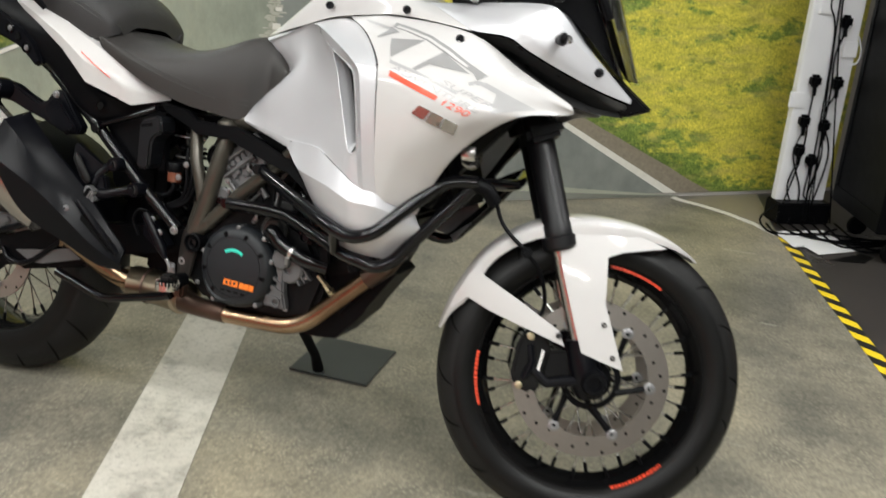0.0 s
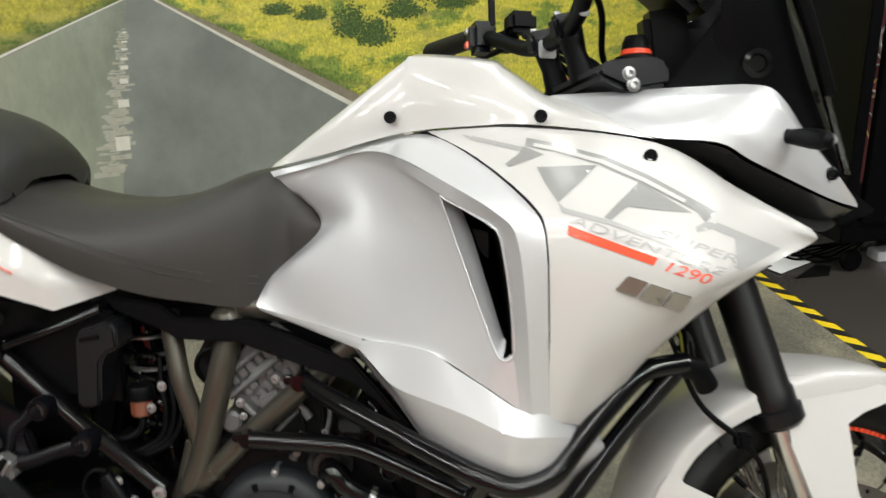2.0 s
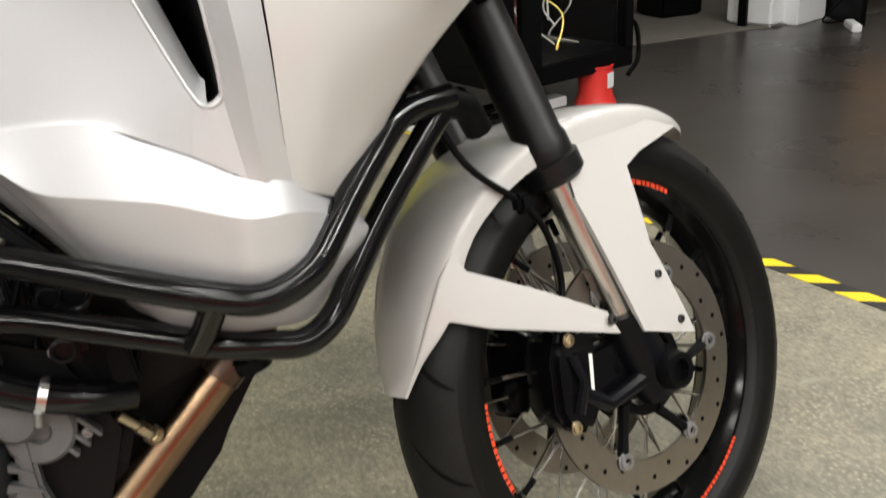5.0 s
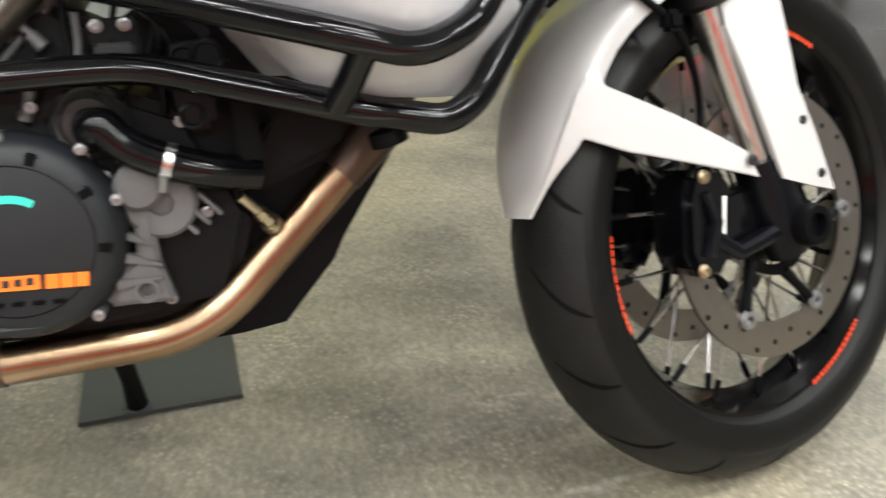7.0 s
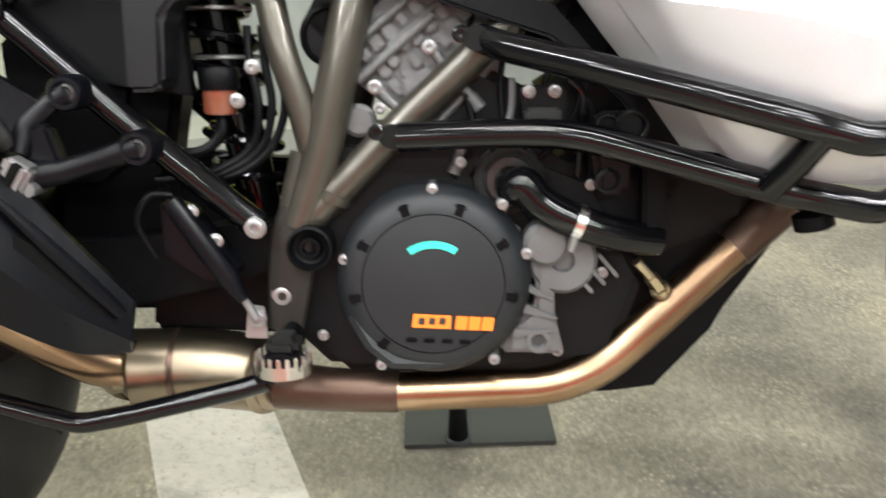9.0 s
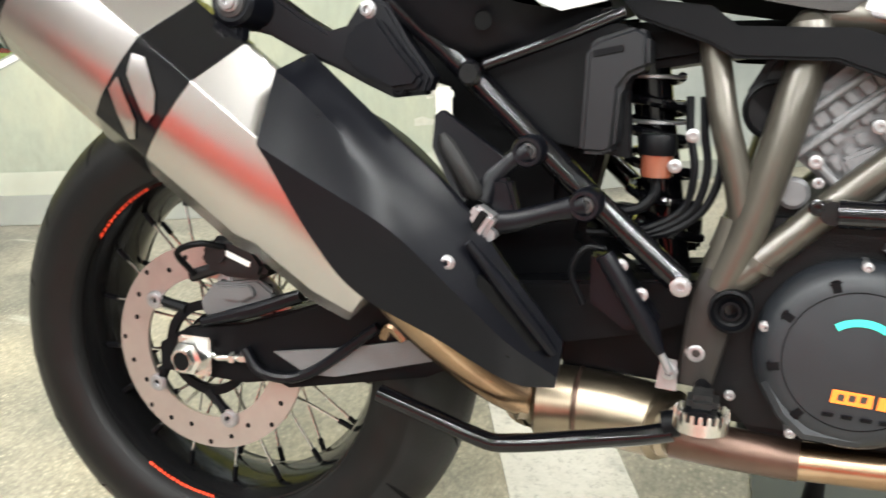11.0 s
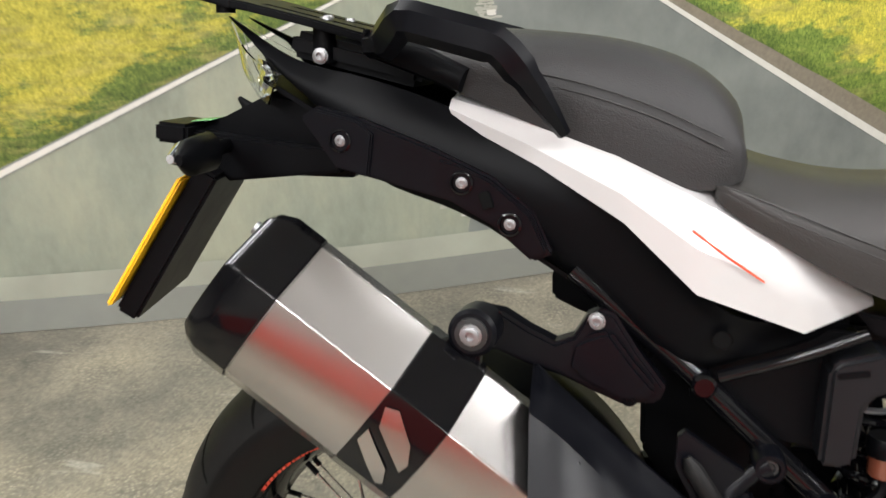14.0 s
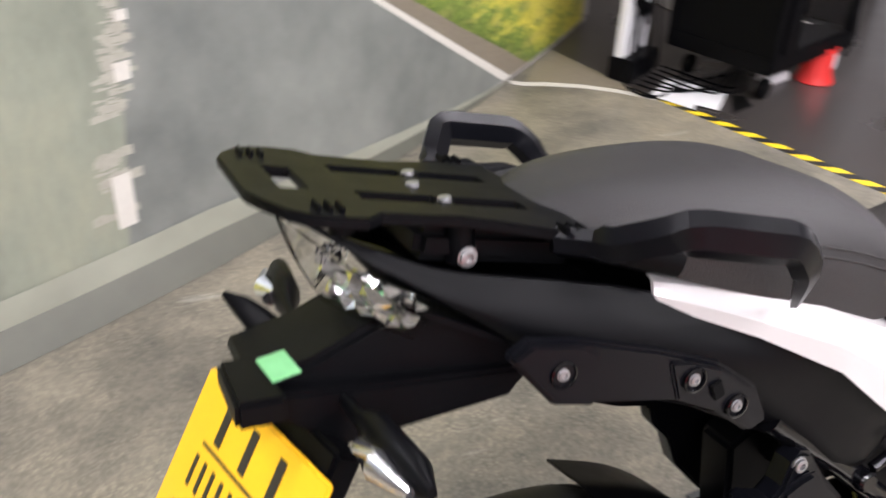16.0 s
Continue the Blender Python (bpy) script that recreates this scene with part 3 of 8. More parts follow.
for j in range(95):
    z = 0.24 + 0.86 * (j / 95) ** 0.8
    s = (ZH + 0.03 - z) / (ZH - 0.28)
    if noise.noise(Vector((z * 9, 0.4, 0))) < -0.22:
        continue
    c = cx(z) - 0.02 * s + rnd.uniform(-0.035, 0.02) * s
    w = rnd.uniform(0.012, 0.075) * s + 0.003
    tilt = rnd.uniform(-0.004, 0.004) * s
    h = rnd.uniform(0.006, 0.020) * s + 0.002
    part("worn_paint", wall_sheet(c - w, c + w * rnd.uniform(0.2, 1.0), lambda q, z=z, tilt=tilt: z + tilt * q, lambda q, z=z, tilt=tilt, h=h: z + h - tilt * q + 0.3 * h * math.sin(q * 9), 0.0018 + 0.00002 * (j % 15), 5, 1), M_PWORN, mural)
for z, h, w in ((0.208, 0.149, 0.05), (0.593, 0.047, 0.040), (0.736, 0.026, 0.030), (0.812, 0.016, 0.024), (0.858, 0.012, 0.022), (0.887, 0.009, 0.019), (0.918, 0.007, 0.017), (0.942, 0.006, 0.015), (0.972, 0.005, 0.013)):
    part("centre_dash", wall_sheet(cx(z) - w / 2, cx(z) + w / 2, z, z + h, 0.003, 2, 1), M_PLINE, mural)


def bush(cx_, cz, w, h, seed):
    """A printed clump of many small ragged leaf shapes, thin at its rim."""
    r = random.Random(seed)
    bm = bmesh.new()
    for i in range(800):
        a, q = r.uniform(0, 2 * math.pi), r.uniform(0, 1) ** 0.7 * r.uniform(0.5, 1.3)
        x, z = cx_ + w * q * math.cos(a), cz + h * q * math.sin(a) * (1.15 if math.sin(a) > 0 else 0.55)
        e = r.uniform(0.02, 0.06) * min(h, w) + 0.0012
        n = 6
        vs = [bm.verts.new(wall_point(x + e * r.uniform(0.4, 1.5) * math.cos(2 * math.pi * k / n), z + e * r.uniform(0.5, 1.6) * math.sin(2 * math.pi * k / n), 0.0021 + 0.000002 * i)) for k in range(n)]
        bm.faces.new(vs)
    part("bush", bm, M_BUSH, mural, "dark green bush in the field")


for i, (x, z, w, h) in enumerate(((-0.30, 0.955, 0.055, 0.07), (-0.22, 0.915, 0.06, 0.06), (-0.42, 1.0, 0.05, 0.03), (-0.12, 1.0, 0.07, 0.05), (-0.52, 1.02, 0.045, 0.025), (0.05, 1.02, 0.08, 0.04),
                                  (0.35, 1.06, 0.10, 0.06), (0.62, 1.04, 0.13, 0.07), (0.90, 1.10, 0.12, 0.08), (-2.0, 1.05, 0.14, 0.07), (-2.35, 1.0, 0.2, 0.09), (-2.75, 1.05, 0.2, 0.12), (-1.75, 1.1, 0.10, 0.05),
                                  (-1.4, 1.14, 0.1, 0.04), (1.18, 1.12, 0.12, 0.1), (0.2, 1.2, 0.2, 0.07), (0.9, 1.25, 0.25, 0.1), (-0.3, 1.2, 0.2, 0.05))):
    bush(x, z, w, h, i)
for i in range(16):
    bush(-4.6 + i * 0.38, 1.52 + 0.05 * math.sin(i * 2.1), 0.26, 0.12 + 0.05 * math.sin(i * 1.3), 100 + i)
# skirting below the mural: a dull foot that slopes out onto the floor under a paler strip, both running out towards the end
def skirt(lo, hi):
    """A strip along the wall's foot between two levels, each (height, how far it stands out)."""
    bm = bmesh.new()
    rows = []
    for i in range(49):
        x = -4.85 + 5.52 * i / 48
        k = max(0.0, min(1.0, (0.70 - x) / 1.5))
        rows.append([bm.verts.new(wall_point(x, 0.004 + z * k, 0.006 + d * k)) for z, d in (lo, hi)])
    for a, b in zip(rows, rows[1:]):
        bm.faces.new((a[0], b[0], b[1], a[1]))
    return bm


structure("baseboard", skirt((0.0, 0.062), (0.080, 0.012)), M_SKIRT, "dull grey skirting strip along the foot of the mural")
structure("trim_skirting_top", skirt((0.080, 0.012), (0.150, 0.0)), M_SKIRT2, "paler strip above the skirting")

# ceiling lights: long tube fittings in rows
def ceiling_light(x, y, z, length, yaw, power):
    th = tagged(new("ceiling_light"), "long white fluorescent tube fitting under the ceiling", "ceiling light", "ceiling lights")
    th.matrix_world = pose(x, y, z, 0, 0, yaw)
    part("housing", box((0, 0, 0.035), (length, 0.11, 0.05), 0.006), M_WHITEP, th)
    glow = bpy.data.materials.get("lit_tube")
    if not glow:
        glow = mat("lit_tube", (0.9, 0.9, 0.88), 0.4)
        b = glow.node_tree.nodes["Principled BSDF"]
        b.inputs["Emission Color"].default_value = (1.0, 0.97, 0.92, 1)
        b.inputs["Emission Strength"].default_value = 9.0
    part("tube", rod((-length / 2 + 0.02, 0, 0), (length / 2 - 0.02, 0, 0), 0.016), glow, th, "glowing white tube")
    l = bpy.data.lights.new("tube_light", "AREA")
    l.shape, l.size, l.size_y, l.energy, l.color = "RECTANGLE", length, 0.1, power, (1.0, 0.965, 0.91)
    lo = new("tube_light", l)
    lo.matrix_world = pose(x, y, z - 0.03, 0, 0, yaw)


for y, row in ((-4.7, (54, 48, 52)), (-2.35, (50, 38, 50)), (-1.2, (32, 26, 64)), (0.8, (22, 26, 44))):
    for x, watts in zip((-2.4, 0.0, 2.4) if y < 0 else (-2.4, 1.0, 3.0), row):
        ceiling_light(x, y, 2.94, 1.5, 0, watts)
ceiling_light(4.6, 3.0, 2.94, 1.5, 0, 14)

from mathutils.bvhtree import BVHTree

# ---- the motorcycle, built upright and leant over on its side stand ----
bike = tagged(new("motorcycle"), "white and silver adventure motorcycle leaning on its side stand", "motorcycle")
bike.matrix_world = pose(0, 0, 0, -10, 0, 0)
REAR, FRONT = Vector((-0.785, 0, 0.330)), Vector((0.750, 0, 0.318))
HEAD = Vector((-math.sin(radians(26)), 0, math.cos(radians(26))))
STEER = Matrix.Translation((0.727, 0, 0.325)) @ Matrix.Rotation(radians(19), 4, HEAD) @ Matrix.Translation((-0.727, 0, -0.325))


def turned(bm):
    """Turns a piece of the front end with the handlebar."""
    bmesh.ops.transform(bm, matrix=STEER, verts=bm.verts)
    return bm


def both(name, bm, material, parent, label="", angle=35):
    """A panel of the near side and its twin on the far side."""
    m = mirrored(bm)
    part(name, m, material, parent, label, angle)
    return part(name, bm, material, parent, label, angle)


# wheels
def tyre_bm(c, R, W, rim):
    prof = []
    for k in range(25):
        a = radians(-118 + 236 * k / 24)
        prof.append((R - W * 0.42 + W * 0.42 * math.cos(a), W / 2 * math.sin(a) / math.sin(radians(90)) * (1.0 if abs(a) < 1.571 else 0.99)))
    inner = rim - 0.004
    prof = [(inner, -W * 0.33)] + [(max(r, inner), y) for r, y in prof] + [(inner, W * 0.33)]
    return lathe(prof, c, 96)


def sidewall_bm(c, R, W, rim, s):
    """The smooth shoulder of a tyre below its tread, a touch proud of the carcass."""
    prof = []
    for k in range(9):
        a = radians(74 + 42 * k / 8)
        lift = 0.0002 + 0.0008 * min(1, k)
        prof.append((max(R - W * 0.42 + (W * 0.42 + lift) * math.cos(a), rim - 0.003), s * (W / 2 + lift) * math.sin(a)))
    return lathe(prof, c, 96)


def groove(c, R, W, a, side, lean):
    """One slanting tread groove, its shade painted as a near-black sliver that hugs the tyre."""
    bm = bmesh.new()
    rows = []
    for k in range(7):
        t = k / 6
        b = radians(side * (8 + 62 * t))
        r = R - W * 0.42 + (W * 0.42 + 0.0006) * math.cos(b)
        y = (W / 2 + 0.0006) * math.sin(b)
        an = a + lean * t + 0.03 * math.sin(t * 3)
        w = 0.0125 * (1 - 0.75 * abs(2 * t - 1) ** 2)
        rows.append([bm.verts.new(Vector(c) + Vector((r * math.cos(an + s * w), y, r * math.sin(an + s * w)))) for s in (-1, 1)])
    for p, q in zip(rows, rows[1:]):
        bm.faces.new((p[0], p[1], q[1], q[0]))
    return bm


# near-black that paints the shade inside grooves, holes and slots
M_HOLLOW_SHADE = mat("painted_hollow_shade", (0.002, 0.002, 0.002), 0.8, spec=0.1)
M_DARKRIM = mat("gloss_black_rim", (0.003, 0.003, 0.0032), 0.16, 0.0, 0.1, 40, spec=0.22)
M_WALL = mat("black_tyre_sidewall", (0.0028, 0.0028, 0.0028), 0.42, 0.0, 0.2, 30, 0.1, 400, spec=0.22)


def wheel(name, c, R, W, rim, rimw, nspoke, xf, label):
    c = Vector(c)
    w = part(name, xf(lathe([(rim + 0.004, -rimw / 2), (rim + 0.006, -rimw / 2 - 0.004), (rim - 0.008, -rimw / 2 - 0.003), (rim - 0.016, -rimw / 2 + 0.010), (rim - 0.022, -rimw / 4), (rim - 0.030, 0),
                                        (rim - 0.022, rimw / 4), (rim - 0.016, rimw / 2 - 0.010), (rim - 0.008, rimw / 2 + 0.003), (rim + 0.006, rimw / 2 + 0.004), (rim + 0.004, rimw / 2)], c, 96)), M_DARKRIM, bike, label)
    part("tyre", xf(tyre_bm(c, R, W, rim)), M_RUBBER, w, "worn black road tyre with slanted grooves", 60)
    for s in (-1, 1):
        part("sidewall", xf(sidewall_bm(c, R, W, rim, s)), M_WALL, w, "smooth black tyre sidewall", 60)
    gs = []
    for k in range(18):
        for s in (-1, 1):
            gs.append(groove(c, R, W, 2 * math.pi * (k + 0.5 * (s > 0)) / 18, s, 0.20 * (1 if k % 2 else 0.8)))
    tagged(part("groove_shade", xf(join(*gs)), M_HOLLOW_SHADE, w), "near-black slivers painted for the shade in the tread grooves", kind="stuff")
    part("hub", xf(lathe([(0.02, -0.075), (0.042, -0.072), (0.045, -0.05), (0.032, -0.03), (0.030, 0.03), (0.045, 0.05), (0.042, 0.072), (0.02, 0.075)], c, 32)), M_PLASTIC, w)
    for k in range(nspoke):
        a = 2 * math.pi * k / nspoke
        s = -1 if k % 2 else 1
        skew = 0.55 if (k // 2) % 2 else -0.55
        h = c + Vector((0.040 * math.cos(a + skew), s * 0.045, 0.040 * math.sin(a + skew)))
        o = c + Vector(((rim - 0.022) * math.cos(a), s * rimw * 0.30, (rim - 0.022) * math.sin(a)))
        sp = part("spoke", xf(rod(h, o, 0.0021, n=6)), M_STEEL, w)
        part("nipple", xf(rod(o, h.lerp(o, 0.88), 0.0042, n=6)), M_PLASTIC, sp)
    return w


def disc(c, y, R, r, n, parent, xf, holes=30, material=M_DISC):
    """A drilled brake disc: solid ring with dark dots painted for its shaded holes, a carrier with arms and its float
    buttons.
    """
    c = Vector(c)
    bm = bmesh.new()
    seg = holes * 2
    rows = 3
    radii = [R, R * 0.90, R * 0.80, r]
    for yy in (y - 0.0025, y + 0.0025):
        ring = [[bm.verts.new(c + Vector((q * math.cos(2 * math.pi * k / seg), yy, q * math.sin(2 * math.pi * k / seg)))) for k in range(seg)] for q in radii]
        for a, b in zip(ring, ring[1:]):
            for k in range(seg):
                bm.faces.new((a[k], a[(k + 1) % seg], b[(k + 1) % seg], b[k]))
    edges = [e for e in bm.edges if len(e.link_faces) == 1]
    bmesh.ops.bridge_loops(bm, edges=[e for e in edges if (e.verts[0].co - c - Vector((0, e.verts[0].co.y - c.y, 0))).length > (R + r) / 2])
    edges = [e for e in bm.edges if len(e.link_faces) == 1]
    bmesh.ops.bridge_loops(bm, edges=edges)
    d = part("brake_disc", xf(bm), material, parent, "drilled steel brake disc")
    # dark dots on both faces paint the shade of the drill holes
    hb = []
    for k in range(holes):
        a = 2 * math.pi * k / holes
        q = R * (0.95, 0.89, 0.83)[k % 3]
        for s in (-1, 1):
            hb.append(lathe([(0.0036, y + s * 0.0027), (0.0001, y + s * 0.0027)], c + Vector((q * math.cos(a), 0, q * math.sin(a))), 8))
    tagged(part("drill_hole_shade", xf(join(*hb)), M_PLASTIC, d), "small dark dots painted for the shaded drill holes round the disc", kind="stuff")
    part("carrier", xf(lathe([(0.05, y - 0.004), (0.062, y - 0.004), (0.062, y + 0.004), (0.05, y + 0.004)], c, 40, closed=True)), M_PLASTIC, d)
    for k in range(n):
        a = 2 * math.pi * k / n
        p, q = c + Vector((0.058 * math.cos(a - 0.35), y, 0.058 * math.sin(a - 0.35))), c + Vector(((r + 0.004) * math.cos(a), y, (r + 0.004) * math.sin(a)))
        part("carrier_arm", xf(sweep([p, p.lerp(q, 0.5), q], [0.008, 0.006, 0.008], 8)), M_PLASTIC, d)
    for k in range(n):
        a = 2 * math.pi * k / n
        part("float_button", xf(bolt(*(c + Vector(((r + 0.003) * math.cos(a), y - 0.004, (r + 0.003) * math.sin(a)))), 0.010, 0.005)), M_BOLT, d)
    return d


def rim_print(c, rim, y, a0, a1, parent, xf):
    """Orange-red writing printed along the rim's flange, too small to read: short bars."""
    r = random.Random(int(a0))
    bs = []
    a = a0
    while a < a1:
        d = r.uniform(1.0, 2.2)
        bm = bmesh.new()
        vs = [bm.verts.new(Vector(c) + Vector((q * math.cos(radians(t)), y, q * math.sin(radians(t))))) for q, t in ((rim - 0.008, a), (rim + 0.001, a), (rim + 0.001, min(a + d, a1)), (rim - 0.008, min(a + d, a1)))]
        bm.faces.new(vs)
        bs.append(bm)
        a += d + 0.5
    part("rim_print", xf(join(*bs)), M_RED, parent, "orange-red lettering bars on the rim")


same = lambda bm: bm
fw = wheel("front_wheel", FRONT, 0.318, 0.122, 0.240, 0.078, 36, turned, "gloss black spoked front wheel")
rw = wheel("rear_wheel", REAR, 0.333, 0.178, 0.226, 0.118, 36, same, "gloss black spoked rear wheel")
for a in (60, 175, 290):
    rim_print(FRONT, 0.240, -0.0445, a, a + 28, fw, turned)
for a in (118, 238, 358):
    rim_print(REAR, 0.226, -0.0645, a, a + 28, rw, same)
disc(FRONT, -0.066, 0.160, 0.118, 6, fw, turned, 30, M_DISC_D)
disc(FRONT, 0.066, 0.160, 0.118, 6, fw, turned, 30, M_DISC_D)
disc(REAR, -0.088, 0.134, 0.092, 5, rw, same, 24)
part("axle_nut", lathe([(0.0001, -0.150), (0.0145, -0.150), (0.0155, -0.142), (0.0215, -0.140), (0.0215, -0.124), (0.024, -0.122), (0.024, -0.118), (0.026, -0.116), (0.026, -0.108)], REAR, 6), M_STEEL, rw, "bright hexagonal axle nut")
# the bore's shade, painted as a near-black disc on the nut
part("bore_shade", lathe([(0.0115, -0.1505), (0.0105, -0.1512), (0.0001, -0.1512)], REAR, 18), M_HOLLOW_SHADE, rw)
part("axle_end", turned(lathe([(0.0001, -0.118), (0.013, -0.118), (0.014, -0.128), (0.022, -0.128), (0.025, -0.120), (0.025, -0.085)], FRONT, 24)), M_PLASTIC, fw)


# fork, brakes and front mudguard
def along(z, y, fwd=0.0):
    """A point on the fork leg's line at height z."""
    return Vector((0.737 - (z - 0.33) * 0.364 + fwd, y, z))


for s in (-1, 1):
    y = 0.080 * s
    leg = part("fork_leg", turned(sweep([along(1.0, y), along(0.625, y), along(0.62, y), along(0.60, y), along(0.598, y), along(0.578, y), along(0.572, y)], [0.029, 0.029, 0.032, 0.032, 0.036, 0.036, 0.03], 24)), M_FORK, bike, "black upper fork tube")
    part("slider", turned(rod(along(0.59, y), along(0.36, y), 0.0205, n=20)), M_STEEL, leg, "bright steel fork slider")
    part("axle_clamp", turned(join(sweep([along(0.40, y), along(0.36, y), along(0.31, y), along(0.285, y)], [0.028, 0.031, 0.034, 0.026], 16), rod(FRONT + Vector((-0.0, y + s * 0.026, 0)), FRONT + Vector((0, y - s * 0.03, 0)), 0.03, n=20))), M_PLASTIC2, leg)
    # red strip painted in place of the slider's crisp red reflection
    part("painted_reflection", turned(prism([(0.6455, 0.565), (0.6505, 0.5665), (0.7175, 0.3765), (0.712, 0.374)], y + s * 0.014, y + s * 0.016)), M_RED, leg, "thin red strip painted for the red reflection on the fork slider")
    # brake caliper behind the leg
    cal = part("brake_caliper", turned(join(prism([(0.600, 0.398), (0.640, 0.402), (0.660, 0.380), (0.652, 0.295), (0.632, 0.272), (0.596, 0.284), (0.584, 0.31), (0.588, 0.37)], y - s * 0.05, y + s * 0.010, 0.008),
                                            prism([(0.600, 0.360), (0.700, 0.372), (0.735, 0.335), (0.735, 0.300), (0.66, 0.29), (0.605, 0.300)], y - s * 0.02, y + s * 0.002, 0.006))), M_GLOSS, bike, "black four-piston brake caliper")
    for (bx, bz) in ((0.614, 0.390), (0.604, 0.288)):
        part("bolt", turned(bolt(bx, y + s * 0.010, bz, 0.0065, 0.005, s)), M_STRAW, cal)
    part("bridge", turned(sweep([(0.616, y + s * 0.011, 0.372), (0.624, y + s * 0.016, 0.34), (0.612, y + s * 0.011, 0.303)], 0.007, 8)), M_PLASTIC2, cal)
    part("lettering", turned(prism([(0.641, 0.366), (0.646, 0.365), (0.640, 0.314), (0.635, 0.315)], y + s * 0.0105, y + s * 0.0112)), M_CHALK, cal, "small white lettering bar on the caliper")
    part("arm", turned(sweep([(0.615, y, 0.33), (0.66, y + s * 0.01, 0.30), (0.735, y + s * 0.012, 0.318)], [0.012, 0.010, 0.012], 10)), M_PLASTIC2, cal)

# arched mudguard shell
def arch(x, z, hw, drop, lean):
    """One cross-section of the mudguard: rounded across, its skirts hanging by drop along the wheel's radius."""
    n = (Vector((x, 0, z)) - FRONT).normalized()
    return [(x - n.x * d, s * hw, z - n.z * d) for s, d in ((-1.0, drop), (-1.0, drop * 0.6), (-0.96, drop * 0.26 + 0.003), (-0.78, drop * 0.06 + 0.003), (-0.4, 0.001), (0, 0.0), (0.4, 0.001), (0.78, drop * 0.06 + 0.003), (0.96, drop * 0.26 + 0.003), (1.0, drop * 0.6), (1.0, drop))]


guard_rows = [arch(*r, 0) for r in ((0.424, 0.374, 0.024, 0.006), (0.432, 0.415, 0.043, 0.016), (0.450, 0.468, 0.062, 0.034), (0.498, 0.553, 0.078, 0.028), (0.577, 0.618, 0.091, 0.034), (0.680, 0.652, 0.098, 0.040),
                                    (0.790, 0.650, 0.090, 0.030), (0.865, 0.630, 0.070, 0.018), (0.915, 0.606, 0.044, 0.008), (0.938, 0.590, 0.020, 0.003))]
guard = part("front_mudguard", turned(loft(guard_rows, 2, 4, 0.003, True, inward=(0, 0, -1))), M_WHITE, bike, "glossy white front mudguard", 50)
for s in (-1, 1):
    leg_o = [(0.640, 0.640), (0.735, 0.640), (0.800, 0.622), (0.860, 0.606), (0.815, 0.596), (0.770, 0.585), (0.738, 0.570), (0.730, 0.545), (0.744, 0.49), (0.770, 0.43), (0.804, 0.351), (0.760, 0.362), (0.716, 0.375), (0.690, 0.44), (0.650, 0.546), (0.672, 0.578), (0.668, 0.622)]
    yo = lambda x, z: s * (0.112 - 0.020 * max(0, min(1, (z - 0.50) / 0.14)) - 0.16 * max(0, x - 0.76) * max(0, min(1, (z - 0.45) / 0.1)))
    part("side_leg", turned(slab([(x, yo(x, z), z) for x, z in leg_o], -s * 0.007, 0.0025, 0.02)), M_WHITE, guard, "white blade that covers the fork foot", 50)
    arm_o = [(0.434, 0.398), (0.452, 0.450), (0.470, 0.492), (0.490, 0.520), (0.500, 0.522), (0.494, 0.506), (0.502, 0.497), (0.59, 0.453), (0.667, 0.411), (0.682, 0.381), (0.60, 0.405), (0.52, 0.428), (0.475, 0.447), (0.446, 0.415)]
    ya = lambda x: s * (0.038 + 0.028 * max(0, min(1, (x - 0.432) / 0.03)) + 0.042 * max(0, min(1, (x - 0.46) / 0.17)))
    part("side_arm", turned(slab([(x, ya(x), z) for x, z in arm_o], -s * 0.006, 0.0025, 0.02)), M_WHITE, guard, "white rear arm of the mudguard", 50)
    for bx, bz in ((0.752, 0.437), (0.779, 0.374), (0.667, 0.402)):
        part("screw", turned(bolt(bx, s * 0.111, bz, 0.0052, 0.005, s)), M_RECESS, guard)
hoses = part("brake_hose", turned(hose([(0.49, -0.06, 0.70), (0.52, -0.085, 0.61), (0.579, -0.094, 0.556), (0.615, -0.085, 0.515), (0.632, -0.075, 0.45), (0.60, -0.085, 0.39)], 0.0042)), M_PLASTIC, bike)
part("clip", turned(box((0.579, -0.096, 0.556), (0.022, 0.02, 0.022), 0.005)), M_PLASTIC, hoses)
part("yoke", turned(join(box((0.575, 0, 0.80), (0.075, 0.27, 0.035), 0.010, (0, -26, 0)), rod((0.54, 0, 0.80), (0.45, 0, 1.0), 0.03)))  , M_PLASTIC, bike, "black fork yokes")

# tank, fairing and beak
TOPR = lambda pts: [Vector(p) for p in pts]
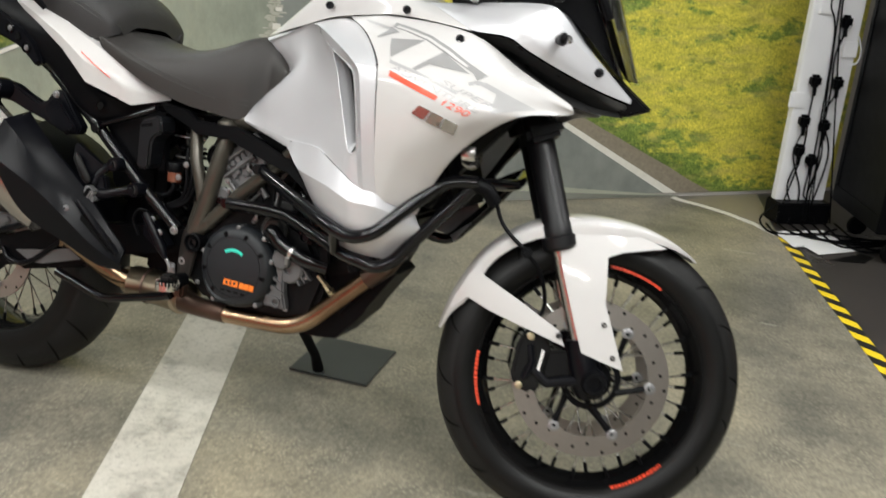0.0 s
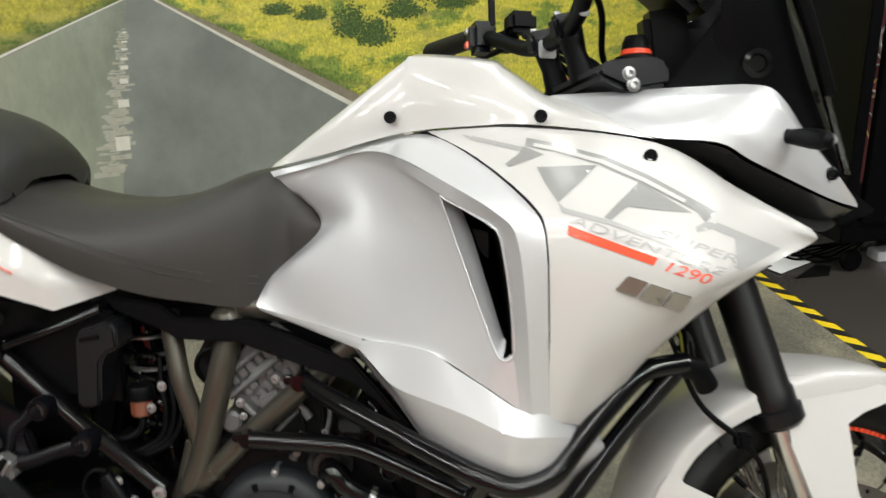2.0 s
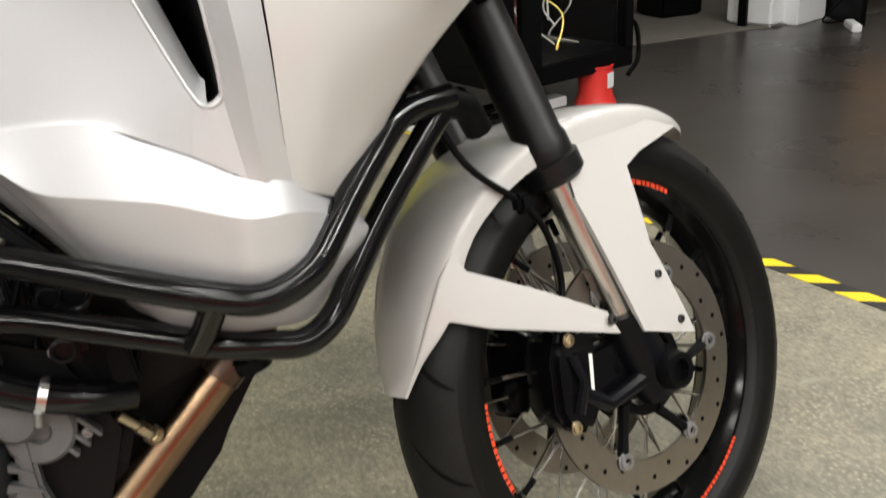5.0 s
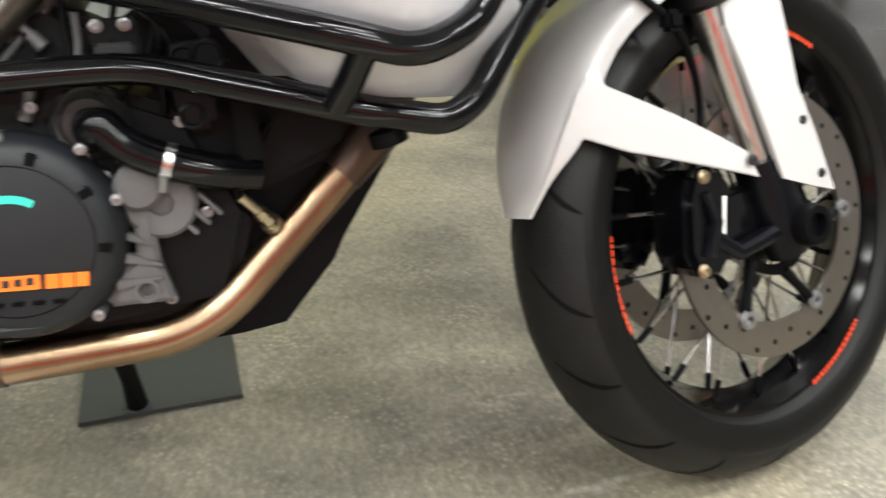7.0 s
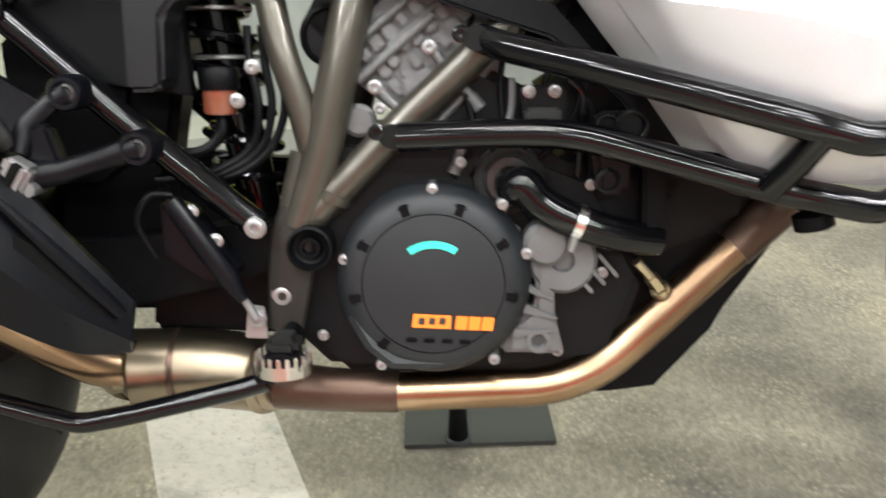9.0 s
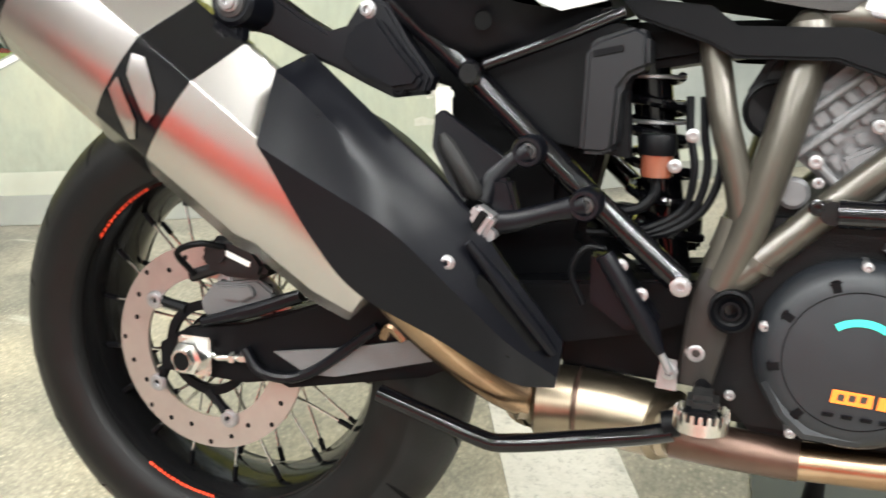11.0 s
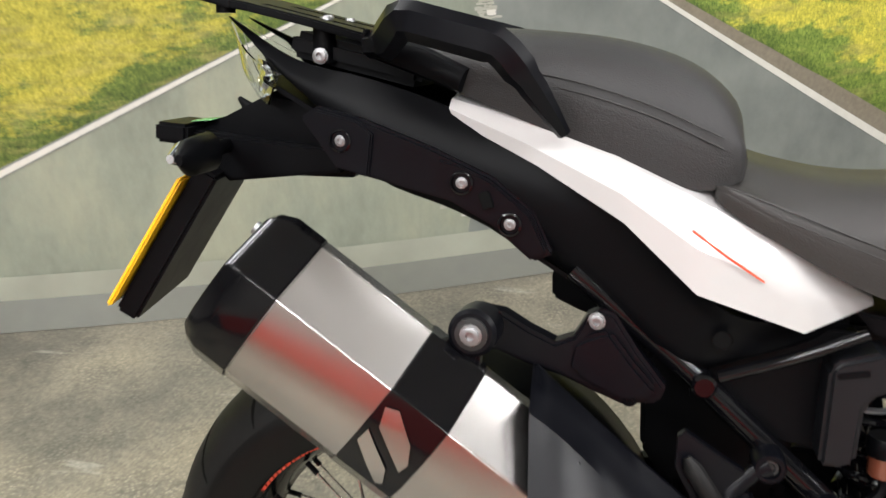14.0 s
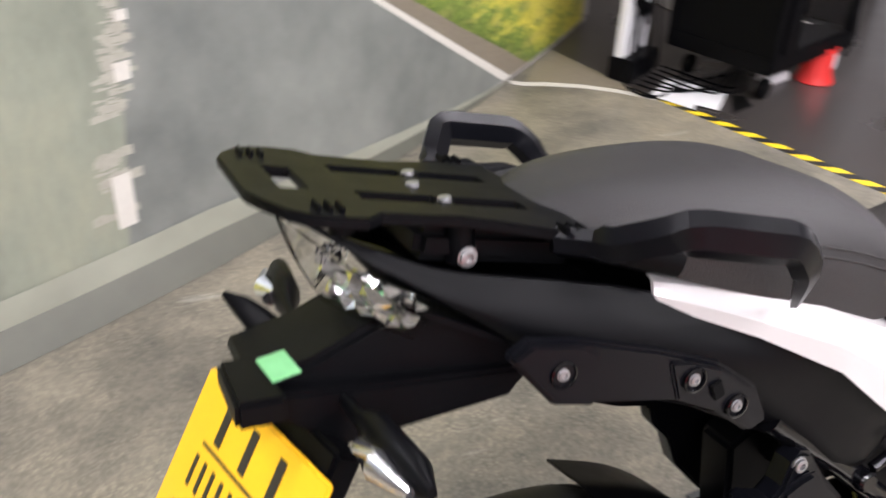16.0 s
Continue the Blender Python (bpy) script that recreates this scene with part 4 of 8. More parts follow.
tank_rows = [
    TOPR([(-0.052, -0.055, 0.938), (0.04, -0.097, 0.961), (0.125, -0.122, 0.985), (0.176, -0.130, 0.994), (0.25, -0.155, 1.000), (0.30, -0.170, 1.002), (0.38, -0.185, 0.996), (0.462, -0.190, 0.985)]),
    TOPR([(-0.046, -0.048, 0.945), (0.045, -0.092, 0.993), (0.125, -0.118, 1.030), (0.176, -0.128, 1.040), (0.25, -0.145, 1.040), (0.295, -0.155, 1.030), (0.36, -0.168, 1.014), (0.425, -0.172, 1.002)]),
    TOPR([(-0.042, -0.038, 0.949), (0.050, -0.078, 1.013), (0.138, -0.104, 1.074), (0.162, -0.108, 1.084), (0.255, -0.112, 1.078), (0.278, -0.115, 1.068), (0.330, -0.128, 1.036), (0.365, -0.135, 1.028)]),
    TOPR([(-0.040, -0.024, 0.950), (0.052, -0.055, 1.016), (0.142, -0.082, 1.082), (0.164, -0.085, 1.090), (0.255, -0.088, 1.083), (0.280, -0.09, 1.072), (0.325, -0.095, 1.042), (0.335, -0.10, 1.038)]),
    TOPR([(-0.036, 0.0, 0.952), (0.055, 0.0, 1.022), (0.144, 0.0, 1.090), (0.166, 0.0, 1.098), (0.255, 0.0, 1.090), (0.280, 0.0, 1.078), (0.325, 0.0, 1.048), (0.335, 0.0, 1.040)]),
]
tank = both("tank_cover", loft(tank_rows, 6, 4, 0.004, True), M_WHITE, bike, "glossy white tank cover", 45)
for x, y, z in ((0.13, -0.131, 1.010), (0.324, -0.184, 1.012), (0.453, -0.2225, 0.966)):
    part("screw", lathe([(0.0085, 0), (0.008, -0.004), (0.0055, -0.004), (0.005, -0.001), (0.0001, -0.001)], (x, y, z), 14), M_PLASTIC2, tank)

side_rows = [
    [(0.178, -0.128, 0.992), (0.30, -0.172, 0.998), (0.464, -0.194, 0.980), (0.565, -0.186, 0.925), (0.664, -0.160, 0.872)],
    [(0.245, -0.190, 0.962), (0.34, -0.225, 0.962), (0.475, -0.240, 0.945), (0.568, -0.215, 0.903), (0.670, -0.163, 0.862)],
    [(0.312, -0.276, 0.915), (0.37, -0.288, 0.912), (0.475, -0.282, 0.895), (0.565, -0.245, 0.872), (0.662, -0.160, 0.852)],
    [(0.330, -0.304, 0.880), (0.385, -0.308, 0.868), (0.450, -0.306, 0.850), (0.515, -0.297, 0.832), (0.585, -0.245, 0.836)],
    [(0.335, -0.300, 0.790), (0.375, -0.302, 0.782), (0.420, -0.292, 0.775), (0.460, -0.272, 0.768), (0.498, -0.252, 0.770)],
    [(0.336, -0.286, 0.715), (0.365, -0.282, 0.708), (0.392, -0.265, 0.704), (0.420, -0.245, 0.700), (0.440, -0.225, 0.698)],
    [(0.338, -0.270, 0.660), (0.352, -0.262, 0.648), (0.370, -0.246, 0.640), (0.388, -0.225, 0.630), (0.400, -0.205, 0.622)],
]
side = both("side_fairing", loft(side_rows, 5, 5, 0.004, True), M_WHITE, bike, "white side fairing with grey and red graphics", 50)


def side_at(x, z):
    """The point on the fairing's face at (x, z), a touch proud."""
    hit = SIDE_TREE.ray_cast(Vector((x, -1, z)), Vector((0, 1, 0)))[0] or SIDE_TREE.find_nearest(Vector((x, -0.25, z)))[0]
    return Vector((x, hit.y - 0.0009, z))


SIDE_TREE = BVHTree.FromPolygons([v.co.copy() for v in side.data.vertices], [tuple(p.vertices) for p in side.data.polygons])


def decal(name, outline, material, parent=None, label="", n=4, lift=0.0, at=side_at):
    """A printed patch on the fairing, cut along its outline and bent to the surface."""
    bm = bmesh.new()
    pts = []
    for i in range(len(outline)):
        a, b = Vector((*outline[i], 0)), Vector((*outline[(i + 1) % len(outline)], 0))
        pts += [a.lerp(b, k / n) for k in range(n)]
    vs = [bm.verts.new((p.x, 0, p.y)) for p in pts]
    f = bm.faces.new(vs)
    bmesh.ops.triangulate(bm, faces=[f])
    for _ in range(3):
        bmesh.ops.subdivide_edges(bm, edges=[e for e in bm.edges if e.calc_length() > 0.007], cuts=1)
        bmesh.ops.triangulate(bm, faces=[f for f in bm.faces if len(f.verts) > 4])
    for v in bm.verts:
        v.co = at(v.co.x, v.co.z) + Vector((0, -lift, 0))
    return part(name, bm, material, parent or side, label, 80)


# silver tank side with its air outlet: panels set round a real opening
silver = both("tank_side", loft([  # the hollow flank behind the outlet
    [(-0.046, -0.063, 0.9262), (0.036, -0.111, 0.9482), (0.095, -0.149, 0.9660), (0.145, -0.195, 0.9630), (0.203, -0.248, 0.934)],
    [(-0.043, -0.058, 0.918), (0.030, -0.104, 0.936), (0.096, -0.144, 0.952), (0.146, -0.186, 0.946), (0.203, -0.243, 0.920)],
    [(-0.006, -0.070, 0.898), (0.056, -0.127, 0.905), (0.105, -0.150, 0.925), (0.150, -0.186, 0.918), (0.2105, -0.240, 0.900)],
    [(0.026, -0.088, 0.866), (0.070, -0.142, 0.878), (0.112, -0.162, 0.885), (0.155, -0.190, 0.882), (0.219, -0.243, 0.878)],
    [(-0.002, -0.084, 0.830), (0.044, -0.139, 0.846), (0.112, -0.172, 0.842), (0.165, -0.204, 0.838), (0.2337, -0.252, 0.838)],
    [(-0.045, -0.090, 0.790), (0.002, -0.130, 0.800), (0.110, -0.180, 0.788), (0.175, -0.218, 0.785), (0.2515, -0.263, 0.790)],
    [(-0.064, -0.105, 0.754), (0.020, -0.142, 0.746), (0.105, -0.186, 0.736), (0.180, -0.230, 0.733), (0.270, -0.276, 0.740)],
    [(-0.060, -0.110, 0.748), (0.022, -0.144, 0.736), (0.100, -0.186, 0.726), (0.190, -0.239, 0.7245), (0.265, -0.275, 0.692)],
], 6, 4, 0.004, True), M_SILVER, bike, "silver metallic tank side panel with an air outlet", 50)
both("band", loft([  # raised band above and before the outlet, with a hard crease
    [(-0.052, -0.058, 0.933), (0.04, -0.100, 0.956), (0.110, -0.122, 0.976), (0.176, -0.133, 0.988), (0.245, -0.195, 0.959), (0.309, -0.280, 0.913), (0.328, -0.306, 0.878), (0.333, -0.300, 0.790), (0.336, -0.284, 0.715), (0.339, -0.271, 0.658)],
    [(-0.046, -0.064, 0.926), (0.036, -0.113, 0.948), (0.095, -0.152, 0.966), (0.145, -0.198, 0.963), (0.212, -0.256, 0.936), (0.274, -0.306, 0.905), (0.297, -0.313, 0.876), (0.309, -0.307, 0.785), (0.313, -0.293, 0.715), (0.317, -0.282, 0.663)],
], 6, 4, 0.004, False), M_SILVER, silver, "", 50)
both("outlet_frame", loft([  # slope from the crease down to the outlet
    [(0.145, -0.198, 0.963), (0.212, -0.256, 0.936), (0.274, -0.306, 0.905), (0.297, -0.313, 0.876), (0.309, -0.307, 0.785), (0.313, -0.293, 0.715), (0.317, -0.282, 0.663)],
    [(0.145, -0.191, 0.951), (0.203, -0.246, 0.922), (0.268, -0.290, 0.889), (0.281, -0.293, 0.866), (0.291, -0.290, 0.800), (0.294, -0.282, 0.738), (0.303, -0.279, 0.668)],
], 6, 3, 0.004, False), M_SILVER, silver, "", 50)
both("outlet_foot", loft([  # foot of the panel below the outlet
    [(0.270, -0.276, 0.740), (0.282, -0.281, 0.730), (0.294, -0.282, 0.738)],
    [(0.265, -0.275, 0.692), (0.284, -0.279, 0.680), (0.303, -0.280, 0.668)],
], 3, 3, 0.004, True), M_SILVER, silver, "", 50)
both("lip", loft([  # the bevelled lip of the outlet
    [(0.203, -0.245, 0.921), (0.219, -0.243, 0.878), (0.2337, -0.252, 0.838), (0.2515, -0.263, 0.790), (0.270, -0.276, 0.740), (0.282, -0.281, 0.730)],
    [(0.226, -0.226, 0.908), (0.240, -0.226, 0.875), (0.253, -0.235, 0.837), (0.267, -0.246, 0.795), (0.280, -0.258, 0.756), (0.285, -0.262, 0.748)],
], 5, 2, 0.003, True), M_SILVER, silver, "", 50)
both("outlet_wall", loft([
    [(0.226, -0.226, 0.908), (0.240, -0.226, 0.875), (0.253, -0.235, 0.837), (0.267, -0.246, 0.795), (0.280, -0.258, 0.756), (0.285, -0.262, 0.748)],
    [(0.250, -0.13, 0.905), (0.256, -0.13, 0.88), (0.262, -0.13, 0.84), (0.272, -0.14, 0.80), (0.282, -0.15, 0.76), (0.284, -0.15, 0.75)],
    [(0.266, -0.288, 0.889), (0.279, -0.291, 0.866), (0.284, -0.290, 0.84), (0.289, -0.288, 0.800), (0.292, -0.280, 0.738), (0.284, -0.280, 0.732)],
], 5, 4, 0.002, False), M_PLASTIC, silver, "black inside of the air outlet", 50)
both("outlet_roof", loft([
    [(0.203, -0.240, 0.920), (0.235, -0.262, 0.905), (0.268, -0.286, 0.889)],
    [(0.240, -0.13, 0.905), (0.25, -0.13, 0.90), (0.262, -0.13, 0.895)],
], 4, 3, 0.002, False), M_PLASTIC, silver)
rim_line = cat([(0.206, -0.246, 0.916), (0.214, -0.252, 0.914), (0.240, -0.270, 0.903), (0.266, -0.290, 0.890), (0.277, -0.294, 0.878), (0.284, -0.293, 0.845), (0.291, -0.290, 0.795), (0.2945, -0.283, 0.742), (0.291, -0.282, 0.731), (0.282, -0.281, 0.729), (0.273, -0.277, 0.738), (0.252, -0.264, 0.790), (0.234, -0.253, 0.838), (0.219, -0.244, 0.878)], 4, True)
both("outlet_rim", sweep(rim_line + rim_line[:2], 0.0018, 8), M_SILVER, silver, "rounded silver rim of the air outlet", 80)
part("outlet_tab", prism([(0.232, 0.878), (0.262, 0.872), (0.262, 0.838), (0.240, 0.858)], -0.215, -0.212, 0.001), M_ENGINE_D, silver)
both("flank_hem", loft([  # turned-in hem along the foot of the flank
    [(-0.061, -0.110, 0.748), (0.022, -0.144, 0.736), (0.098, -0.185, 0.7275)],
    [(-0.057, -0.107, 0.742), (0.022, -0.141, 0.724), (0.096, -0.186, 0.711)],
    [(-0.050, -0.088, 0.741), (0.026, -0.118, 0.723), (0.092, -0.158, 0.704)],
], 6, 3, 0.003, True), M_SILVER, silver, "", 40)
crease = [(0.087, -0.180, 0.717), (0.116, -0.209, 0.698), (0.145, -0.229, 0.677), (0.191, -0.255, 0.668), (0.238, -0.277, 0.659), (0.270, -0.288, 0.648), (0.300, -0.293, 0.639), (0.345, -0.276, 0.634), (0.405, -0.206, 0.608)]
edge = [(0.087, -0.180, 0.717), (0.116, -0.182, 0.680), (0.136, -0.187, 0.652), (0.154, -0.191, 0.628), (0.179, -0.191, 0.591), (0.207, -0.188, 0.551)]
inner = [(0.070, -0.140, 0.710), (0.091, -0.140, 0.682), (0.114, -0.140, 0.652), (0.134, -0.140, 0.627), (0.160, -0.140, 0.590), (0.190, -0.138, 0.549)]
lower = both("lower_flank", loft([  # belly below the crease
    crease,
    [(0.116, -0.182, 0.680), (0.136, -0.204, 0.668), (0.160, -0.226, 0.653), (0.197, -0.251, 0.643), (0.240, -0.273, 0.634), (0.272, -0.284, 0.626), (0.303, -0.288, 0.618), (0.349, -0.268, 0.612), (0.411, -0.203, 0.594)],
    [(0.154, -0.191, 0.628), (0.168, -0.206, 0.620), (0.186, -0.223, 0.610), (0.214, -0.243, 0.601), (0.246, -0.261, 0.593), (0.274, -0.272, 0.588), (0.307, -0.275, 0.582), (0.352, -0.254, 0.578), (0.402, -0.195, 0.574)],
    [(0.207, -0.188, 0.551), (0.215, -0.196, 0.547), (0.226, -0.205, 0.543), (0.242, -0.214, 0.538), (0.260, -0.221, 0.534), (0.282, -0.225, 0.530), (0.310, -0.224, 0.527), (0.343, -0.208, 0.524), (0.372, -0.152, 0.520)],
], 5, 4, 0.004, True), M_SILVER, silver, "silver lower flank of the tank", 40)
both("bright_facet", loft([
    [(0.087, -0.179, 0.721), (0.113, -0.195, 0.7265), (0.150, -0.217, 0.728), (0.191, -0.240, 0.7255), (0.222, -0.256, 0.711), (0.262, -0.275, 0.692), (0.303, -0.281, 0.668), (0.339, -0.271, 0.659), (0.398, -0.206, 0.622)],
    crease,
], 5, 3, 0.004, False), M_SILVER, lower, "", 40)
both("edge_chamfer", loft([edge, inner], 4, 2, 0.004, False), M_SILVER, lower, "", 40)

# black recess and silver beak
both("beak_recess", loft([
    [(0.460, -0.180, 0.984), (0.536, -0.188, 0.977), (0.575, -0.180, 0.956), (0.640, -0.148, 0.927), (0.705, -0.100, 0.900), (0.752, -0.048, 0.884)],
    [(0.470, -0.166, 0.972), (0.540, -0.160, 0.955), (0.580, -0.148, 0.933), (0.640, -0.118, 0.905), (0.700, -0.080, 0.886), (0.748, -0.036, 0.876)],
    [(0.475, -0.150, 0.965), (0.545, -0.120, 0.940), (0.585, -0.110, 0.915), (0.640, -0.090, 0.890), (0.695, -0.060, 0.872), (0.745, -0.02, 0.868)],
    [(0.475, -0.186, 0.970), (0.545, -0.184, 0.934), (0.590, -0.176, 0.908), (0.640, -0.162, 0.880), (0.690, -0.110, 0.862), (0.735, -0.03, 0.858)],
], 5, 4, 0.003, False), M_RECESS, bike, "dark grey recess below the beak")
beak = both("beak", loft([
    [(0.335, -0.106, 1.034), (0.400, -0.150, 1.010), (0.460, -0.186, 0.987), (0.536, -0.196, 0.981), (0.577, -0.188, 0.960), (0.640, -0.156, 0.931), (0.705, -0.106, 0.904), (0.757, -0.052, 0.888)],
    [(0.336, -0.104, 1.036), (0.405, -0.146, 1.019), (0.470, -0.180, 1.004), (0.545, -0.194, 1.000), (0.600, -0.184, 0.976), (0.650, -0.154, 0.947), (0.708, -0.104, 0.915), (0.758, -0.050, 0.891)],
    [(0.340, -0.102, 1.038), (0.420, -0.128, 1.036), (0.500, -0.158, 1.034), (0.575, -0.172, 1.036), (0.618, -0.168, 1.018), (0.660, -0.140, 0.980), (0.712, -0.094, 0.938), (0.758, -0.046, 0.895)],
    [(0.345, -0.098, 1.039), (0.425, -0.114, 1.043), (0.510, -0.138, 1.048), (0.590, -0.150, 1.050), (0.622, -0.144, 1.036), (0.662, -0.122, 0.990), (0.712, -0.084, 0.942), (0.757, -0.040, 0.897)],
    [(0.350, -0.080, 1.038), (0.430, -0.088, 1.042), (0.512, -0.100, 1.048), (0.590, -0.105, 1.050), (0.622, -0.100, 1.036), (0.662, -0.085, 0.990), (0.710, -0.055, 0.942), (0.756, -0.025, 0.897)],
], 4, 3, 0.004, False), M_SILVER, bike, "silver beak panel over the headlamp", 24)
for x, y, z in ((0.700, -0.112, 0.938),):
    part("screw", lathe([(0.009, 0), (0.0085, -0.005), (0.006, -0.006), (0.005, -0.002), (0.0001, -0.002)], (x, y, z), 14), M_PLASTIC2, beak)
both("headlamp_shell", slab([(0.52, -0.06, 1.045), (0.60, -0.06, 1.05), (0.70, -0.05, 0.95), (0.795, -0.03, 0.880), (0.75, -0.02, 0.862), (0.62, -0.05, 0.885), (0.52, -0.06, 0.93)], 0.055, 0.004), M_PLASTIC, bike, "black headlamp shell under the beak")
for s in (-1, 1):
    ind = part("front_indicator", sweep([(0.618, s * 0.140, 0.990), (0.624, s * 0.162, 0.988), (0.628, s * 0.174, 0.987), (0.631, s * 0.178, 0.987), (0.642, s * 0.205, 0.986), (0.648, s * 0.228, 0.985), (0.651, s * 0.239, 0.985), (0.652, s * 0.243, 0.985)], [0.009, 0.0095, 0.009, 0.010, 0.0125, 0.012, 0.009, 0.003], 14, flat=0.8), M_PLASTIC, bike, "short black front indicator")
    part("lens", sweep([(0.650, s * 0.205, 0.986), (0.657, s * 0.226, 0.985), (0.657, s * 0.236, 0.985)], [0.006, 0.008, 0.004], 12), M_LENS, ind)

# screen and its black surround
both("screen_surround", loft([
    [(0.49, -0.085, 1.046), (0.54, -0.095, 1.054), (0.60, -0.095, 1.050), (0.66, -0.080, 1.005), (0.74, -0.050, 0.925)],
    [(0.545, -0.115, 1.12), (0.57, -0.12, 1.125), (0.60, -0.115, 1.12), (0.65, -0.09, 1.08), (0.72, -0.055, 0.965)],
    [(0.55, -0.13, 1.20), (0.565, -0.135, 1.21), (0.58, -0.13, 1.20), (0.625, -0.11, 1.17), (0.64, -0.09, 1.13)],
], 4, 4, 0.004, True), M_PLASTIC, bike, "black screen surround")
scr = part("windscreen", loft([
    [(0.735, -0.062, 0.935), (0.755, -0.03, 0.93), (0.76, 0, 0.93), (0.755, 0.03, 0.93), (0.735, 0.062, 0.935)],
    [(0.655, -0.115, 1.12), (0.682, -0.06, 1.115), (0.69, 0, 1.113), (0.682, 0.06, 1.115), (0.655, 0.115, 1.12)],
    [(0.555, -0.14, 1.34), (0.585, -0.07, 1.34), (0.59, 0, 1.34), (0.585, 0.07, 1.34), (0.555, 0.14, 1.34)],
], 5, 5, 0.004, True, inward=(-1, 0, 0)), M_SMOKE, bike, "clear tinted windscreen", 60)
for s in (-1, 1):
    part("slide", sweep([(0.70, 0.085 * s, 1.04), (0.655, 0.118 * s, 1.14), (0.62, 0.13 * s, 1.22)], 0.009, 8), M_PLASTIC, scr)

# handlebar, top yoke and fork caps
bar = part("handlebar", turned(tube([(0.245, -0.39, 1.174), (0.310, -0.25, 1.178), (0.340, -0.12, 1.128), (0.347, -0.05, 1.116), (0.347, 0.05, 1.116), (0.340, 0.12, 1.128), (0.310, 0.25, 1.178), (0.245, 0.39, 1.174)], 0.012, 0.05)), M_PLASTIC, bike, "black handlebar")
yoke = part("top_yoke", turned(prism([(0.352, 1.038), (0.350, 1.052), (0.372, 1.062), (0.430, 1.068), (0.452, 1.060), (0.450, 1.030), (0.40, 1.020)], -0.148, 0.148, 0.010)), M_PLASTIC2, bike, "black cast top fork yoke")
for s in (-1, 1):
    part("grip", turned(sweep([(0.245, s * 0.395, 1.174), (0.250, s * 0.385, 1.174), (0.296, s * 0.285, 1.178), (0.300, s * 0.278, 1.178)], [0.012, 0.0175, 0.0165, 0.020], 16)), M_RUBBER, bar)
    sw = part("switch_block", turned(box((0.306, s * 0.250, 1.172), (0.045, 0.052, 0.052), 0.010)), M_PLASTIC2, bar)
    part("button", turned(box((0.282, s * 0.250, 1.182), (0.006, 0.016, 0.010), 0.002)), M_GREYP, sw)
    part("button", turned(box((0.282, s * 0.250, 1.160), (0.006, 0.018, 0.012), 0.002)), M_RED, sw, "small red switch")
    part("mirror_stem", turned(rod((0.325, s * 0.245, 1.19), (0.325, s * 0.262, 1.40), 0.006)), M_PLASTIC, bar)
    part("lever_mount", turned(box((0.338, s * 0.205, 1.158), (0.034, 0.040, 0.034), 0.008, (0, 0, s * 15))), M_PLASTIC, bar)
    part("lever", turned(hose([(0.350, s * 0.205, 1.158), (0.362, s * 0.27, 1.165), (0.320, s * 0.40, 1.160)], 0.006)), M_PLASTIC, bar)
    part("reservoir", turned(box((0.352, s * 0.175, 1.182), (0.046, 0.042, 0.034), 0.008)), M_PLASTIC, bar)
    part("riser", turned(sweep([(0.372, s * 0.050, 1.050), (0.360, s * 0.050, 1.085), (0.347, s * 0.050, 1.128)], [0.020, 0.015, 0.020], 14)), M_PLASTIC, bar)
    part("clamp", turned(box((0.345, s * 0.050, 1.124), (0.040, 0.030, 0.034), 0.006, (0, -14, 0))), M_PLASTIC2, bar)
    for d in (-0.012, 0.012):
        part("clamp_bolt", turned(lathe([(0.0055, 1.136), (0.0055, 1.143), (0.003, 1.143), (0.003, 1.139), (0.0001, 1.139)], (0.345 + d, s * 0.050, 0), 10, "z")), M_BOLT, bar)
    part("bar_bolt", turned(bolt(0.340, s * 0.117 - 0.014, 1.125, 0.006, 0.004)), M_BOLT, bar)
    cap = part("fork_cap", turned(lathe([(0.028, 1.040), (0.028, 1.074), (0.020, 1.076), (0.018, 1.094), (0.014, 1.102), (0.0001, 1.104)], (0.424, s * 0.101, 0), 22, "z")), M_PLASTIC, yoke, "black fork cap")
    part("red_ring", turned(lathe([(0.0195, 1.0755), (0.0215, 1.077), (0.0200, 1.083), (0.0185, 1.084)], (0.424, s * 0.101, 0), 22, "z")), M_RED, cap, "red anodised adjuster ring")
    for x, z in ((0.393, 1.044), (0.399, 1.030)):
        part("yoke_bolt", turned(bolt(x, s * 0.147, z, 0.0075, 0.006, s)), M_BOLT, yoke)
part("key_barrel", turned(lathe([(0.017, 1.05), (0.017, 1.078), (0.013, 1.081), (0.0001, 1.081)], (0.405, 0, 0), 20, "z")), M_PLASTIC2, yoke)
part("cable_label", turned(box((0.378, -0.022, 1.064), (0.012, 0.004, 0.014), 0.001)), M_WHITEP, yoke, "small white cable label")
part("cable_strap", turned(box((0.347, 0.030, 1.110), (0.026, 0.006, 0.026), 0.002)), M_LGREY, bar)
for k, (y0, y1) in enumerate(((0.16, 0.03), (0.18, 0.07), (-0.16, -0.05), (0.12, -0.02))):
    part("control_cable", turned(hose([(0.340, y0, 1.150), (0.372, y0 * 0.7, 1.125), (0.400, y1, 1.080), (0.440, y1 * 0.8, 1.035), (0.455, y1, 0.99)], 0.0045 + 0.0008 * (k % 2), 8)), M_PLASTIC, bar)
part("dashboard", box((0.495, 0, 1.190), (0.045, 0.21, 0.125), 0.014, (0, -50, 0)), M_PLASTIC, bike, "black instrument panel")
part("dash_bracket", box((0.50, 0.0, 1.10), (0.06, 0.08, 0.11), 0.010, (0, -8, 0)), M_PLASTIC, bike)
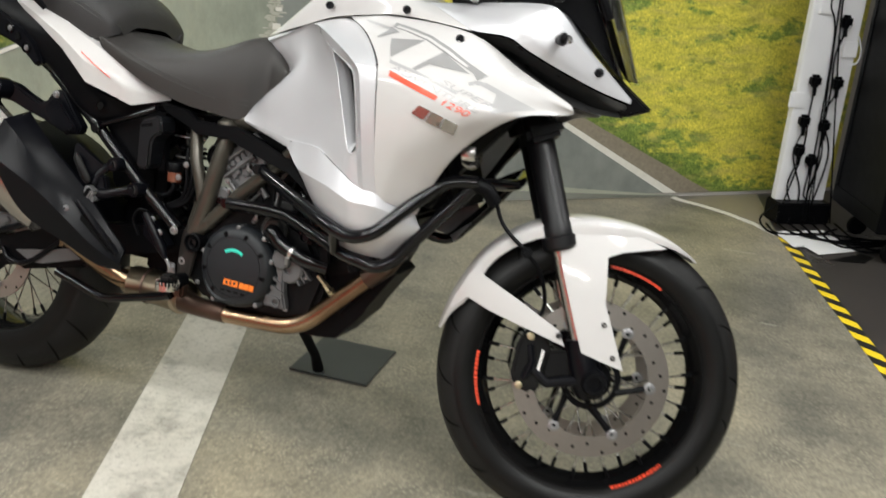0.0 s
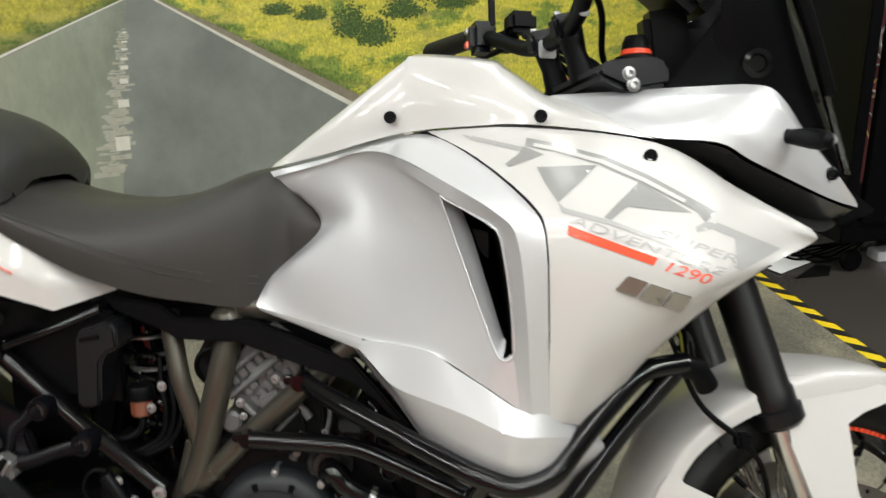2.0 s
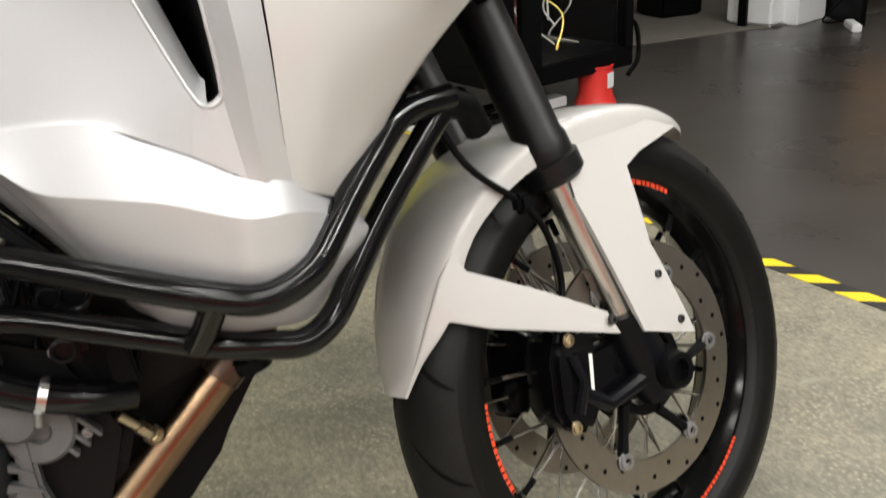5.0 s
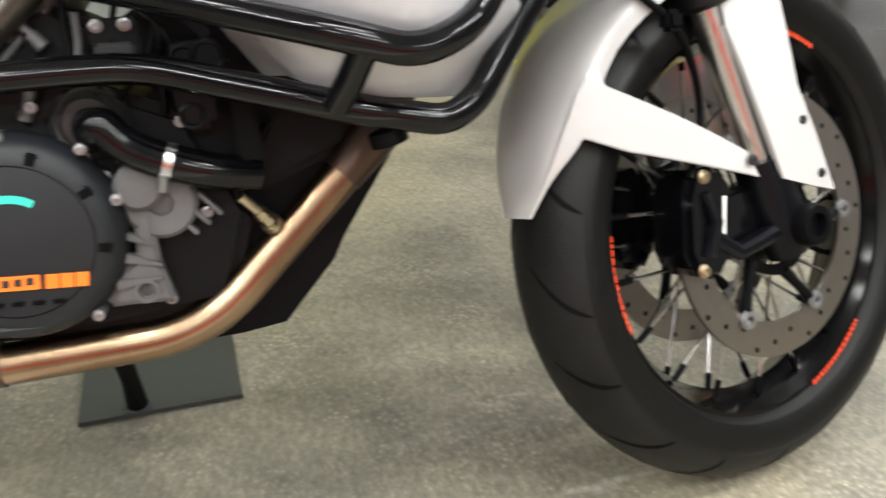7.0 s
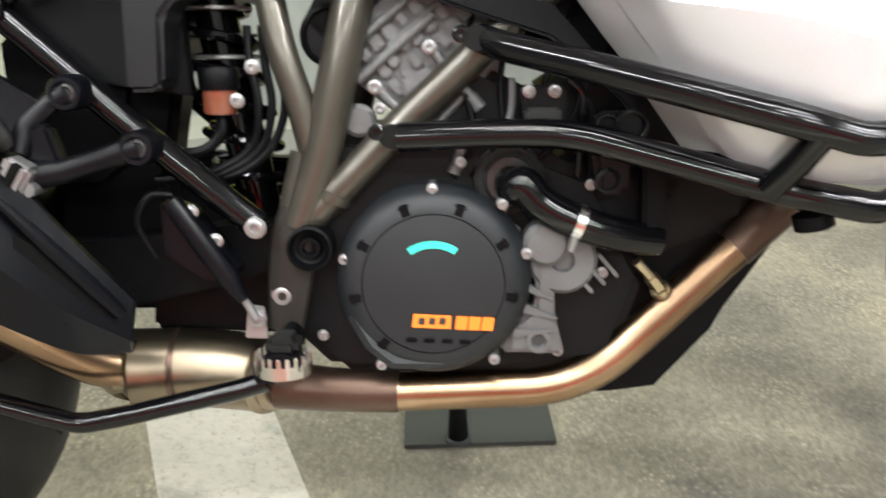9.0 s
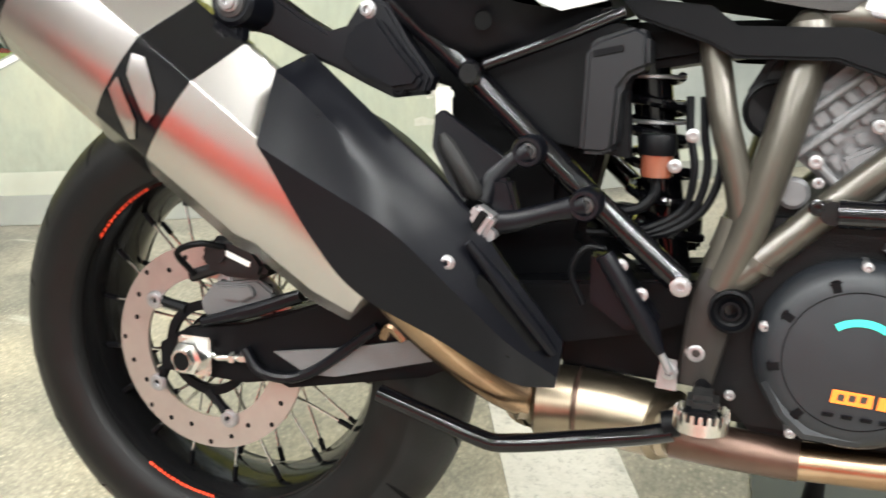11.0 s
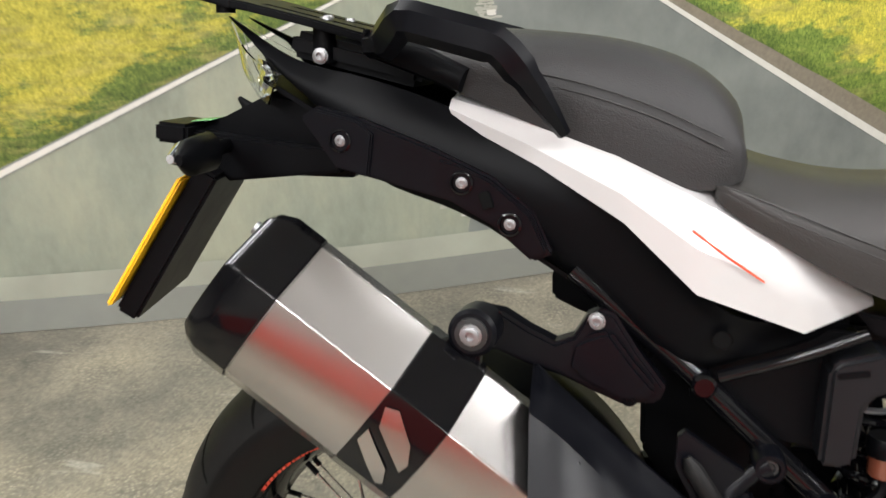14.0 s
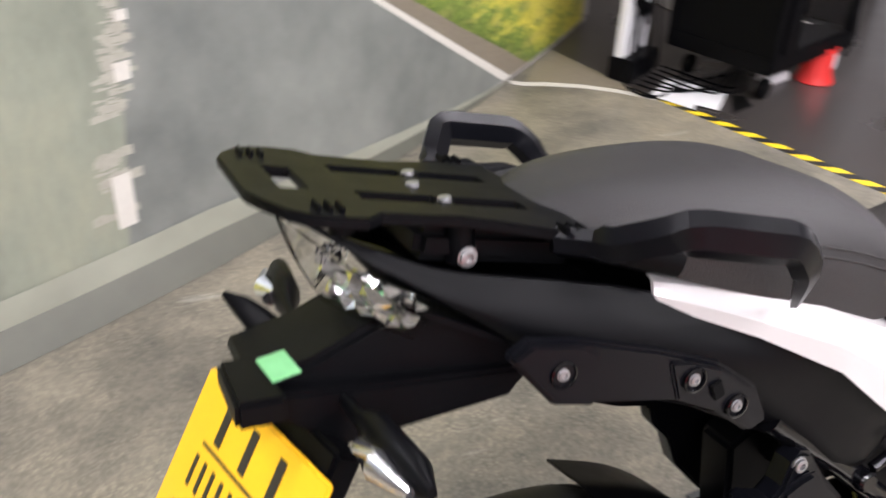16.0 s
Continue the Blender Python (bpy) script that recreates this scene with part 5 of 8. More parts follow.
both("inner_shroud", slab([(0.478, -0.110, 1.038), (0.58, -0.100, 1.048), (0.58, -0.112, 1.14), (0.55, -0.115, 1.14)], 0.006, 0.002), M_PLASTIC, bike)
part("grommet", lathe([(0.019, 0.002), (0.019, -0.003), (0.012, -0.004), (0.010, 0.0), (0.0001, 0.0)], (0.600, -0.108, 1.078), 20), M_GLOSS, bike)

# radiator and inner shields behind the fairing
part("radiator", box((0.395, 0, 0.72), (0.05, 0.24, 0.20), 0.008, (0, -18, 0)), M_PLASTIC, bike, "black radiator")
both("inner_fairing", slab([(0.52, -0.185, 0.84), (0.63, -0.13, 0.87), (0.56, -0.12, 0.83), (0.47, -0.15, 0.72), (0.41, -0.15, 0.63), (0.40, -0.19, 0.64), (0.44, -0.205, 0.70)], 0.03, 0.004), M_PLASTIC, bike, "black inner fairing")
part("horn", lathe([(0.0001, 0.02), (0.028, 0.02), (0.034, 0.01), (0.034, -0.005), (0.02, -0.012), (0.0001, -0.012)], (0.475, -0.145, 0.755), 18, "x"), M_STEEL, bike, "round horn behind the fairing")

# seats
def section(x, zt, hw, zs, crown=0.012):
    """One cross-section of the seat: from the near lower edge over the top to the far lower edge."""
    return [(x, -hw, zs), (x, -hw * 1.02, zs + (zt - zs) * 0.45), (x, -hw * 0.88, zt - 0.022), (x, -hw * 0.5, zt - 0.002), (x, 0, zt + crown * 0), (x, hw * 0.5, zt - 0.002), (x, hw * 0.88, zt - 0.022), (x, hw * 1.02, zs + (zt - zs) * 0.45), (x, hw, zs)]


seat = part("rider_seat", loft([section(0.034, 0.880, 0.082, 0.850), section(0.020, 0.895, 0.090, 0.835), section(-0.006, 0.910, 0.085, 0.805), section(-0.035, 0.932, 0.080, 0.775), section(-0.08, 0.932, 0.108, 0.752), section(-0.15, 0.905, 0.120, 0.760), section(-0.22, 0.888, 0.130, 0.772), section(-0.30, 0.886, 0.142, 0.800),
                                section(-0.37, 0.898, 0.148, 0.838), section(-0.42, 0.912, 0.148, 0.868), section(-0.435, 0.90, 0.140, 0.88)], 3, 4, 0.004, True, inward=(0, 0, -1)), M_SEAT, bike, "charcoal stitched rider seat", 60)
pill = part("pillion_seat", loft([section(-0.405, 0.925, 0.110, 0.905), section(-0.415, 0.965, 0.135, 0.895), section(-0.46, 1.003, 0.142, 0.888), section(-0.54, 1.028, 0.140, 0.920), section(-0.64, 1.038, 0.130, 0.955), section(-0.72, 1.040, 0.112, 0.985),
                                  section(-0.765, 1.034, 0.09, 1.005), section(-0.785, 1.022, 0.06, 1.01)], 3, 4, 0.004, True, inward=(0, 0, -1)), M_SEAT2, bike, "grey pillion seat with stitched dark sides", 60)
for s in (-1, 1):
    for dz in (0.0, 0.010):
        part("stitching", hose([(-0.43, s * 0.146, 0.935 - dz), (-0.50, s * 0.146, 0.965 - dz), (-0.58, s * 0.140, 0.988 - dz), (-0.68, s * 0.122, 1.004 - dz), (-0.75, s * 0.098, 1.012 - dz)], 0.0008, 5), M_SEAT, pill)
        part("stitching", hose([(-0.06, s * 0.104, 0.79 - dz), (-0.15, s * 0.1235, 0.80 - dz), (-0.25, s * 0.1385, 0.825 - dz), (-0.35, s * 0.150, 0.862 - dz), (-0.42, s * 0.151, 0.888 - dz)], 0.0008, 5), M_SEAT, seat)

# tail
both("tail_panel", loft([
    [(-0.700, -0.080, 0.976), (-0.62, -0.100, 0.957), (-0.530, -0.118, 0.925), (-0.455, -0.124, 0.889), (-0.360, -0.115, 0.837), (-0.271, -0.078, 0.776)],
    [(-0.706, -0.112, 0.966), (-0.62, -0.130, 0.946), (-0.530, -0.146, 0.912), (-0.455, -0.150, 0.878), (-0.360, -0.138, 0.828), (-0.271, -0.090, 0.772)],
    [(-0.708, -0.117, 0.956), (-0.62, -0.146, 0.924), (-0.525, -0.168, 0.882), (-0.450, -0.173, 0.832), (-0.350, -0.148, 0.785), (-0.271, -0.093, 0.769)],
    [(-0.702, -0.118, 0.944), (-0.61, -0.146, 0.903), (-0.520, -0.165, 0.852), (-0.447, -0.169, 0.785), (-0.341, -0.140, 0.745), (-0.271, -0.093, 0.766)],
], 5, 4, 0.004, False, straight=True), M_WHITE, bike, "white tail side panel with a thin red line", 30)
part("red_line", sweep([(-0.455, -0.176, 0.850), (-0.42, -0.170, 0.824), (-0.385, -0.160, 0.800)], 0.0012, 6), M_RED, bike, "thin red printed line")
both("tail_frame", loft([
    [(-1.00, -0.030, 1.053), (-0.90, -0.075, 1.005), (-0.80, -0.108, 0.985), (-0.705, -0.114, 0.955), (-0.60, -0.142, 0.902), (-0.53, -0.156, 0.862), (-0.44, -0.162, 0.782), (-0.38, -0.135, 0.752), (-0.29, -0.085, 0.752)],
    [(-0.99, -0.035, 1.045), (-0.90, -0.090, 0.985), (-0.80, -0.125, 0.955), (-0.705, -0.138, 0.920), (-0.60, -0.148, 0.870), (-0.53, -0.150, 0.830), (-0.44, -0.148, 0.755), (-0.38, -0.125, 0.728), (-0.29, -0.085, 0.742)],
    [(-0.96, -0.050, 1.025), (-0.87, -0.100, 0.960), (-0.80, -0.128, 0.925), (-0.705, -0.138, 0.885), (-0.62, -0.140, 0.838), (-0.56, -0.140, 0.795), (-0.46, -0.138, 0.705), (-0.38, -0.120, 0.712), (-0.29, -0.08, 0.735)],
    [(-0.94, -0.055, 1.000), (-0.85, -0.095, 0.940), (-0.79, -0.115, 0.880), (-0.70, -0.120, 0.848), (-0.62, -0.120, 0.810), (-0.56, -0.12, 0.775), (-0.46, -0.115, 0.700), (-0.38, -0.10, 0.708), (-0.29, -0.07, 0.730)],
], 4, 3, 0.006, True), M_PLASTIC, bike, "black plastic tail unit", 50)
part("tail_floor", sheet([(-0.93, 0.09, 0.985), (-0.93, -0.09, 0.985), (-0.70, -0.12, 0.86), (-0.46, -0.11, 0.71), (-0.29, -0.07, 0.74), (-0.29, 0.07, 0.74), (-0.46, 0.11, 0.71), (-0.70, 0.12, 0.86)], 0.006), M_PLASTIC, bike)
both("side_bracket", slab([(-0.866, -0.142, 0.945), (-0.846, -0.146, 0.957), (-0.795, -0.147, 0.945), (-0.72, -0.148, 0.918), (-0.655, -0.150, 0.890), (-0.61, -0.150, 0.855), (-0.59, -0.148, 0.812), (-0.612, -0.146, 0.802), (-0.655, -0.146, 0.838), (-0.70, -0.146, 0.862), (-0.775, -0.146, 0.880), (-0.825, -0.144, 0.892)], 0.014, 0.003), M_PLASTIC2, bike, "dark bracket for a side case")
both("bracket_plate", slab([(-0.862, -0.1475, 0.944), (-0.845, -0.1495, 0.954), (-0.800, -0.1505, 0.944), (-0.782, -0.1510, 0.930), (-0.788, -0.1500, 0.884), (-0.825, -0.1480, 0.894)], 0.006, 0.002), M_PLASTIC2, bike, "raised foot of the case bracket")
both("bracket_plate", slab([(-0.712, -0.1520, 0.906), (-0.690, -0.1530, 0.902), (-0.655, -0.1540, 0.886), (-0.614, -0.1540, 0.852), (-0.596, -0.1520, 0.815), (-0.612, -0.1500, 0.806), (-0.650, -0.1500, 0.838), (-0.700, -0.1500, 0.864)], 0.006, 0.002), M_PLASTIC2, bike, "raised foot of the case bracket")
for x, y, z in ((-0.818, -0.1490, 0.922), (-0.686, -0.1525, 0.883), (-0.635, -0.1525, 0.842)):
    ring = part("screw_seat", lathe([(0.0125, 0.003), (0.0125, -0.002), (0.0105, -0.0025), (0.0095, 0.0005), (0.0095, 0.003)], (x, y, z), 20), M_GLOSS, bike)
    part("screw", bolt(x, y + 0.0005, z, 0.0050, 0.0032), M_BOLT, ring)
# slot and hole are near-black pieces in place of shaded hollows
part("slot_shade", box((-0.660, -0.1535, 0.866), (0.012, 0.004, 0.018), 0.001, (0, -20, 0)), M_HOLLOW_SHADE, bike)
part("tail_hole_shade", lathe([(0.010, -0.001), (0.0095, 0.0005), (0.0001, 0.0006)], (-0.418, -0.149, 0.735), 18), M_HOLLOW_SHADE, bike)

# rack: one slotted plate
def rack_plate():
    xs = [-1.040, -1.018, -1.006, -0.986, -0.960, -0.945, -0.880, -0.865, -0.800, -0.765]
    ws = [0.072, 0.094, 0.103, 0.108, 0.107, 0.092, 0.088, 0.091, 0.112, 0.142]
    bm = bmesh.new()
    g = []
    for x, w in zip(xs, ws):
        z = 1.090 - 0.235 * (x + 1.047)
        g.append([bm.verts.new((x + 0.008 * (abs(y) > 0.06) * (x < -1.03), y, z)) for y in (-w, -0.052, -0.032, 0.0, 0.032, 0.052, w)])
    for i in range(len(xs) - 1):
        for k in range(6):
            if (k in (1, 4) and i in (5, 7)) or (k in (2, 3) and i == 2):
                continue
            bm.faces.new((g[i][k], g[i + 1][k], g[i + 1][k + 1], g[i][k + 1]))
    top = bm.faces[:]
    r = bmesh.ops.extrude_face_region(bm, geom=top)
    for v in [e for e in r["geom"] if isinstance(e, bmesh.types.BMVert)]:
        v.co.z -= 0.010
    bmesh.ops.recalc_face_normals(bm, faces=bm.faces)
    return soften(bm, 0.002, 2, 50)


rack_z = lambda x: 1.090 - 0.235 * (x + 1.047)
rack = part("luggage_rack", rack_plate(), M_PLASTIC, bike, "black slotted luggage rack", 40)
for x, y in ((-0.884, 0.0), (-0.872, 0.042), (-0.872, -0.042)):
    part("screw", lathe([(0.0065, rack_z(x) - 0.001), (0.006, rack_z(x) + 0.003), (0.0001, rack_z(x) + 0.0032)], (x, y, 0), 12, "z"), M_BOLT, rack)
for x, y in ((-0.985, -0.088), (-1.008, 0.070), (-0.79, -0.112), (-0.80, 0.112)):
    for d in (-0.009, 0.0, 0.009):
        part("strap_rib", box((x + d, y, rack_z(x + d) + 0.002), (0.003, 0.020, 0.007), 0.001, (0, 13, 0)), M_PLASTIC, rack)
part("rack_lug", rod((-0.975, -0.085, 1.055), (-0.975, -0.085, 1.068), 0.011), M_PLASTIC, rack)
part("rack_post", join(rod((-0.867, -0.060, 1.000), (-0.867, -0.060, 1.045), 0.013), rod((-0.867, 0.060, 1.000), (-0.867, 0.060, 1.045), 0.013), box((-0.83, 0, 1.005), (0.16, 0.13, 0.03), 0.008, (0, 13, 0))), M_PLASTIC, bike)
for s in (-1, 1):
    part("rack_screw", bolt(-0.867, s * 0.074, 1.008, 0.0075, 0.005, s), M_BOLT, bike)
    dx = -0.035 if s > 0 else 0.0
    part("grab_handle", sweep(filleted([(-0.800 + dx, s * 0.105, 1.020), (-0.772 + dx, s * 0.140, 1.022), (-0.738 + dx, s * 0.192, 1.046), (-0.640 + dx, s * 0.206, 1.022), (-0.614 + dx, s * 0.196, 0.990), (-0.582 + dx, s * 0.156, 0.936)], 0.012, 2), [0.014] * 2 + [0.020] * 3 + [0.0195] * 3 + [0.0175] * 3 + [0.014] * 2 + [0.007], 6, flat=0.62), M_PLASTIC2, bike, "black angular grab handle", 25)
    part("handle_lug", sweep([(-0.800, s * 0.10, 1.020), (-0.74, s * 0.115, 1.005), (-0.69, s * 0.125, 0.985)], [0.012, 0.016, 0.014], 10, flat=0.7), M_PLASTIC, bike)

# tail light, number plate hanger
def lamp_facets(s):
    """The lamp's reflector: a patch of small bright facets, each tilted its own way."""
    r = random.Random(8)
    a, b, c, d = Vector((-0.968, s * 0.010, 1.006)), Vector((-0.912, s * 0.099, 0.985)), Vector((-0.928, s * 0.085, 0.958)), Vector((-0.972, s * 0.014, 0.972))
    bm = bmesh.new()
    g = []
    for i in range(11):
        u = i / 10
        g.append([bm.verts.new(a.lerp(b, u).lerp(d.lerp(c, u), k / 6) + Vector((r.uniform(-0.006, 0.004), 0, r.uniform(-0.003, 0.003)))) for k in range(7)])
    for p, q in zip(g, g[1:]):
        for k in range(6):
            bm.faces.new((p[k], q[k], q[k + 1]))
            bm.faces.new((p[k], q[k + 1], p[k + 1]))
    return bm


for s in (-1, 1):
    lamp = part("tail_lamp", lamp_facets(s), M_LENS, bike, "clear faceted tail lamp", 1)
    part("lens", loft([
        [(-1.006, s * 0.012, 1.047), (-0.962, s * 0.066, 1.012), (-0.909, s * 0.100, 0.986)],
        [(-0.994, s * 0.012, 1.005), (-0.962, s * 0.068, 0.986), (-0.914, s * 0.101, 0.974)],
        [(-0.978, s * 0.012, 0.968), (-0.950, s * 0.062, 0.960), (-0.925, s * 0.092, 0.954)],
    ], 4, 4, 0.002, True, inward=(1, -s * 0.5, 0)), M_CLEAR, lamp, "clear outer lens")
hanger = part("plate_hanger", join(
    slab([(-0.93, -0.062, 0.968), (-0.86, -0.085, 0.955), (-0.80, -0.09, 0.905), (-0.83, -0.085, 0.872), (-0.96, -0.060, 0.868), (-1.030, -0.050, 0.893), (-1.056, -0.046, 0.908), (-1.050, -0.048, 0.922), (-1.000, -0.055, 0.936)], 0.10, 0.006),
    slab([(-1.045, -0.075, 0.922), (-1.040, -0.075, 0.900), (-0.985, -0.078, 0.862), (-0.84, -0.10, 0.880), (-0.82, -0.10, 0.905), (-0.970, -0.075, 0.915)], 0.05, 0.005)), M_PLASTIC, bike, "black number plate hanger", 30)
part("hanger_light", box((-1.052, -0.050, 0.918), (0.042, 0.080, 0.024), 0.004, (0, 4, 0)), M_PLASTIC, hanger)
part("sticker", box((-1.027, -0.043, 0.9312), (0.026, 0.044, 0.001), 0.0005, (0, -4, 6)), M_GREEN, hanger, "small bright green sticker")
part("hook", sweep([(-1.005, 0.055, 0.905), (-1.020, 0.075, 0.920), (-1.032, 0.082, 0.935), (-1.046, 0.080, 0.950)], [0.016, 0.014, 0.010, 0.003], 8, flat=0.6), M_PLASTIC, hanger)
NP = Matrix.Translation((-1.085, -0.035, 0.797)) @ Matrix.Rotation(radians(12), 4, "Z") @ Matrix.Rotation(radians(32), 4, "Y")
# the plate lies in its own frame: across the bike, and up along its slope


def plate_box(c, s, bevel=0.001):
    bm = box(c, s, bevel)
    bmesh.ops.transform(bm, matrix=NP, verts=bm.verts)
    return bm


part("mudflap", plate_box((0.020, 0.0, 0.006), (0.028, 0.20, 0.205), 0.004), M_PLASTIC, hanger)
plate = part("number_plate", plate_box((0, 0, 0), (0.006, 0.235, 0.178), 0.0025), M_YELLOW, bike, "yellow rear plate with black dealer lettering")
# the dealer's lettering, as plain bars of its size
for u, h, n, w in ((0.056, 0.040, 3, 0.026), (0.002, 0.030, 9, 0.013), (-0.048, 0.027, 11, 0.010)):
    w *= 0.45
    pitch = {3: 0.052, 9: 0.0185, 11: 0.0165}[n]
    for k in range(n):
        part("letter_bar", plate_box((-0.0035, (k - (n - 1) / 2) * pitch, u), (0.001, w, h), 0), M_INK, plate)
part("underline", plate_box((-0.0035, 0, 0.029), (0.001, 0.150, 0.003), 0), M_INK, plate)
part("reflector", plate_box((0.000, 0.010, -0.106), (0.012, 0.070, 0.030), 0.005), M_REDLENS, plate, "red reflector below the plate")
for s in (-1, 1):
    st = part("rear_indicator", sweep([(-0.985, s * 0.055, 0.905), (-0.98, s * 0.11, 0.905), (-0.975, s * 0.14, 0.905), (-0.968, s * 0.20, 0.905), (-0.966, s * 0.222, 0.905)], [0.008, 0.009, 0.022, 0.020, 0.006], 14, flat=0.65), M_PLASTIC, bike, "black stalk rear indicator")
    part("lens", sweep([(-0.990, s * 0.145, 0.905), (-0.990, s * 0.175, 0.905), (-0.980, s * 0.215, 0.905)], [0.010, 0.014, 0.005], 12, flat=0.8), M_LENS, st, "clear indicator lens")

# silencer: a six-sided can
EX0, EX1 = Vector((-0.545, -0.205, 0.520)), Vector((-0.868, -0.240, 0.768))
exd = (EX1 - EX0).normalized()
exu = (Vector((0, 1, 0)).cross(exd) * -1).normalized()
if exu.z < 0:
    exu = -exu
exs = exd.cross(exu).normalized()
if exs.y > 0:
    exs = -exs
CAN = [(0.066, 0.043), (0.0705, 0.018), (0.0710, -0.008), (0.0680, -0.032), (0.060, -0.053), (0.022, -0.084), (-0.040, -0.074), (-0.062, -0.005), (-0.050, 0.058), (-0.022, 0.084), (0.004, 0.087)]  # outward, up


def can_face(b):
    """How far the gently bowed outer face stands out at height b."""
    return float(np.interp(b, (-0.053, -0.032, -0.008, 0.018, 0.043), (0.060, 0.0680, 0.0710, 0.0705, 0.066)))


def can_ring(t, k=1.0):
    c = EX0.lerp(EX1, t)
    return [c + exs * (a * k) + exu * (b * k) for a, b in CAN]


def can(ts, ks, bevel=0.004):
    bm = bmesh.new()
    rings = [[bm.verts.new(p) for p in can_ring(t, k)] for t, k in zip(ts, ks)]
    n = len(CAN)
    for a, b in zip(rings, rings[1:]):
        for i in range(n):
            bm.faces.new((a[i], a[(i + 1) % n], b[(i + 1) % n], b[i]))
    bm.faces.new(rings[0][::-1])
    bm.faces.new(rings[-1])
    bmesh.ops.recalc_face_normals(bm, faces=bm.faces)
    return soften(bm, bevel, 3, 20)


muffler = part("silencer", can((-0.16, -0.05, 0.13, 0.18, 0.966, 0.970), (0.78, 0.90, 0.92, 1.0, 1.0, 0.98)), M_BRUSH, bike, "brushed steel silencer with black end cap", 25)
part("end_cap", can((0.966, 0.970, 1.06, 1.10, 1.115), (0.985, 1.012, 1.012, 0.92, 0.84), 0.006), M_GLOSS, muffler, "gloss black end cap", 25)
part("outlet", sweep([EX1 + exd * 0.030, EX1 + exd * 0.0495], 0.026, 20), M_PLASTIC, muffler)
part("cap_screw", sweep([EX1 + exd * 0.046 + exu * 0.058, EX1 + exd * 0.052 + exu * 0.058], 0.007, 12), M_BOLT, muffler)
part("band", can((0.470, 0.472, 0.636, 0.638), (1.0, 1.012, 1.012, 1.0), 0.003), M_GLOSS, muffler, "black band round the silencer", 25)
for outline in ([(0.2546, 0.028), (0.242, 0.033), (0.2136, 0.013), (0.203, -0.005), (0.205, -0.018), (0.247, 0.008)], [(0.2555, -0.017), (0.254, 0.000), (0.216, -0.025), (0.2086, -0.042), (0.2146, -0.048)]):
    bm = bmesh.new()
    bm.faces.new([bm.verts.new((a, b, 0)) for a, b in outline])
    for bend in (-0.032, -0.008, 0.018):
        bmesh.ops.bisect_plane(bm, geom=bm.verts[:] + bm.edges[:] + bm.faces[:], plane_co=(0, bend, 0), plane_no=(0, 1, 0))
    for v in bm.verts:
        v.co = EX0 + exd * v.co.x + exu * v.co.y + exs * (can_face(v.co.y) * 1.012 + 0.0022)
    part("window", bm, M_BRUSH, muffler, "brushed steel showing through the band")
part("hanger_lug", join(rod((-0.658, -0.180, 0.743), (-0.658, -0.228, 0.747), 0.0245, n=24, bevel=0.004), prism([(-0.690, 0.722), (-0.676, 0.752), (-0.650, 0.740), (-0.652, 0.706), (-0.672, 0.704)], -0.222, -0.200, 0.004)), M_PLASTIC2, muffler, "black cast lug on the silencer")
part("washer", lathe([(0.0165, 0.0), (0.0165, -0.004), (0.012, -0.005), (0.0001, -0.005)], (-0.658, -0.227, 0.747), 20), M_RECESS, muffler)
part("hanger_bolt", bolt(-0.658, -0.231, 0.747, 0.0090, 0.007), M_BOLT, muffler)
shield = part("heat_shield", loft([
    [(-0.606, -0.158, 0.699), (-0.586, -0.182, 0.692), (-0.508, -0.200, 0.633), (-0.426, -0.195, 0.563), (-0.370, -0.180, 0.487), (-0.318, -0.160, 0.415)],
    [(-0.597, -0.248, 0.680), (-0.560, -0.252, 0.655), (-0.490, -0.250, 0.592), (-0.420, -0.228, 0.525), (-0.368, -0.200, 0.456), (-0.319, -0.168, 0.396)],
    [(-0.589, -0.300, 0.612), (-0.538, -0.297, 0.584), (-0.464, -0.280, 0.539), (-0.410, -0.245, 0.478), (-0.365, -0.212, 0.424), (-0.320, -0.172, 0.380)],
    [(-0.580, -0.298, 0.598), (-0.540, -0.286, 0.526), (-0.500, -0.268, 0.472), (-0.431, -0.232, 0.425), (-0.364, -0.197, 0.378), (-0.323, -0.166, 0.367)],
    [(-0.560, -0.240, 0.580), (-0.520, -0.230, 0.510), (-0.480, -0.210, 0.462), (-0.420, -0.185, 0.420), (-0.360, -0.165, 0.378), (-0.325, -0.150, 0.372)],
], 5, 3, 0.006, False), M_PLASTIC2, bike, "satin black heat shield on the silencer", 22)
part("screw", bolt(-0.419, -0.238, 0.504, 0.0062, 0.006), M_BOLT, shield)
# no cut-out: a near-black plate paints the opening's shade
part("opening_shade", slab([(-0.394, -0.2225, 0.492), (-0.399, -0.2265, 0.458), (-0.364, -0.2085, 0.404), (-0.332, -0.1815, 0.410), (-0.344, -0.1860, 0.430), (-0.374, -0.2065, 0.472)], 0.008, 0.002), M_HOLLOW_SHADE, shield, "near-black triangular plate painted for the shaded opening in the shield")
part("shield_rail", sweep([(-0.404, -0.222, 0.522), (-0.372, -0.207, 0.478), (-0.340, -0.188, 0.432), (-0.324, -0.178, 0.408)], [0.004, 0.0075, 0.0080, 0.006], 10), M_PLASTIC2, shield)
part("link_pipe", sweep(cat([(-0.52, -0.19, 0.49), (-0.49, -0.155, 0.43), (-0.44, -0.115, 0.37), (-0.395, -0.085, 0.330), (-0.365, -0.065, 0.316)], 6), 0.024, 18), M_HEAT, bike, "bronze tinted link pipe")
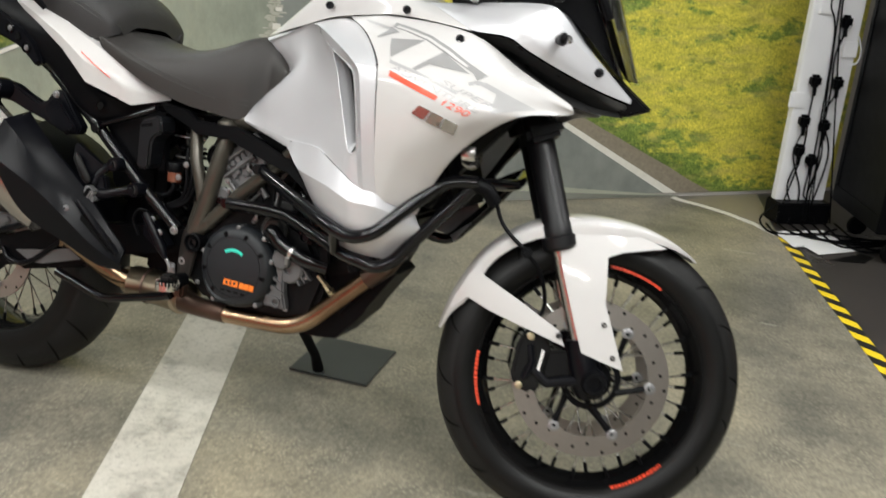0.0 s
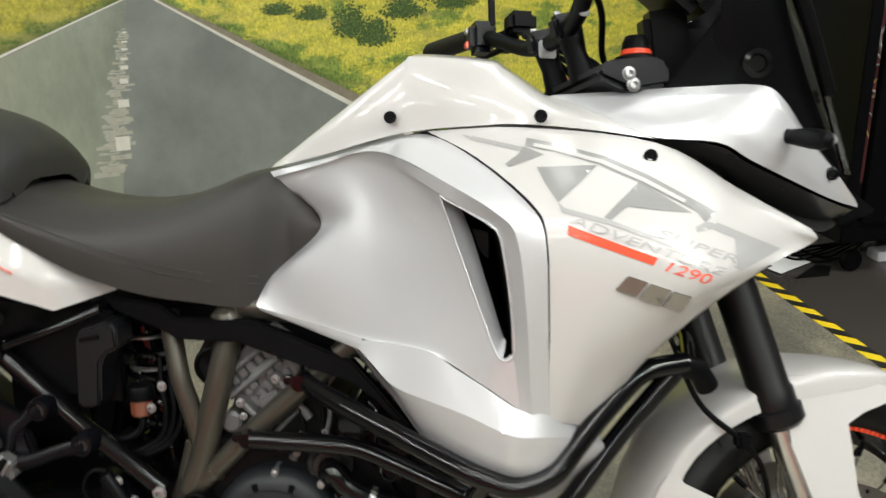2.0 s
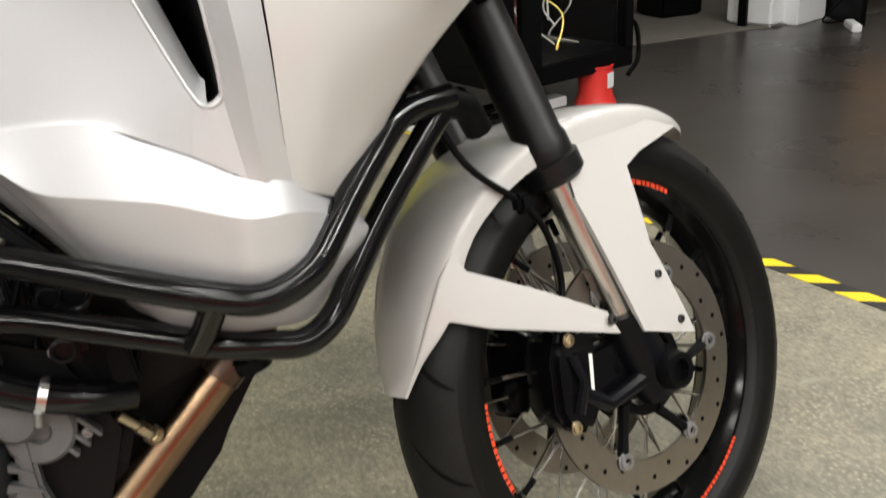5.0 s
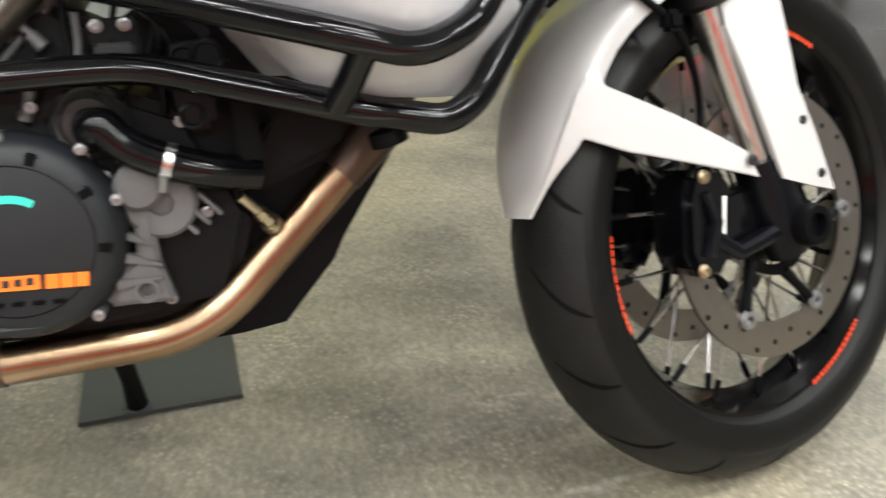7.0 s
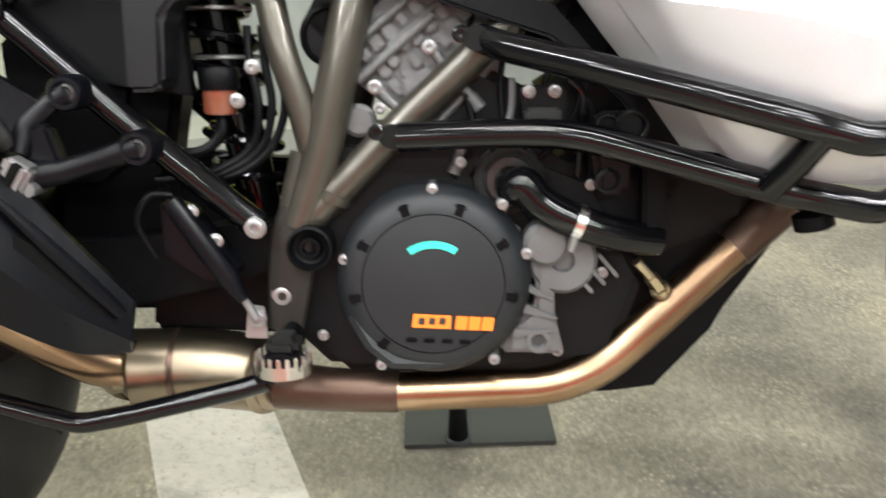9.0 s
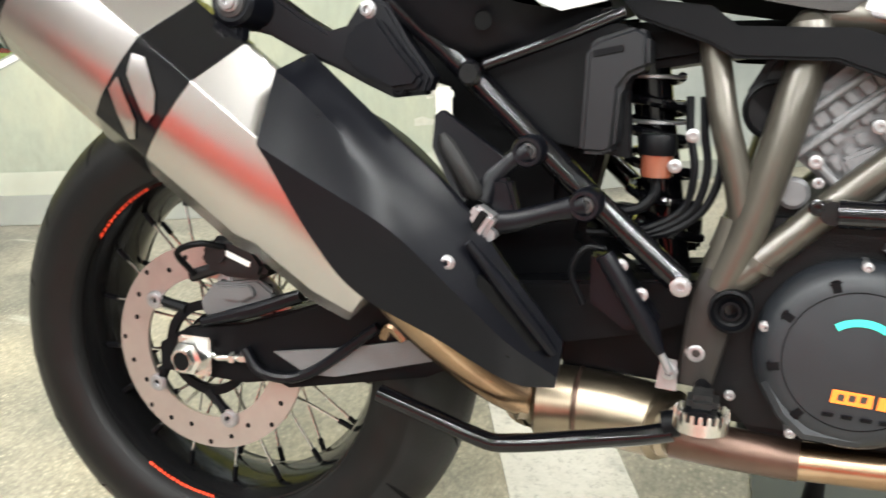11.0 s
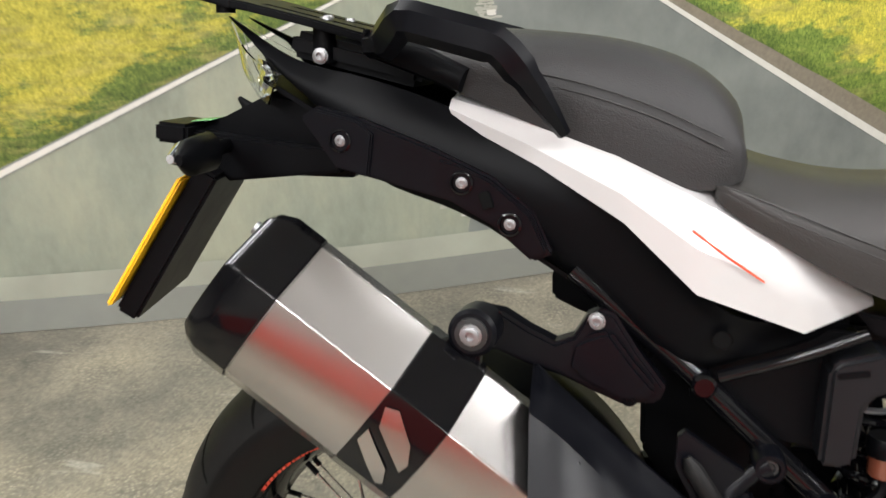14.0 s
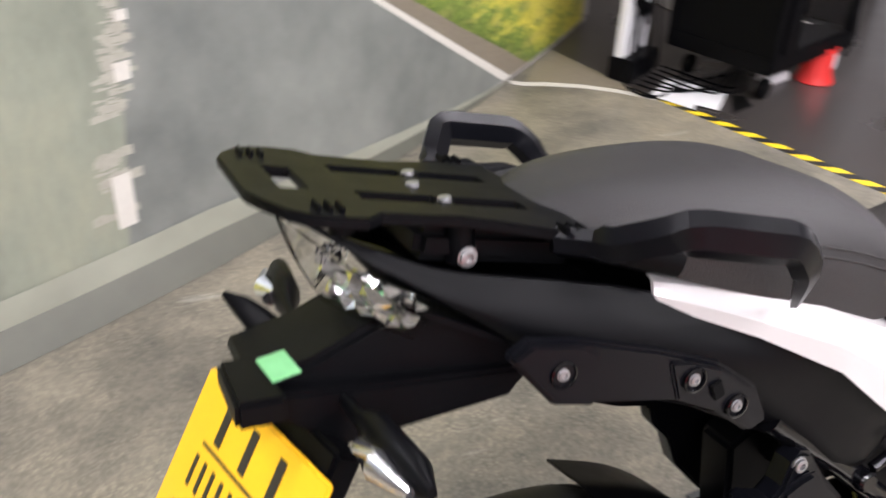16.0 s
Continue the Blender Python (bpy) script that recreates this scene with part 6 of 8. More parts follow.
catb = part("catalyst", sweep(cat([(-0.385, -0.072, 0.314), (-0.368, -0.064, 0.314), (-0.362, -0.06, 0.314), (-0.30, -0.055, 0.312), (-0.235, -0.052, 0.305), (-0.215, -0.06, 0.303), (-0.195, -0.075, 0.300)], 4), [0.024] * 3 + [0.030] * 2 + [0.038] * 3 + [0.042] * 13 + [0.034] * 2 + [0.028] * 2, 22), M_CATALYST, bike, "straw tinted collector box of the exhaust")
for x in (-0.352, -0.315):
    part("weld", lathe([(0.036 if x < -0.33 else 0.042, -0.002), (0.0415 if x < -0.33 else 0.0445, 0.0), (0.036 if x < -0.33 else 0.042, 0.004)], (x, -0.058, 0.313), 22, "x"), M_BURNT, catb)
part("header_pipe", sweep(filleted([(0.268, -0.080, 0.452), (0.110, -0.088, 0.302), (-0.082, -0.090, 0.297)], 0.06, 8), 0.0205, 20), M_HEAT, bike, "bronze tinted header pipe")
part("header_end", sweep([(-0.078, -0.090, 0.297), (-0.15, -0.086, 0.298), (-0.205, -0.075, 0.300)], [0.022, 0.023, 0.026], 20), M_BURNT, bike, "scorched end of the header pipe")
part("header_top", sweep([(0.258, -0.080, 0.443), (0.30, -0.075, 0.482), (0.33, -0.06, 0.53)], [0.022, 0.024, 0.02], 18), M_BURNT, bike)
part("lambda_sensor", join(rod((0.182, -0.100, 0.408), (0.172, -0.106, 0.421), 0.0075, n=6), rod((0.172, -0.106, 0.421), (0.157, -0.112, 0.438), 0.0052), rod((0.186, -0.095, 0.402), (0.182, -0.100, 0.408), 0.010)), M_STRAW, bike, "steel lambda sensor")

# engine
eng = part("engine", join(
    prism([(-0.20, 0.46), (-0.15, 0.56), (0.0, 0.57), (0.12, 0.52), (0.17, 0.42), (0.14, 0.33), (0.02, 0.315), (-0.14, 0.32), (-0.20, 0.38)], -0.098, 0.10, 0.012),
    prism([(-0.16, 0.49), (-0.02, 0.64), (0.06, 0.60), (0.02, 0.50)], -0.09, 0.09, 0.010),
    prism([(0.06, 0.52), (0.12, 0.56), (0.28, 0.54), (0.27, 0.47), (0.14, 0.42)], -0.085, 0.085, 0.010)), M_ENGINE_D, bike, "dark cast engine block", 40)
cyl = part("rear_cylinder", prism([(-0.150, 0.640), (-0.045, 0.735), (0.055, 0.66), (-0.03, 0.545)], -0.088, 0.088, 0.008), M_ENGINE, eng, "cast grey rear cylinder", 40)
part("cylinder_head", prism([(-0.165, 0.665), (-0.125, 0.740), (-0.04, 0.74), (-0.055, 0.70), (-0.125, 0.62)], -0.084, 0.08, 0.008), M_ENGINE_D, cyl)
for p, q, r_ in (((-0.110, -0.097, 0.613), (-0.038, -0.097, 0.673), 0.0050), ((-0.105, -0.097, 0.652), (-0.055, -0.097, 0.693), 0.0045), ((-0.079, -0.094, 0.644), (-0.025, -0.094, 0.691), 0.0040), ((-0.049, -0.094, 0.559), (-0.005, -0.094, 0.602), 0.0042)):
    part("casting_rib", rod(p, q, r_, n=10), M_ENGINE, cyl)
for p, q in (((-0.093, -0.100, 0.607), (-0.055, -0.100, 0.570)), ((-0.041, -0.100, 0.643), (0.006, -0.100, 0.586)), ((-0.007, -0.100, 0.560), (-0.020, -0.100, 0.524))):
    stud = part("casting_stud", join(rod(p, q, 0.0052, n=12), rod(Vector(p).lerp(Vector(q), 0.8), q, 0.0070, n=12)), M_ENGINE, cyl)
    part("stud_screw", bolt(p[0], p[1] - 0.004, p[2], 0.0055, 0.006), M_BOLT, stud)
rc_ = random.Random(4)
c_, s_ = math.cos(radians(43)), math.sin(radians(43))
for iu in range(-3, 4):
    for iv in range(-2, 3):
        u, v = iu * 0.0155 + rc_.uniform(-0.002, 0.002), iv * 0.020 + rc_.uniform(-0.003, 0.003)
        part("casting_block", box((-0.040 + u * c_ - v * s_, -0.088 - rc_.uniform(0.000, 0.0035), 0.640 + u * s_ + v * c_), (rc_.uniform(0.009, 0.0135), 0.012, rc_.uniform(0.012, 0.018)), 0.0018, (0, -43 + rc_.choice((0, 0, 0, 8)), 0)), M_ENGINE, cyl)
part("casting_boss", prism([(-0.072, 0.611), (-0.040, 0.627), (-0.024, 0.609), (-0.039, 0.591), (-0.060, 0.586)], -0.1005, -0.085, 0.004), M_ENGINE, cyl, "raised cast pad on the cylinder")
part("casting_boss", lathe([(0.016, -0.085), (0.016, -0.096), (0.012, -0.099), (0.0001, -0.099)], (-0.110, 0.000, 0.575), 20), M_ENGINE, cyl)
part("cam_cap", lathe([(0.030, -0.07), (0.030, -0.088), (0.026, -0.090), (0.024, -0.084), (0.0001, -0.084)], (-0.135, 0, 0.655), 28), M_ENGINE_D, cyl)
for x, z in ((0.052, 0.601), (0.076, 0.601)):
    part("bracket_bolt", bolt(x, -0.106, z, 0.0050, 0.005), M_BOLT, cyl)
part("bracket_plate", prism([(0.044, 0.607), (0.085, 0.608), (0.090, 0.562), (0.048, 0.562)], -0.106, -0.094, 0.003), M_PLASTIC2, cyl)
part("bracket_rib", prism([(0.048, 0.586), (0.082, 0.586), (0.083, 0.569), (0.049, 0.569)], -0.112, -0.100, 0.003), M_RECESS, cyl)
part("steel_pipe", sweep(filleted([(0.036, -0.105, 0.614), (0.036, -0.105, 0.584), (0.028, -0.105, 0.561)], 0.02), 0.0035, 8), M_ENGINE, cyl)
part("guide_pipe", sweep(filleted([(0.090, -0.100, 0.612), (0.104, -0.104, 0.600), (0.100, -0.104, 0.520)], 0.012), 0.004, 8), M_GLOSS, cyl)
part("front_cylinder", join(
    prism([(0.06, 0.60), (0.10, 0.625), (0.215, 0.60), (0.24, 0.54), (0.20, 0.49), (0.10, 0.52)], -0.085, 0.085, 0.010),
    prism([(0.052, 0.603), (0.088, 0.606), (0.090, 0.552), (0.056, 0.550)], -0.098, -0.08, 0.006)), M_ENGINE_D, eng, "", 40)
cover = part("clutch_cover", join(
    lathe([(0.094, -0.098), (0.095, -0.114), (0.092, -0.124), (0.087, -0.132), (0.080, -0.137), (0.070, -0.1395), (0.0001, -0.1415)], (-0.040, 0, 0.423), 64),
    sweep([(-0.118, -0.125, 0.392), (-0.100, -0.130, 0.362), (-0.08, -0.130, 0.345), (-0.03, -0.128, 0.343)], 0.009, 8)), M_COVER, eng, "matt black round clutch cover", 40)
for a in range(-20, 225, 40):
    an = radians(a + 10)
    part("cover_notch", box((-0.040 + 0.074 * math.cos(an), -0.1365, 0.423 + 0.074 * math.sin(an)), (0.015, 0.006, 0.012), 0.002, (0, -math.degrees(an), 0)), M_PLASTIC, cover)
part("cover_groove", lathe([(0.0672, -0.1392), (0.0677, -0.1402), (0.0682, -0.1402), (0.0687, -0.1390)], (-0.040, 0, 0.423), 64), M_PLASTIC, cover)
for k in range(4):
    part("cast_mark", prism([(-0.066 + k * 0.017, 0.371 - k * 0.0008), (-0.056 + k * 0.017, 0.3705 - k * 0.0008), (-0.057 + k * 0.017, 0.367 - k * 0.0008), (-0.067 + k * 0.017, 0.3675 - k * 0.0008)], -0.1418, -0.1402), M_PLASTIC, cover)
bm = bmesh.new()
arc = [(bm.verts.new((-0.040 + 0.043 * math.cos(a), -0.1418, 0.423 + 0.043 * math.sin(a))), bm.verts.new((-0.040 + 0.036 * math.cos(a), -0.1418, 0.423 + 0.036 * math.sin(a)))) for a in (radians(56 + 68 * k / 10) for k in range(11))]
for p, q in zip(arc, arc[1:]):
    bm.faces.new((p[0], q[0], q[1], p[1]))
part("sticker", bm, M_TEAL, cover, "teal curved sticker on the cover")
part("badge", prism([(-0.059, 0.395), (-0.023, 0.393), (-0.024, 0.380), (-0.061, 0.382)], -0.1420, -0.1405), M_ORANGE, cover, "orange badge plate")
for k in range(3):
    part("badge_bar", prism([(-0.054 + k * 0.010, 0.3915), (-0.048 + k * 0.010, 0.391), (-0.049 + k * 0.010, 0.3845), (-0.055 + k * 0.010, 0.385)], -0.1425, -0.1415), M_INK, cover)
for k in range(3):
    part("badge_mark", prism([(-0.018 + k * 0.0125, 0.3925 - k * 0.0006), (-0.007 + k * 0.0125, 0.3918 - k * 0.0006), (-0.009 + k * 0.0125, 0.379 - k * 0.0006), (-0.020 + k * 0.0125, 0.3797 - k * 0.0006)], -0.1420, -0.1405), M_ORANGE, cover)
for x, z in ((-0.040, 0.513), (-0.125, 0.446), (0.049, 0.450), (-0.092, 0.340), (0.018, 0.345), (0.026, 0.498)):
    part("screw", join(rod((x, -0.10, z), (x, -0.130, z), 0.0055, n=12), bolt(x, -0.129, z, 0.0042, 0.004)), M_BOLT, eng)
for x, z in ((-0.089, 0.587), (-0.086, 0.564), (0.029, 0.568), (-0.013, 0.535), (-0.039, 0.503), (0.026, 0.488), (0.039, 0.468), (0.055, 0.439), (-0.152, 0.363), (0.082, 0.345), (0.112, 0.512), (0.125, 0.425)):
    part("screw", bolt(x, -0.104, z, 0.0045, 0.006), M_BOLT, eng)
part("pump_cover", join(
    lathe([(0.022, -0.10), (0.022, -0.122), (0.018, -0.126), (0.0001, -0.126)], (0.068, 0, 0.458), 24),
    lathe([(0.034, -0.10), (0.034, -0.112), (0.03, -0.116), (0.012, -0.116), (0.010, -0.110), (0.0001, -0.110)], (0.085, 0, 0.440), 28),
    prism([(0.060, 0.440), (0.076, 0.440), (0.078, 0.385), (0.088, 0.345), (0.030, 0.348), (0.035, 0.375), (0.058, 0.392)], -0.118, -0.095, 0.004),
    prism([(0.028, 0.400), (0.075, 0.385), (0.086, 0.345), (0.025, 0.345)], -0.112, -0.095, 0.004)), M_ENGINE, eng, "cast grey water pump cover", 40)
part("pump_boss", lathe([(0.012, -0.118), (0.012, -0.122), (0.008, -0.122), (0.006, -0.118), (0.0001, -0.118)], (0.062, 0, 0.360), 18), M_ENGINE, eng)
for k in range(3):
    part("fin", box((0.105 + k * 0.012, -0.104, 0.418 + k * 0.008), (0.004, 0.02, 0.03), 0.001, (0, -40, 0)), M_ENGINE, eng)
part("coolant_hose", sweep(cat([(0.034, -0.100, 0.518), (0.038, -0.120, 0.512), (0.046, -0.126, 0.516), (0.062, -0.126, 0.498), (0.093, -0.125, 0.481), (0.136, -0.120, 0.466), (0.176, -0.108, 0.458)], 6), 0.0172, 18), M_GLOSS, bike, "black coolant hose")
part("hose_clamp", sweep([(0.094, -0.125, 0.4805), (0.102, -0.125, 0.4775)], 0.0186, 20), M_STEEL, bike, "bright steel hose clamp")
part("clamp_screw", rod((0.093, -0.142, 0.470), (0.090, -0.136, 0.455), 0.004), M_BOLT, bike)
part("thermostat", lathe([(0.034, -0.09), (0.034, -0.104), (0.030, -0.108), (0.026, -0.106), (0.022, -0.112), (0.0001, -0.112)], (0.034, 0, 0.518), 28), M_RECESS, bike, "round black hose housing")
coil = part("coil_box", prism([(0.105, 0.575), (0.118, 0.583), (0.149, 0.584), (0.163, 0.570), (0.160, 0.556), (0.145, 0.551), (0.145, 0.505), (0.115, 0.504)], -0.128, -0.09, 0.007), M_PLASTIC2, bike, "moulded black ignition cover with two round bosses")
part("ring", lathe([(0.0155, -0.126), (0.0155, -0.134), (0.0130, -0.136), (0.0115, -0.135), (0.0105, -0.129), (0.0001, -0.129)], (0.144, 0.000, 0.570), 22), M_PLASTIC2, coil)
part("eye", lathe([(0.0115, -0.126), (0.0115, -0.133), (0.009, -0.134), (0.008, -0.127), (0.0001, -0.127)], (0.122, 0.000, 0.570), 20), M_PLASTIC, coil)
part("lower_ring", lathe([(0.012, -0.124), (0.012, -0.132), (0.009, -0.133), (0.008, -0.126), (0.0001, -0.126)], (0.124, 0.000, 0.519), 18), M_PLASTIC2, coil)
part("side_plate", prism([(0.158, 0.545), (0.176, 0.540), (0.186, 0.470), (0.160, 0.470)], -0.122, -0.10, 0.003), M_PLASTIC, bike)
part("wiring", join(*[hose([(-0.02 + d, -0.10, 0.52), (0.0 + d * 1.4, -0.105, 0.56), (-0.01 + d * 2, -0.10, 0.62), (0.0 + d * 2.4, -0.09, 0.68)], 0.003, 6) for d in (0.0, 0.018, 0.04, 0.06)], hose([(0.10, -0.10, 0.60), (0.112, -0.105, 0.58), (0.112, -0.10, 0.52)], 0.004), hose([(0.20, -0.09, 0.40), (0.16, -0.10, 0.44), (0.19, -0.09, 0.50)], 0.004)), M_PLASTIC, bike)
part("skid_plate", join(slab([(0.305, -0.06, 0.475), (0.318, -0.06, 0.462), (0.282, -0.06, 0.410), (0.258, -0.06, 0.375), (0.246, -0.06, 0.352), (0.215, -0.06, 0.318), (0.190, -0.06, 0.290), (0.145, -0.06, 0.284), (-0.14, -0.06, 0.275), (-0.14, -0.06, 0.295), (0.10, -0.06, 0.300), (0.18, -0.06, 0.35)], 0.12, 0.005)), M_PLASTIC, bike, "black engine skid plate")
part("front_shield", prism([(0.14, 0.33), (0.20, 0.345), (0.29, 0.45), (0.36, 0.60), (0.32, 0.62), (0.20, 0.50), (0.15, 0.42)], -0.07, 0.07, 0.008), M_PLASTIC, bike)

# frame
FY = -0.105
fr = part("frame", join(
    tube([(-0.100, -0.085, 0.745), (-0.122, FY, 0.640), (-0.150, FY, 0.530), (-0.170, FY, 0.475)], 0.0195, 0.05, 16),
    tube([(-0.200, -0.085, 0.735), (-0.180, FY, 0.640), (-0.163, FY, 0.590), (-0.150, FY, 0.530)], 0.0145, 0.04, 14),
    tube([(-0.165, FY, 0.478), (-0.130, FY, 0.510), (-0.06, FY, 0.580), (0.006, FY, 0.640), (0.09, -0.11, 0.715), (0.22, -0.09, 0.80)], 0.0165, 0.03, 14),
    sweep([(-0.156, FY, 0.545), (-0.164, FY - 0.002, 0.505), (-0.170, FY - 0.004, 0.478)], [0.020, 0.022, 0.022], 12, flat=0.5),
    tube([(0.09, -0.11, 0.715), (0.02, -0.10, 0.74), (-0.10, -0.085, 0.745)], 0.018, 0.03, 14)), M_FRAME, bike, "bronze grey tubular frame", 50)
part("frame", join(
    tube([(-0.100, 0.085, 0.745), (-0.122, -FY, 0.640), (-0.150, -FY, 0.530), (-0.170, -FY, 0.475)], 0.0225, 0.05, 16),
    tube([(-0.165, -FY, 0.478), (-0.06, -FY, 0.580), (0.006, -FY, 0.640), (0.22, 0.09, 0.80)], 0.0165, 0.03, 14)), M_FRAME, fr, "", 50)
part("tank_underside", prism([(-0.060, 0.742), (0.115, 0.738), (0.205, 0.640), (0.215, 0.570), (0.185, 0.565), (0.125, 0.615), (0.075, 0.668), (-0.020, 0.700), (-0.060, 0.712)], -0.085, 0.085, 0.006), M_PLASTIC, bike, "black underside of the tank")
part("pivot_plate", sweep([(-0.165, FY - 0.003, 0.500), (-0.174, FY - 0.005, 0.465), (-0.181, FY - 0.006, 0.42), (-0.188, FY - 0.006, 0.372)], [0.020, 0.025, 0.022, 0.018], 12, flat=0.5), M_DPLATE, fr, "dark brown-black cast plate below the frame")
part("tube_cap", sweep([(-0.106, -0.104, 0.705), (-0.111, -0.100, 0.735), (-0.111, -0.096, 0.747)], [0.024, 0.021, 0.010], 16), M_FRAME, fr)
for p in ((-0.136, -0.105, 0.504), (-0.144, -0.105, 0.556)):
    part("weld", sweep([(p[0] - 0.002, p[1], p[2] - 0.004), (p[0] + 0.002, p[1], p[2] + 0.004)], 0.0185, 16), M_FRAME, fr)
part("pivot_cap", lathe([(0.022, -0.10), (0.022, -0.130), (0.019, -0.131), (0.016, -0.124), (0.011, -0.122), (0.010, -0.128), (0.007, -0.128), (0.006, -0.118), (0.0001, -0.118)], (-0.158, 0, 0.457), 28), M_PLASTIC, fr)
part("screw", bolt(-0.188, -0.116, 0.408, 0.009, 0.006), M_BOLT, fr)
both("frame_cover", slab([(-0.290, -0.105, 0.762), (-0.200, -0.122, 0.752), (-0.174, -0.128, 0.733), (-0.068, -0.128, 0.732), (-0.007, -0.128, 0.712), (0.041, -0.128, 0.692), (0.073, -0.128, 0.678), (0.100, -0.128, 0.648), (0.153, -0.128, 0.587), (0.143, -0.128, 0.582), (0.107, -0.128, 0.622), (0.069, -0.128, 0.650), (0.021, -0.128, 0.665), (-0.037, -0.128, 0.685), (-0.086, -0.128, 0.702), (-0.175, -0.128, 0.703), (-0.200, -0.120, 0.716), (-0.270, -0.105, 0.740)], 0.02, 0.003), M_PLASTIC, bike, "black cover under the seat edge")

# rear subframe
sub = part("subframe", join(
    tube([(-0.208, -0.118, 0.478), (-0.310, -0.124, 0.566), (-0.455, -0.126, 0.700), (-0.570, -0.128, 0.795)], 0.0138, 0.02, 14),
    tube([(-0.455, -0.122, 0.702), (-0.40, -0.110, 0.722), (-0.30, -0.085, 0.752)], 0.008, 0.02, 12)), M_GLOSS, bike, "gloss black tubular subframe", 50)
part("subframe", tube([(-0.208, 0.118, 0.478), (-0.455, 0.126, 0.700), (-0.570, 0.128, 0.795)], 0.0125, 0.02, 14), M_GLOSS, sub)
part("upper_rail", tube([(-0.418, -0.136, 0.691), (-0.343, -0.136, 0.719), (-0.280, -0.128, 0.745)], 0.0065, 0.02, 12), M_GLOSS, sub, "slim gloss black upper rail")
part("rail_joint", rod((-0.432, -0.118, 0.682), (-0.432, -0.148, 0.682), 0.013, n=14, bevel=0.003), M_GLOSS, sub)
part("screw", bolt(-0.208, -0.130, 0.478, 0.0085, 0.006), M_BOLT, sub)
for x, z in ((-0.364, 0.607), (-0.304, 0.557)):
    lug = part("lug", lathe([(0.0165, -0.12), (0.0165, -0.160), (0.0145, -0.163), (0.0105, -0.163), (0.0095, -0.157), (0.0001, -0.157)], (x, 0, z), 24), M_PLASTIC2, sub)
    part("lug_screw", lathe([(0.0088, -0.156), (0.0088, -0.1595), (0.0060, -0.1600), (0.0040, -0.1575), (0.0001, -0.1575)], (x, 0, z), 16), M_RECESS, lug)
peg = part("pillion_footrest", join(
    sweep([(-0.364, -0.155, 0.607), (-0.379, -0.158, 0.599), (-0.400, -0.165, 0.580), (-0.407, -0.172, 0.556)], [0.013, 0.009, 0.010, 0.012], 12, flat=0.6),
    sweep([(-0.304, -0.155, 0.557), (-0.338, -0.158, 0.548), (-0.370, -0.168, 0.538), (-0.399, -0.175, 0.534)], [0.013, 0.010, 0.011, 0.014], 12, flat=0.6),
    prism([(-0.411, 0.580), (-0.379, 0.580), (-0.367, 0.540), (-0.407, 0.535)], -0.170, -0.150, 0.004)), M_PLASTIC2, bike, "folded pillion footrest on its bracket", 60)
loop = part("loop", slab([(-0.456, -0.180, 0.640), (-0.449, -0.178, 0.646), (-0.386, -0.162, 0.600), (-0.370, -0.158, 0.611), (-0.363, -0.158, 0.600), (-0.384, -0.162, 0.585), (-0.403, -0.166, 0.583), (-0.430, -0.176, 0.610), (-0.441, -0.179, 0.624), (-0.442, -0.180, 0.606), (-0.420, -0.181, 0.560), (-0.425, -0.181, 0.548), (-0.457, -0.181, 0.608)], 0.012, 0.003), M_PLASTIC2, peg, "angular black footrest loop", 30)
part("rubber_tread", sweep([(-0.446, -0.186, 0.622), (-0.440, -0.188, 0.612), (-0.411, -0.188, 0.568), (-0.406, -0.186, 0.561)], [0.004, 0.0095, 0.0105, 0.006], 10, flat=0.7), M_RUBBER, loop, "black rubber tread")
part("hinge", join(box((-0.403, -0.184, 0.537), (0.026, 0.024, 0.030), 0.004, (0, 32, 0)), rod((-0.393, -0.190, 0.525), (-0.393, -0.165, 0.525), 0.007, n=10)), M_BOLT, peg, "bright steel hinge of the footrest")
# the slot's shade as a near-black bar on the hinge
part("hinge_slot_shade", box((-0.403, -0.194, 0.537), (0.008, 0.010, 0.026), 0.001, (0, 32, 0)), M_HOLLOW_SHADE, peg)
part("exhaust_bracket", slab([(-0.655, -0.196, 0.764), (-0.635, -0.190, 0.758), (-0.610, -0.175, 0.738), (-0.584, -0.160, 0.722), (-0.566, -0.153, 0.728), (-0.553, -0.150, 0.750), (-0.538, -0.148, 0.757), (-0.524, -0.148, 0.752), (-0.500, -0.148, 0.715), (-0.470, -0.148, 0.678), (-0.476, -0.148, 0.660), (-0.514, -0.149, 0.655), (-0.545, -0.151, 0.668), (-0.576, -0.155, 0.684), (-0.610, -0.172, 0.698), (-0.640, -0.188, 0.716), (-0.664, -0.196, 0.722)], 0.028, 0.005), M_PLASTIC2, bike, "black silencer bracket", 30)
part("bracket_cover", slab([(-0.572, -0.158, 0.694), (-0.566, -0.158, 0.722), (-0.545, -0.159, 0.733), (-0.528, -0.160, 0.738), (-0.503, -0.160, 0.706), (-0.478, -0.158, 0.678), (-0.486, -0.158, 0.666), (-0.512, -0.159, 0.662), (-0.545, -0.159, 0.676)], 0.012, 0.005), M_PLASTIC2, bike, "faceted black bracket cover", 30)
part("screw", bolt(-0.543, -0.149, 0.745, 0.0075, 0.006), M_BOLT, bike)
part("screw", bolt(-0.506, -0.150, 0.664, 0.007, 0.004), M_PLASTIC, bike)

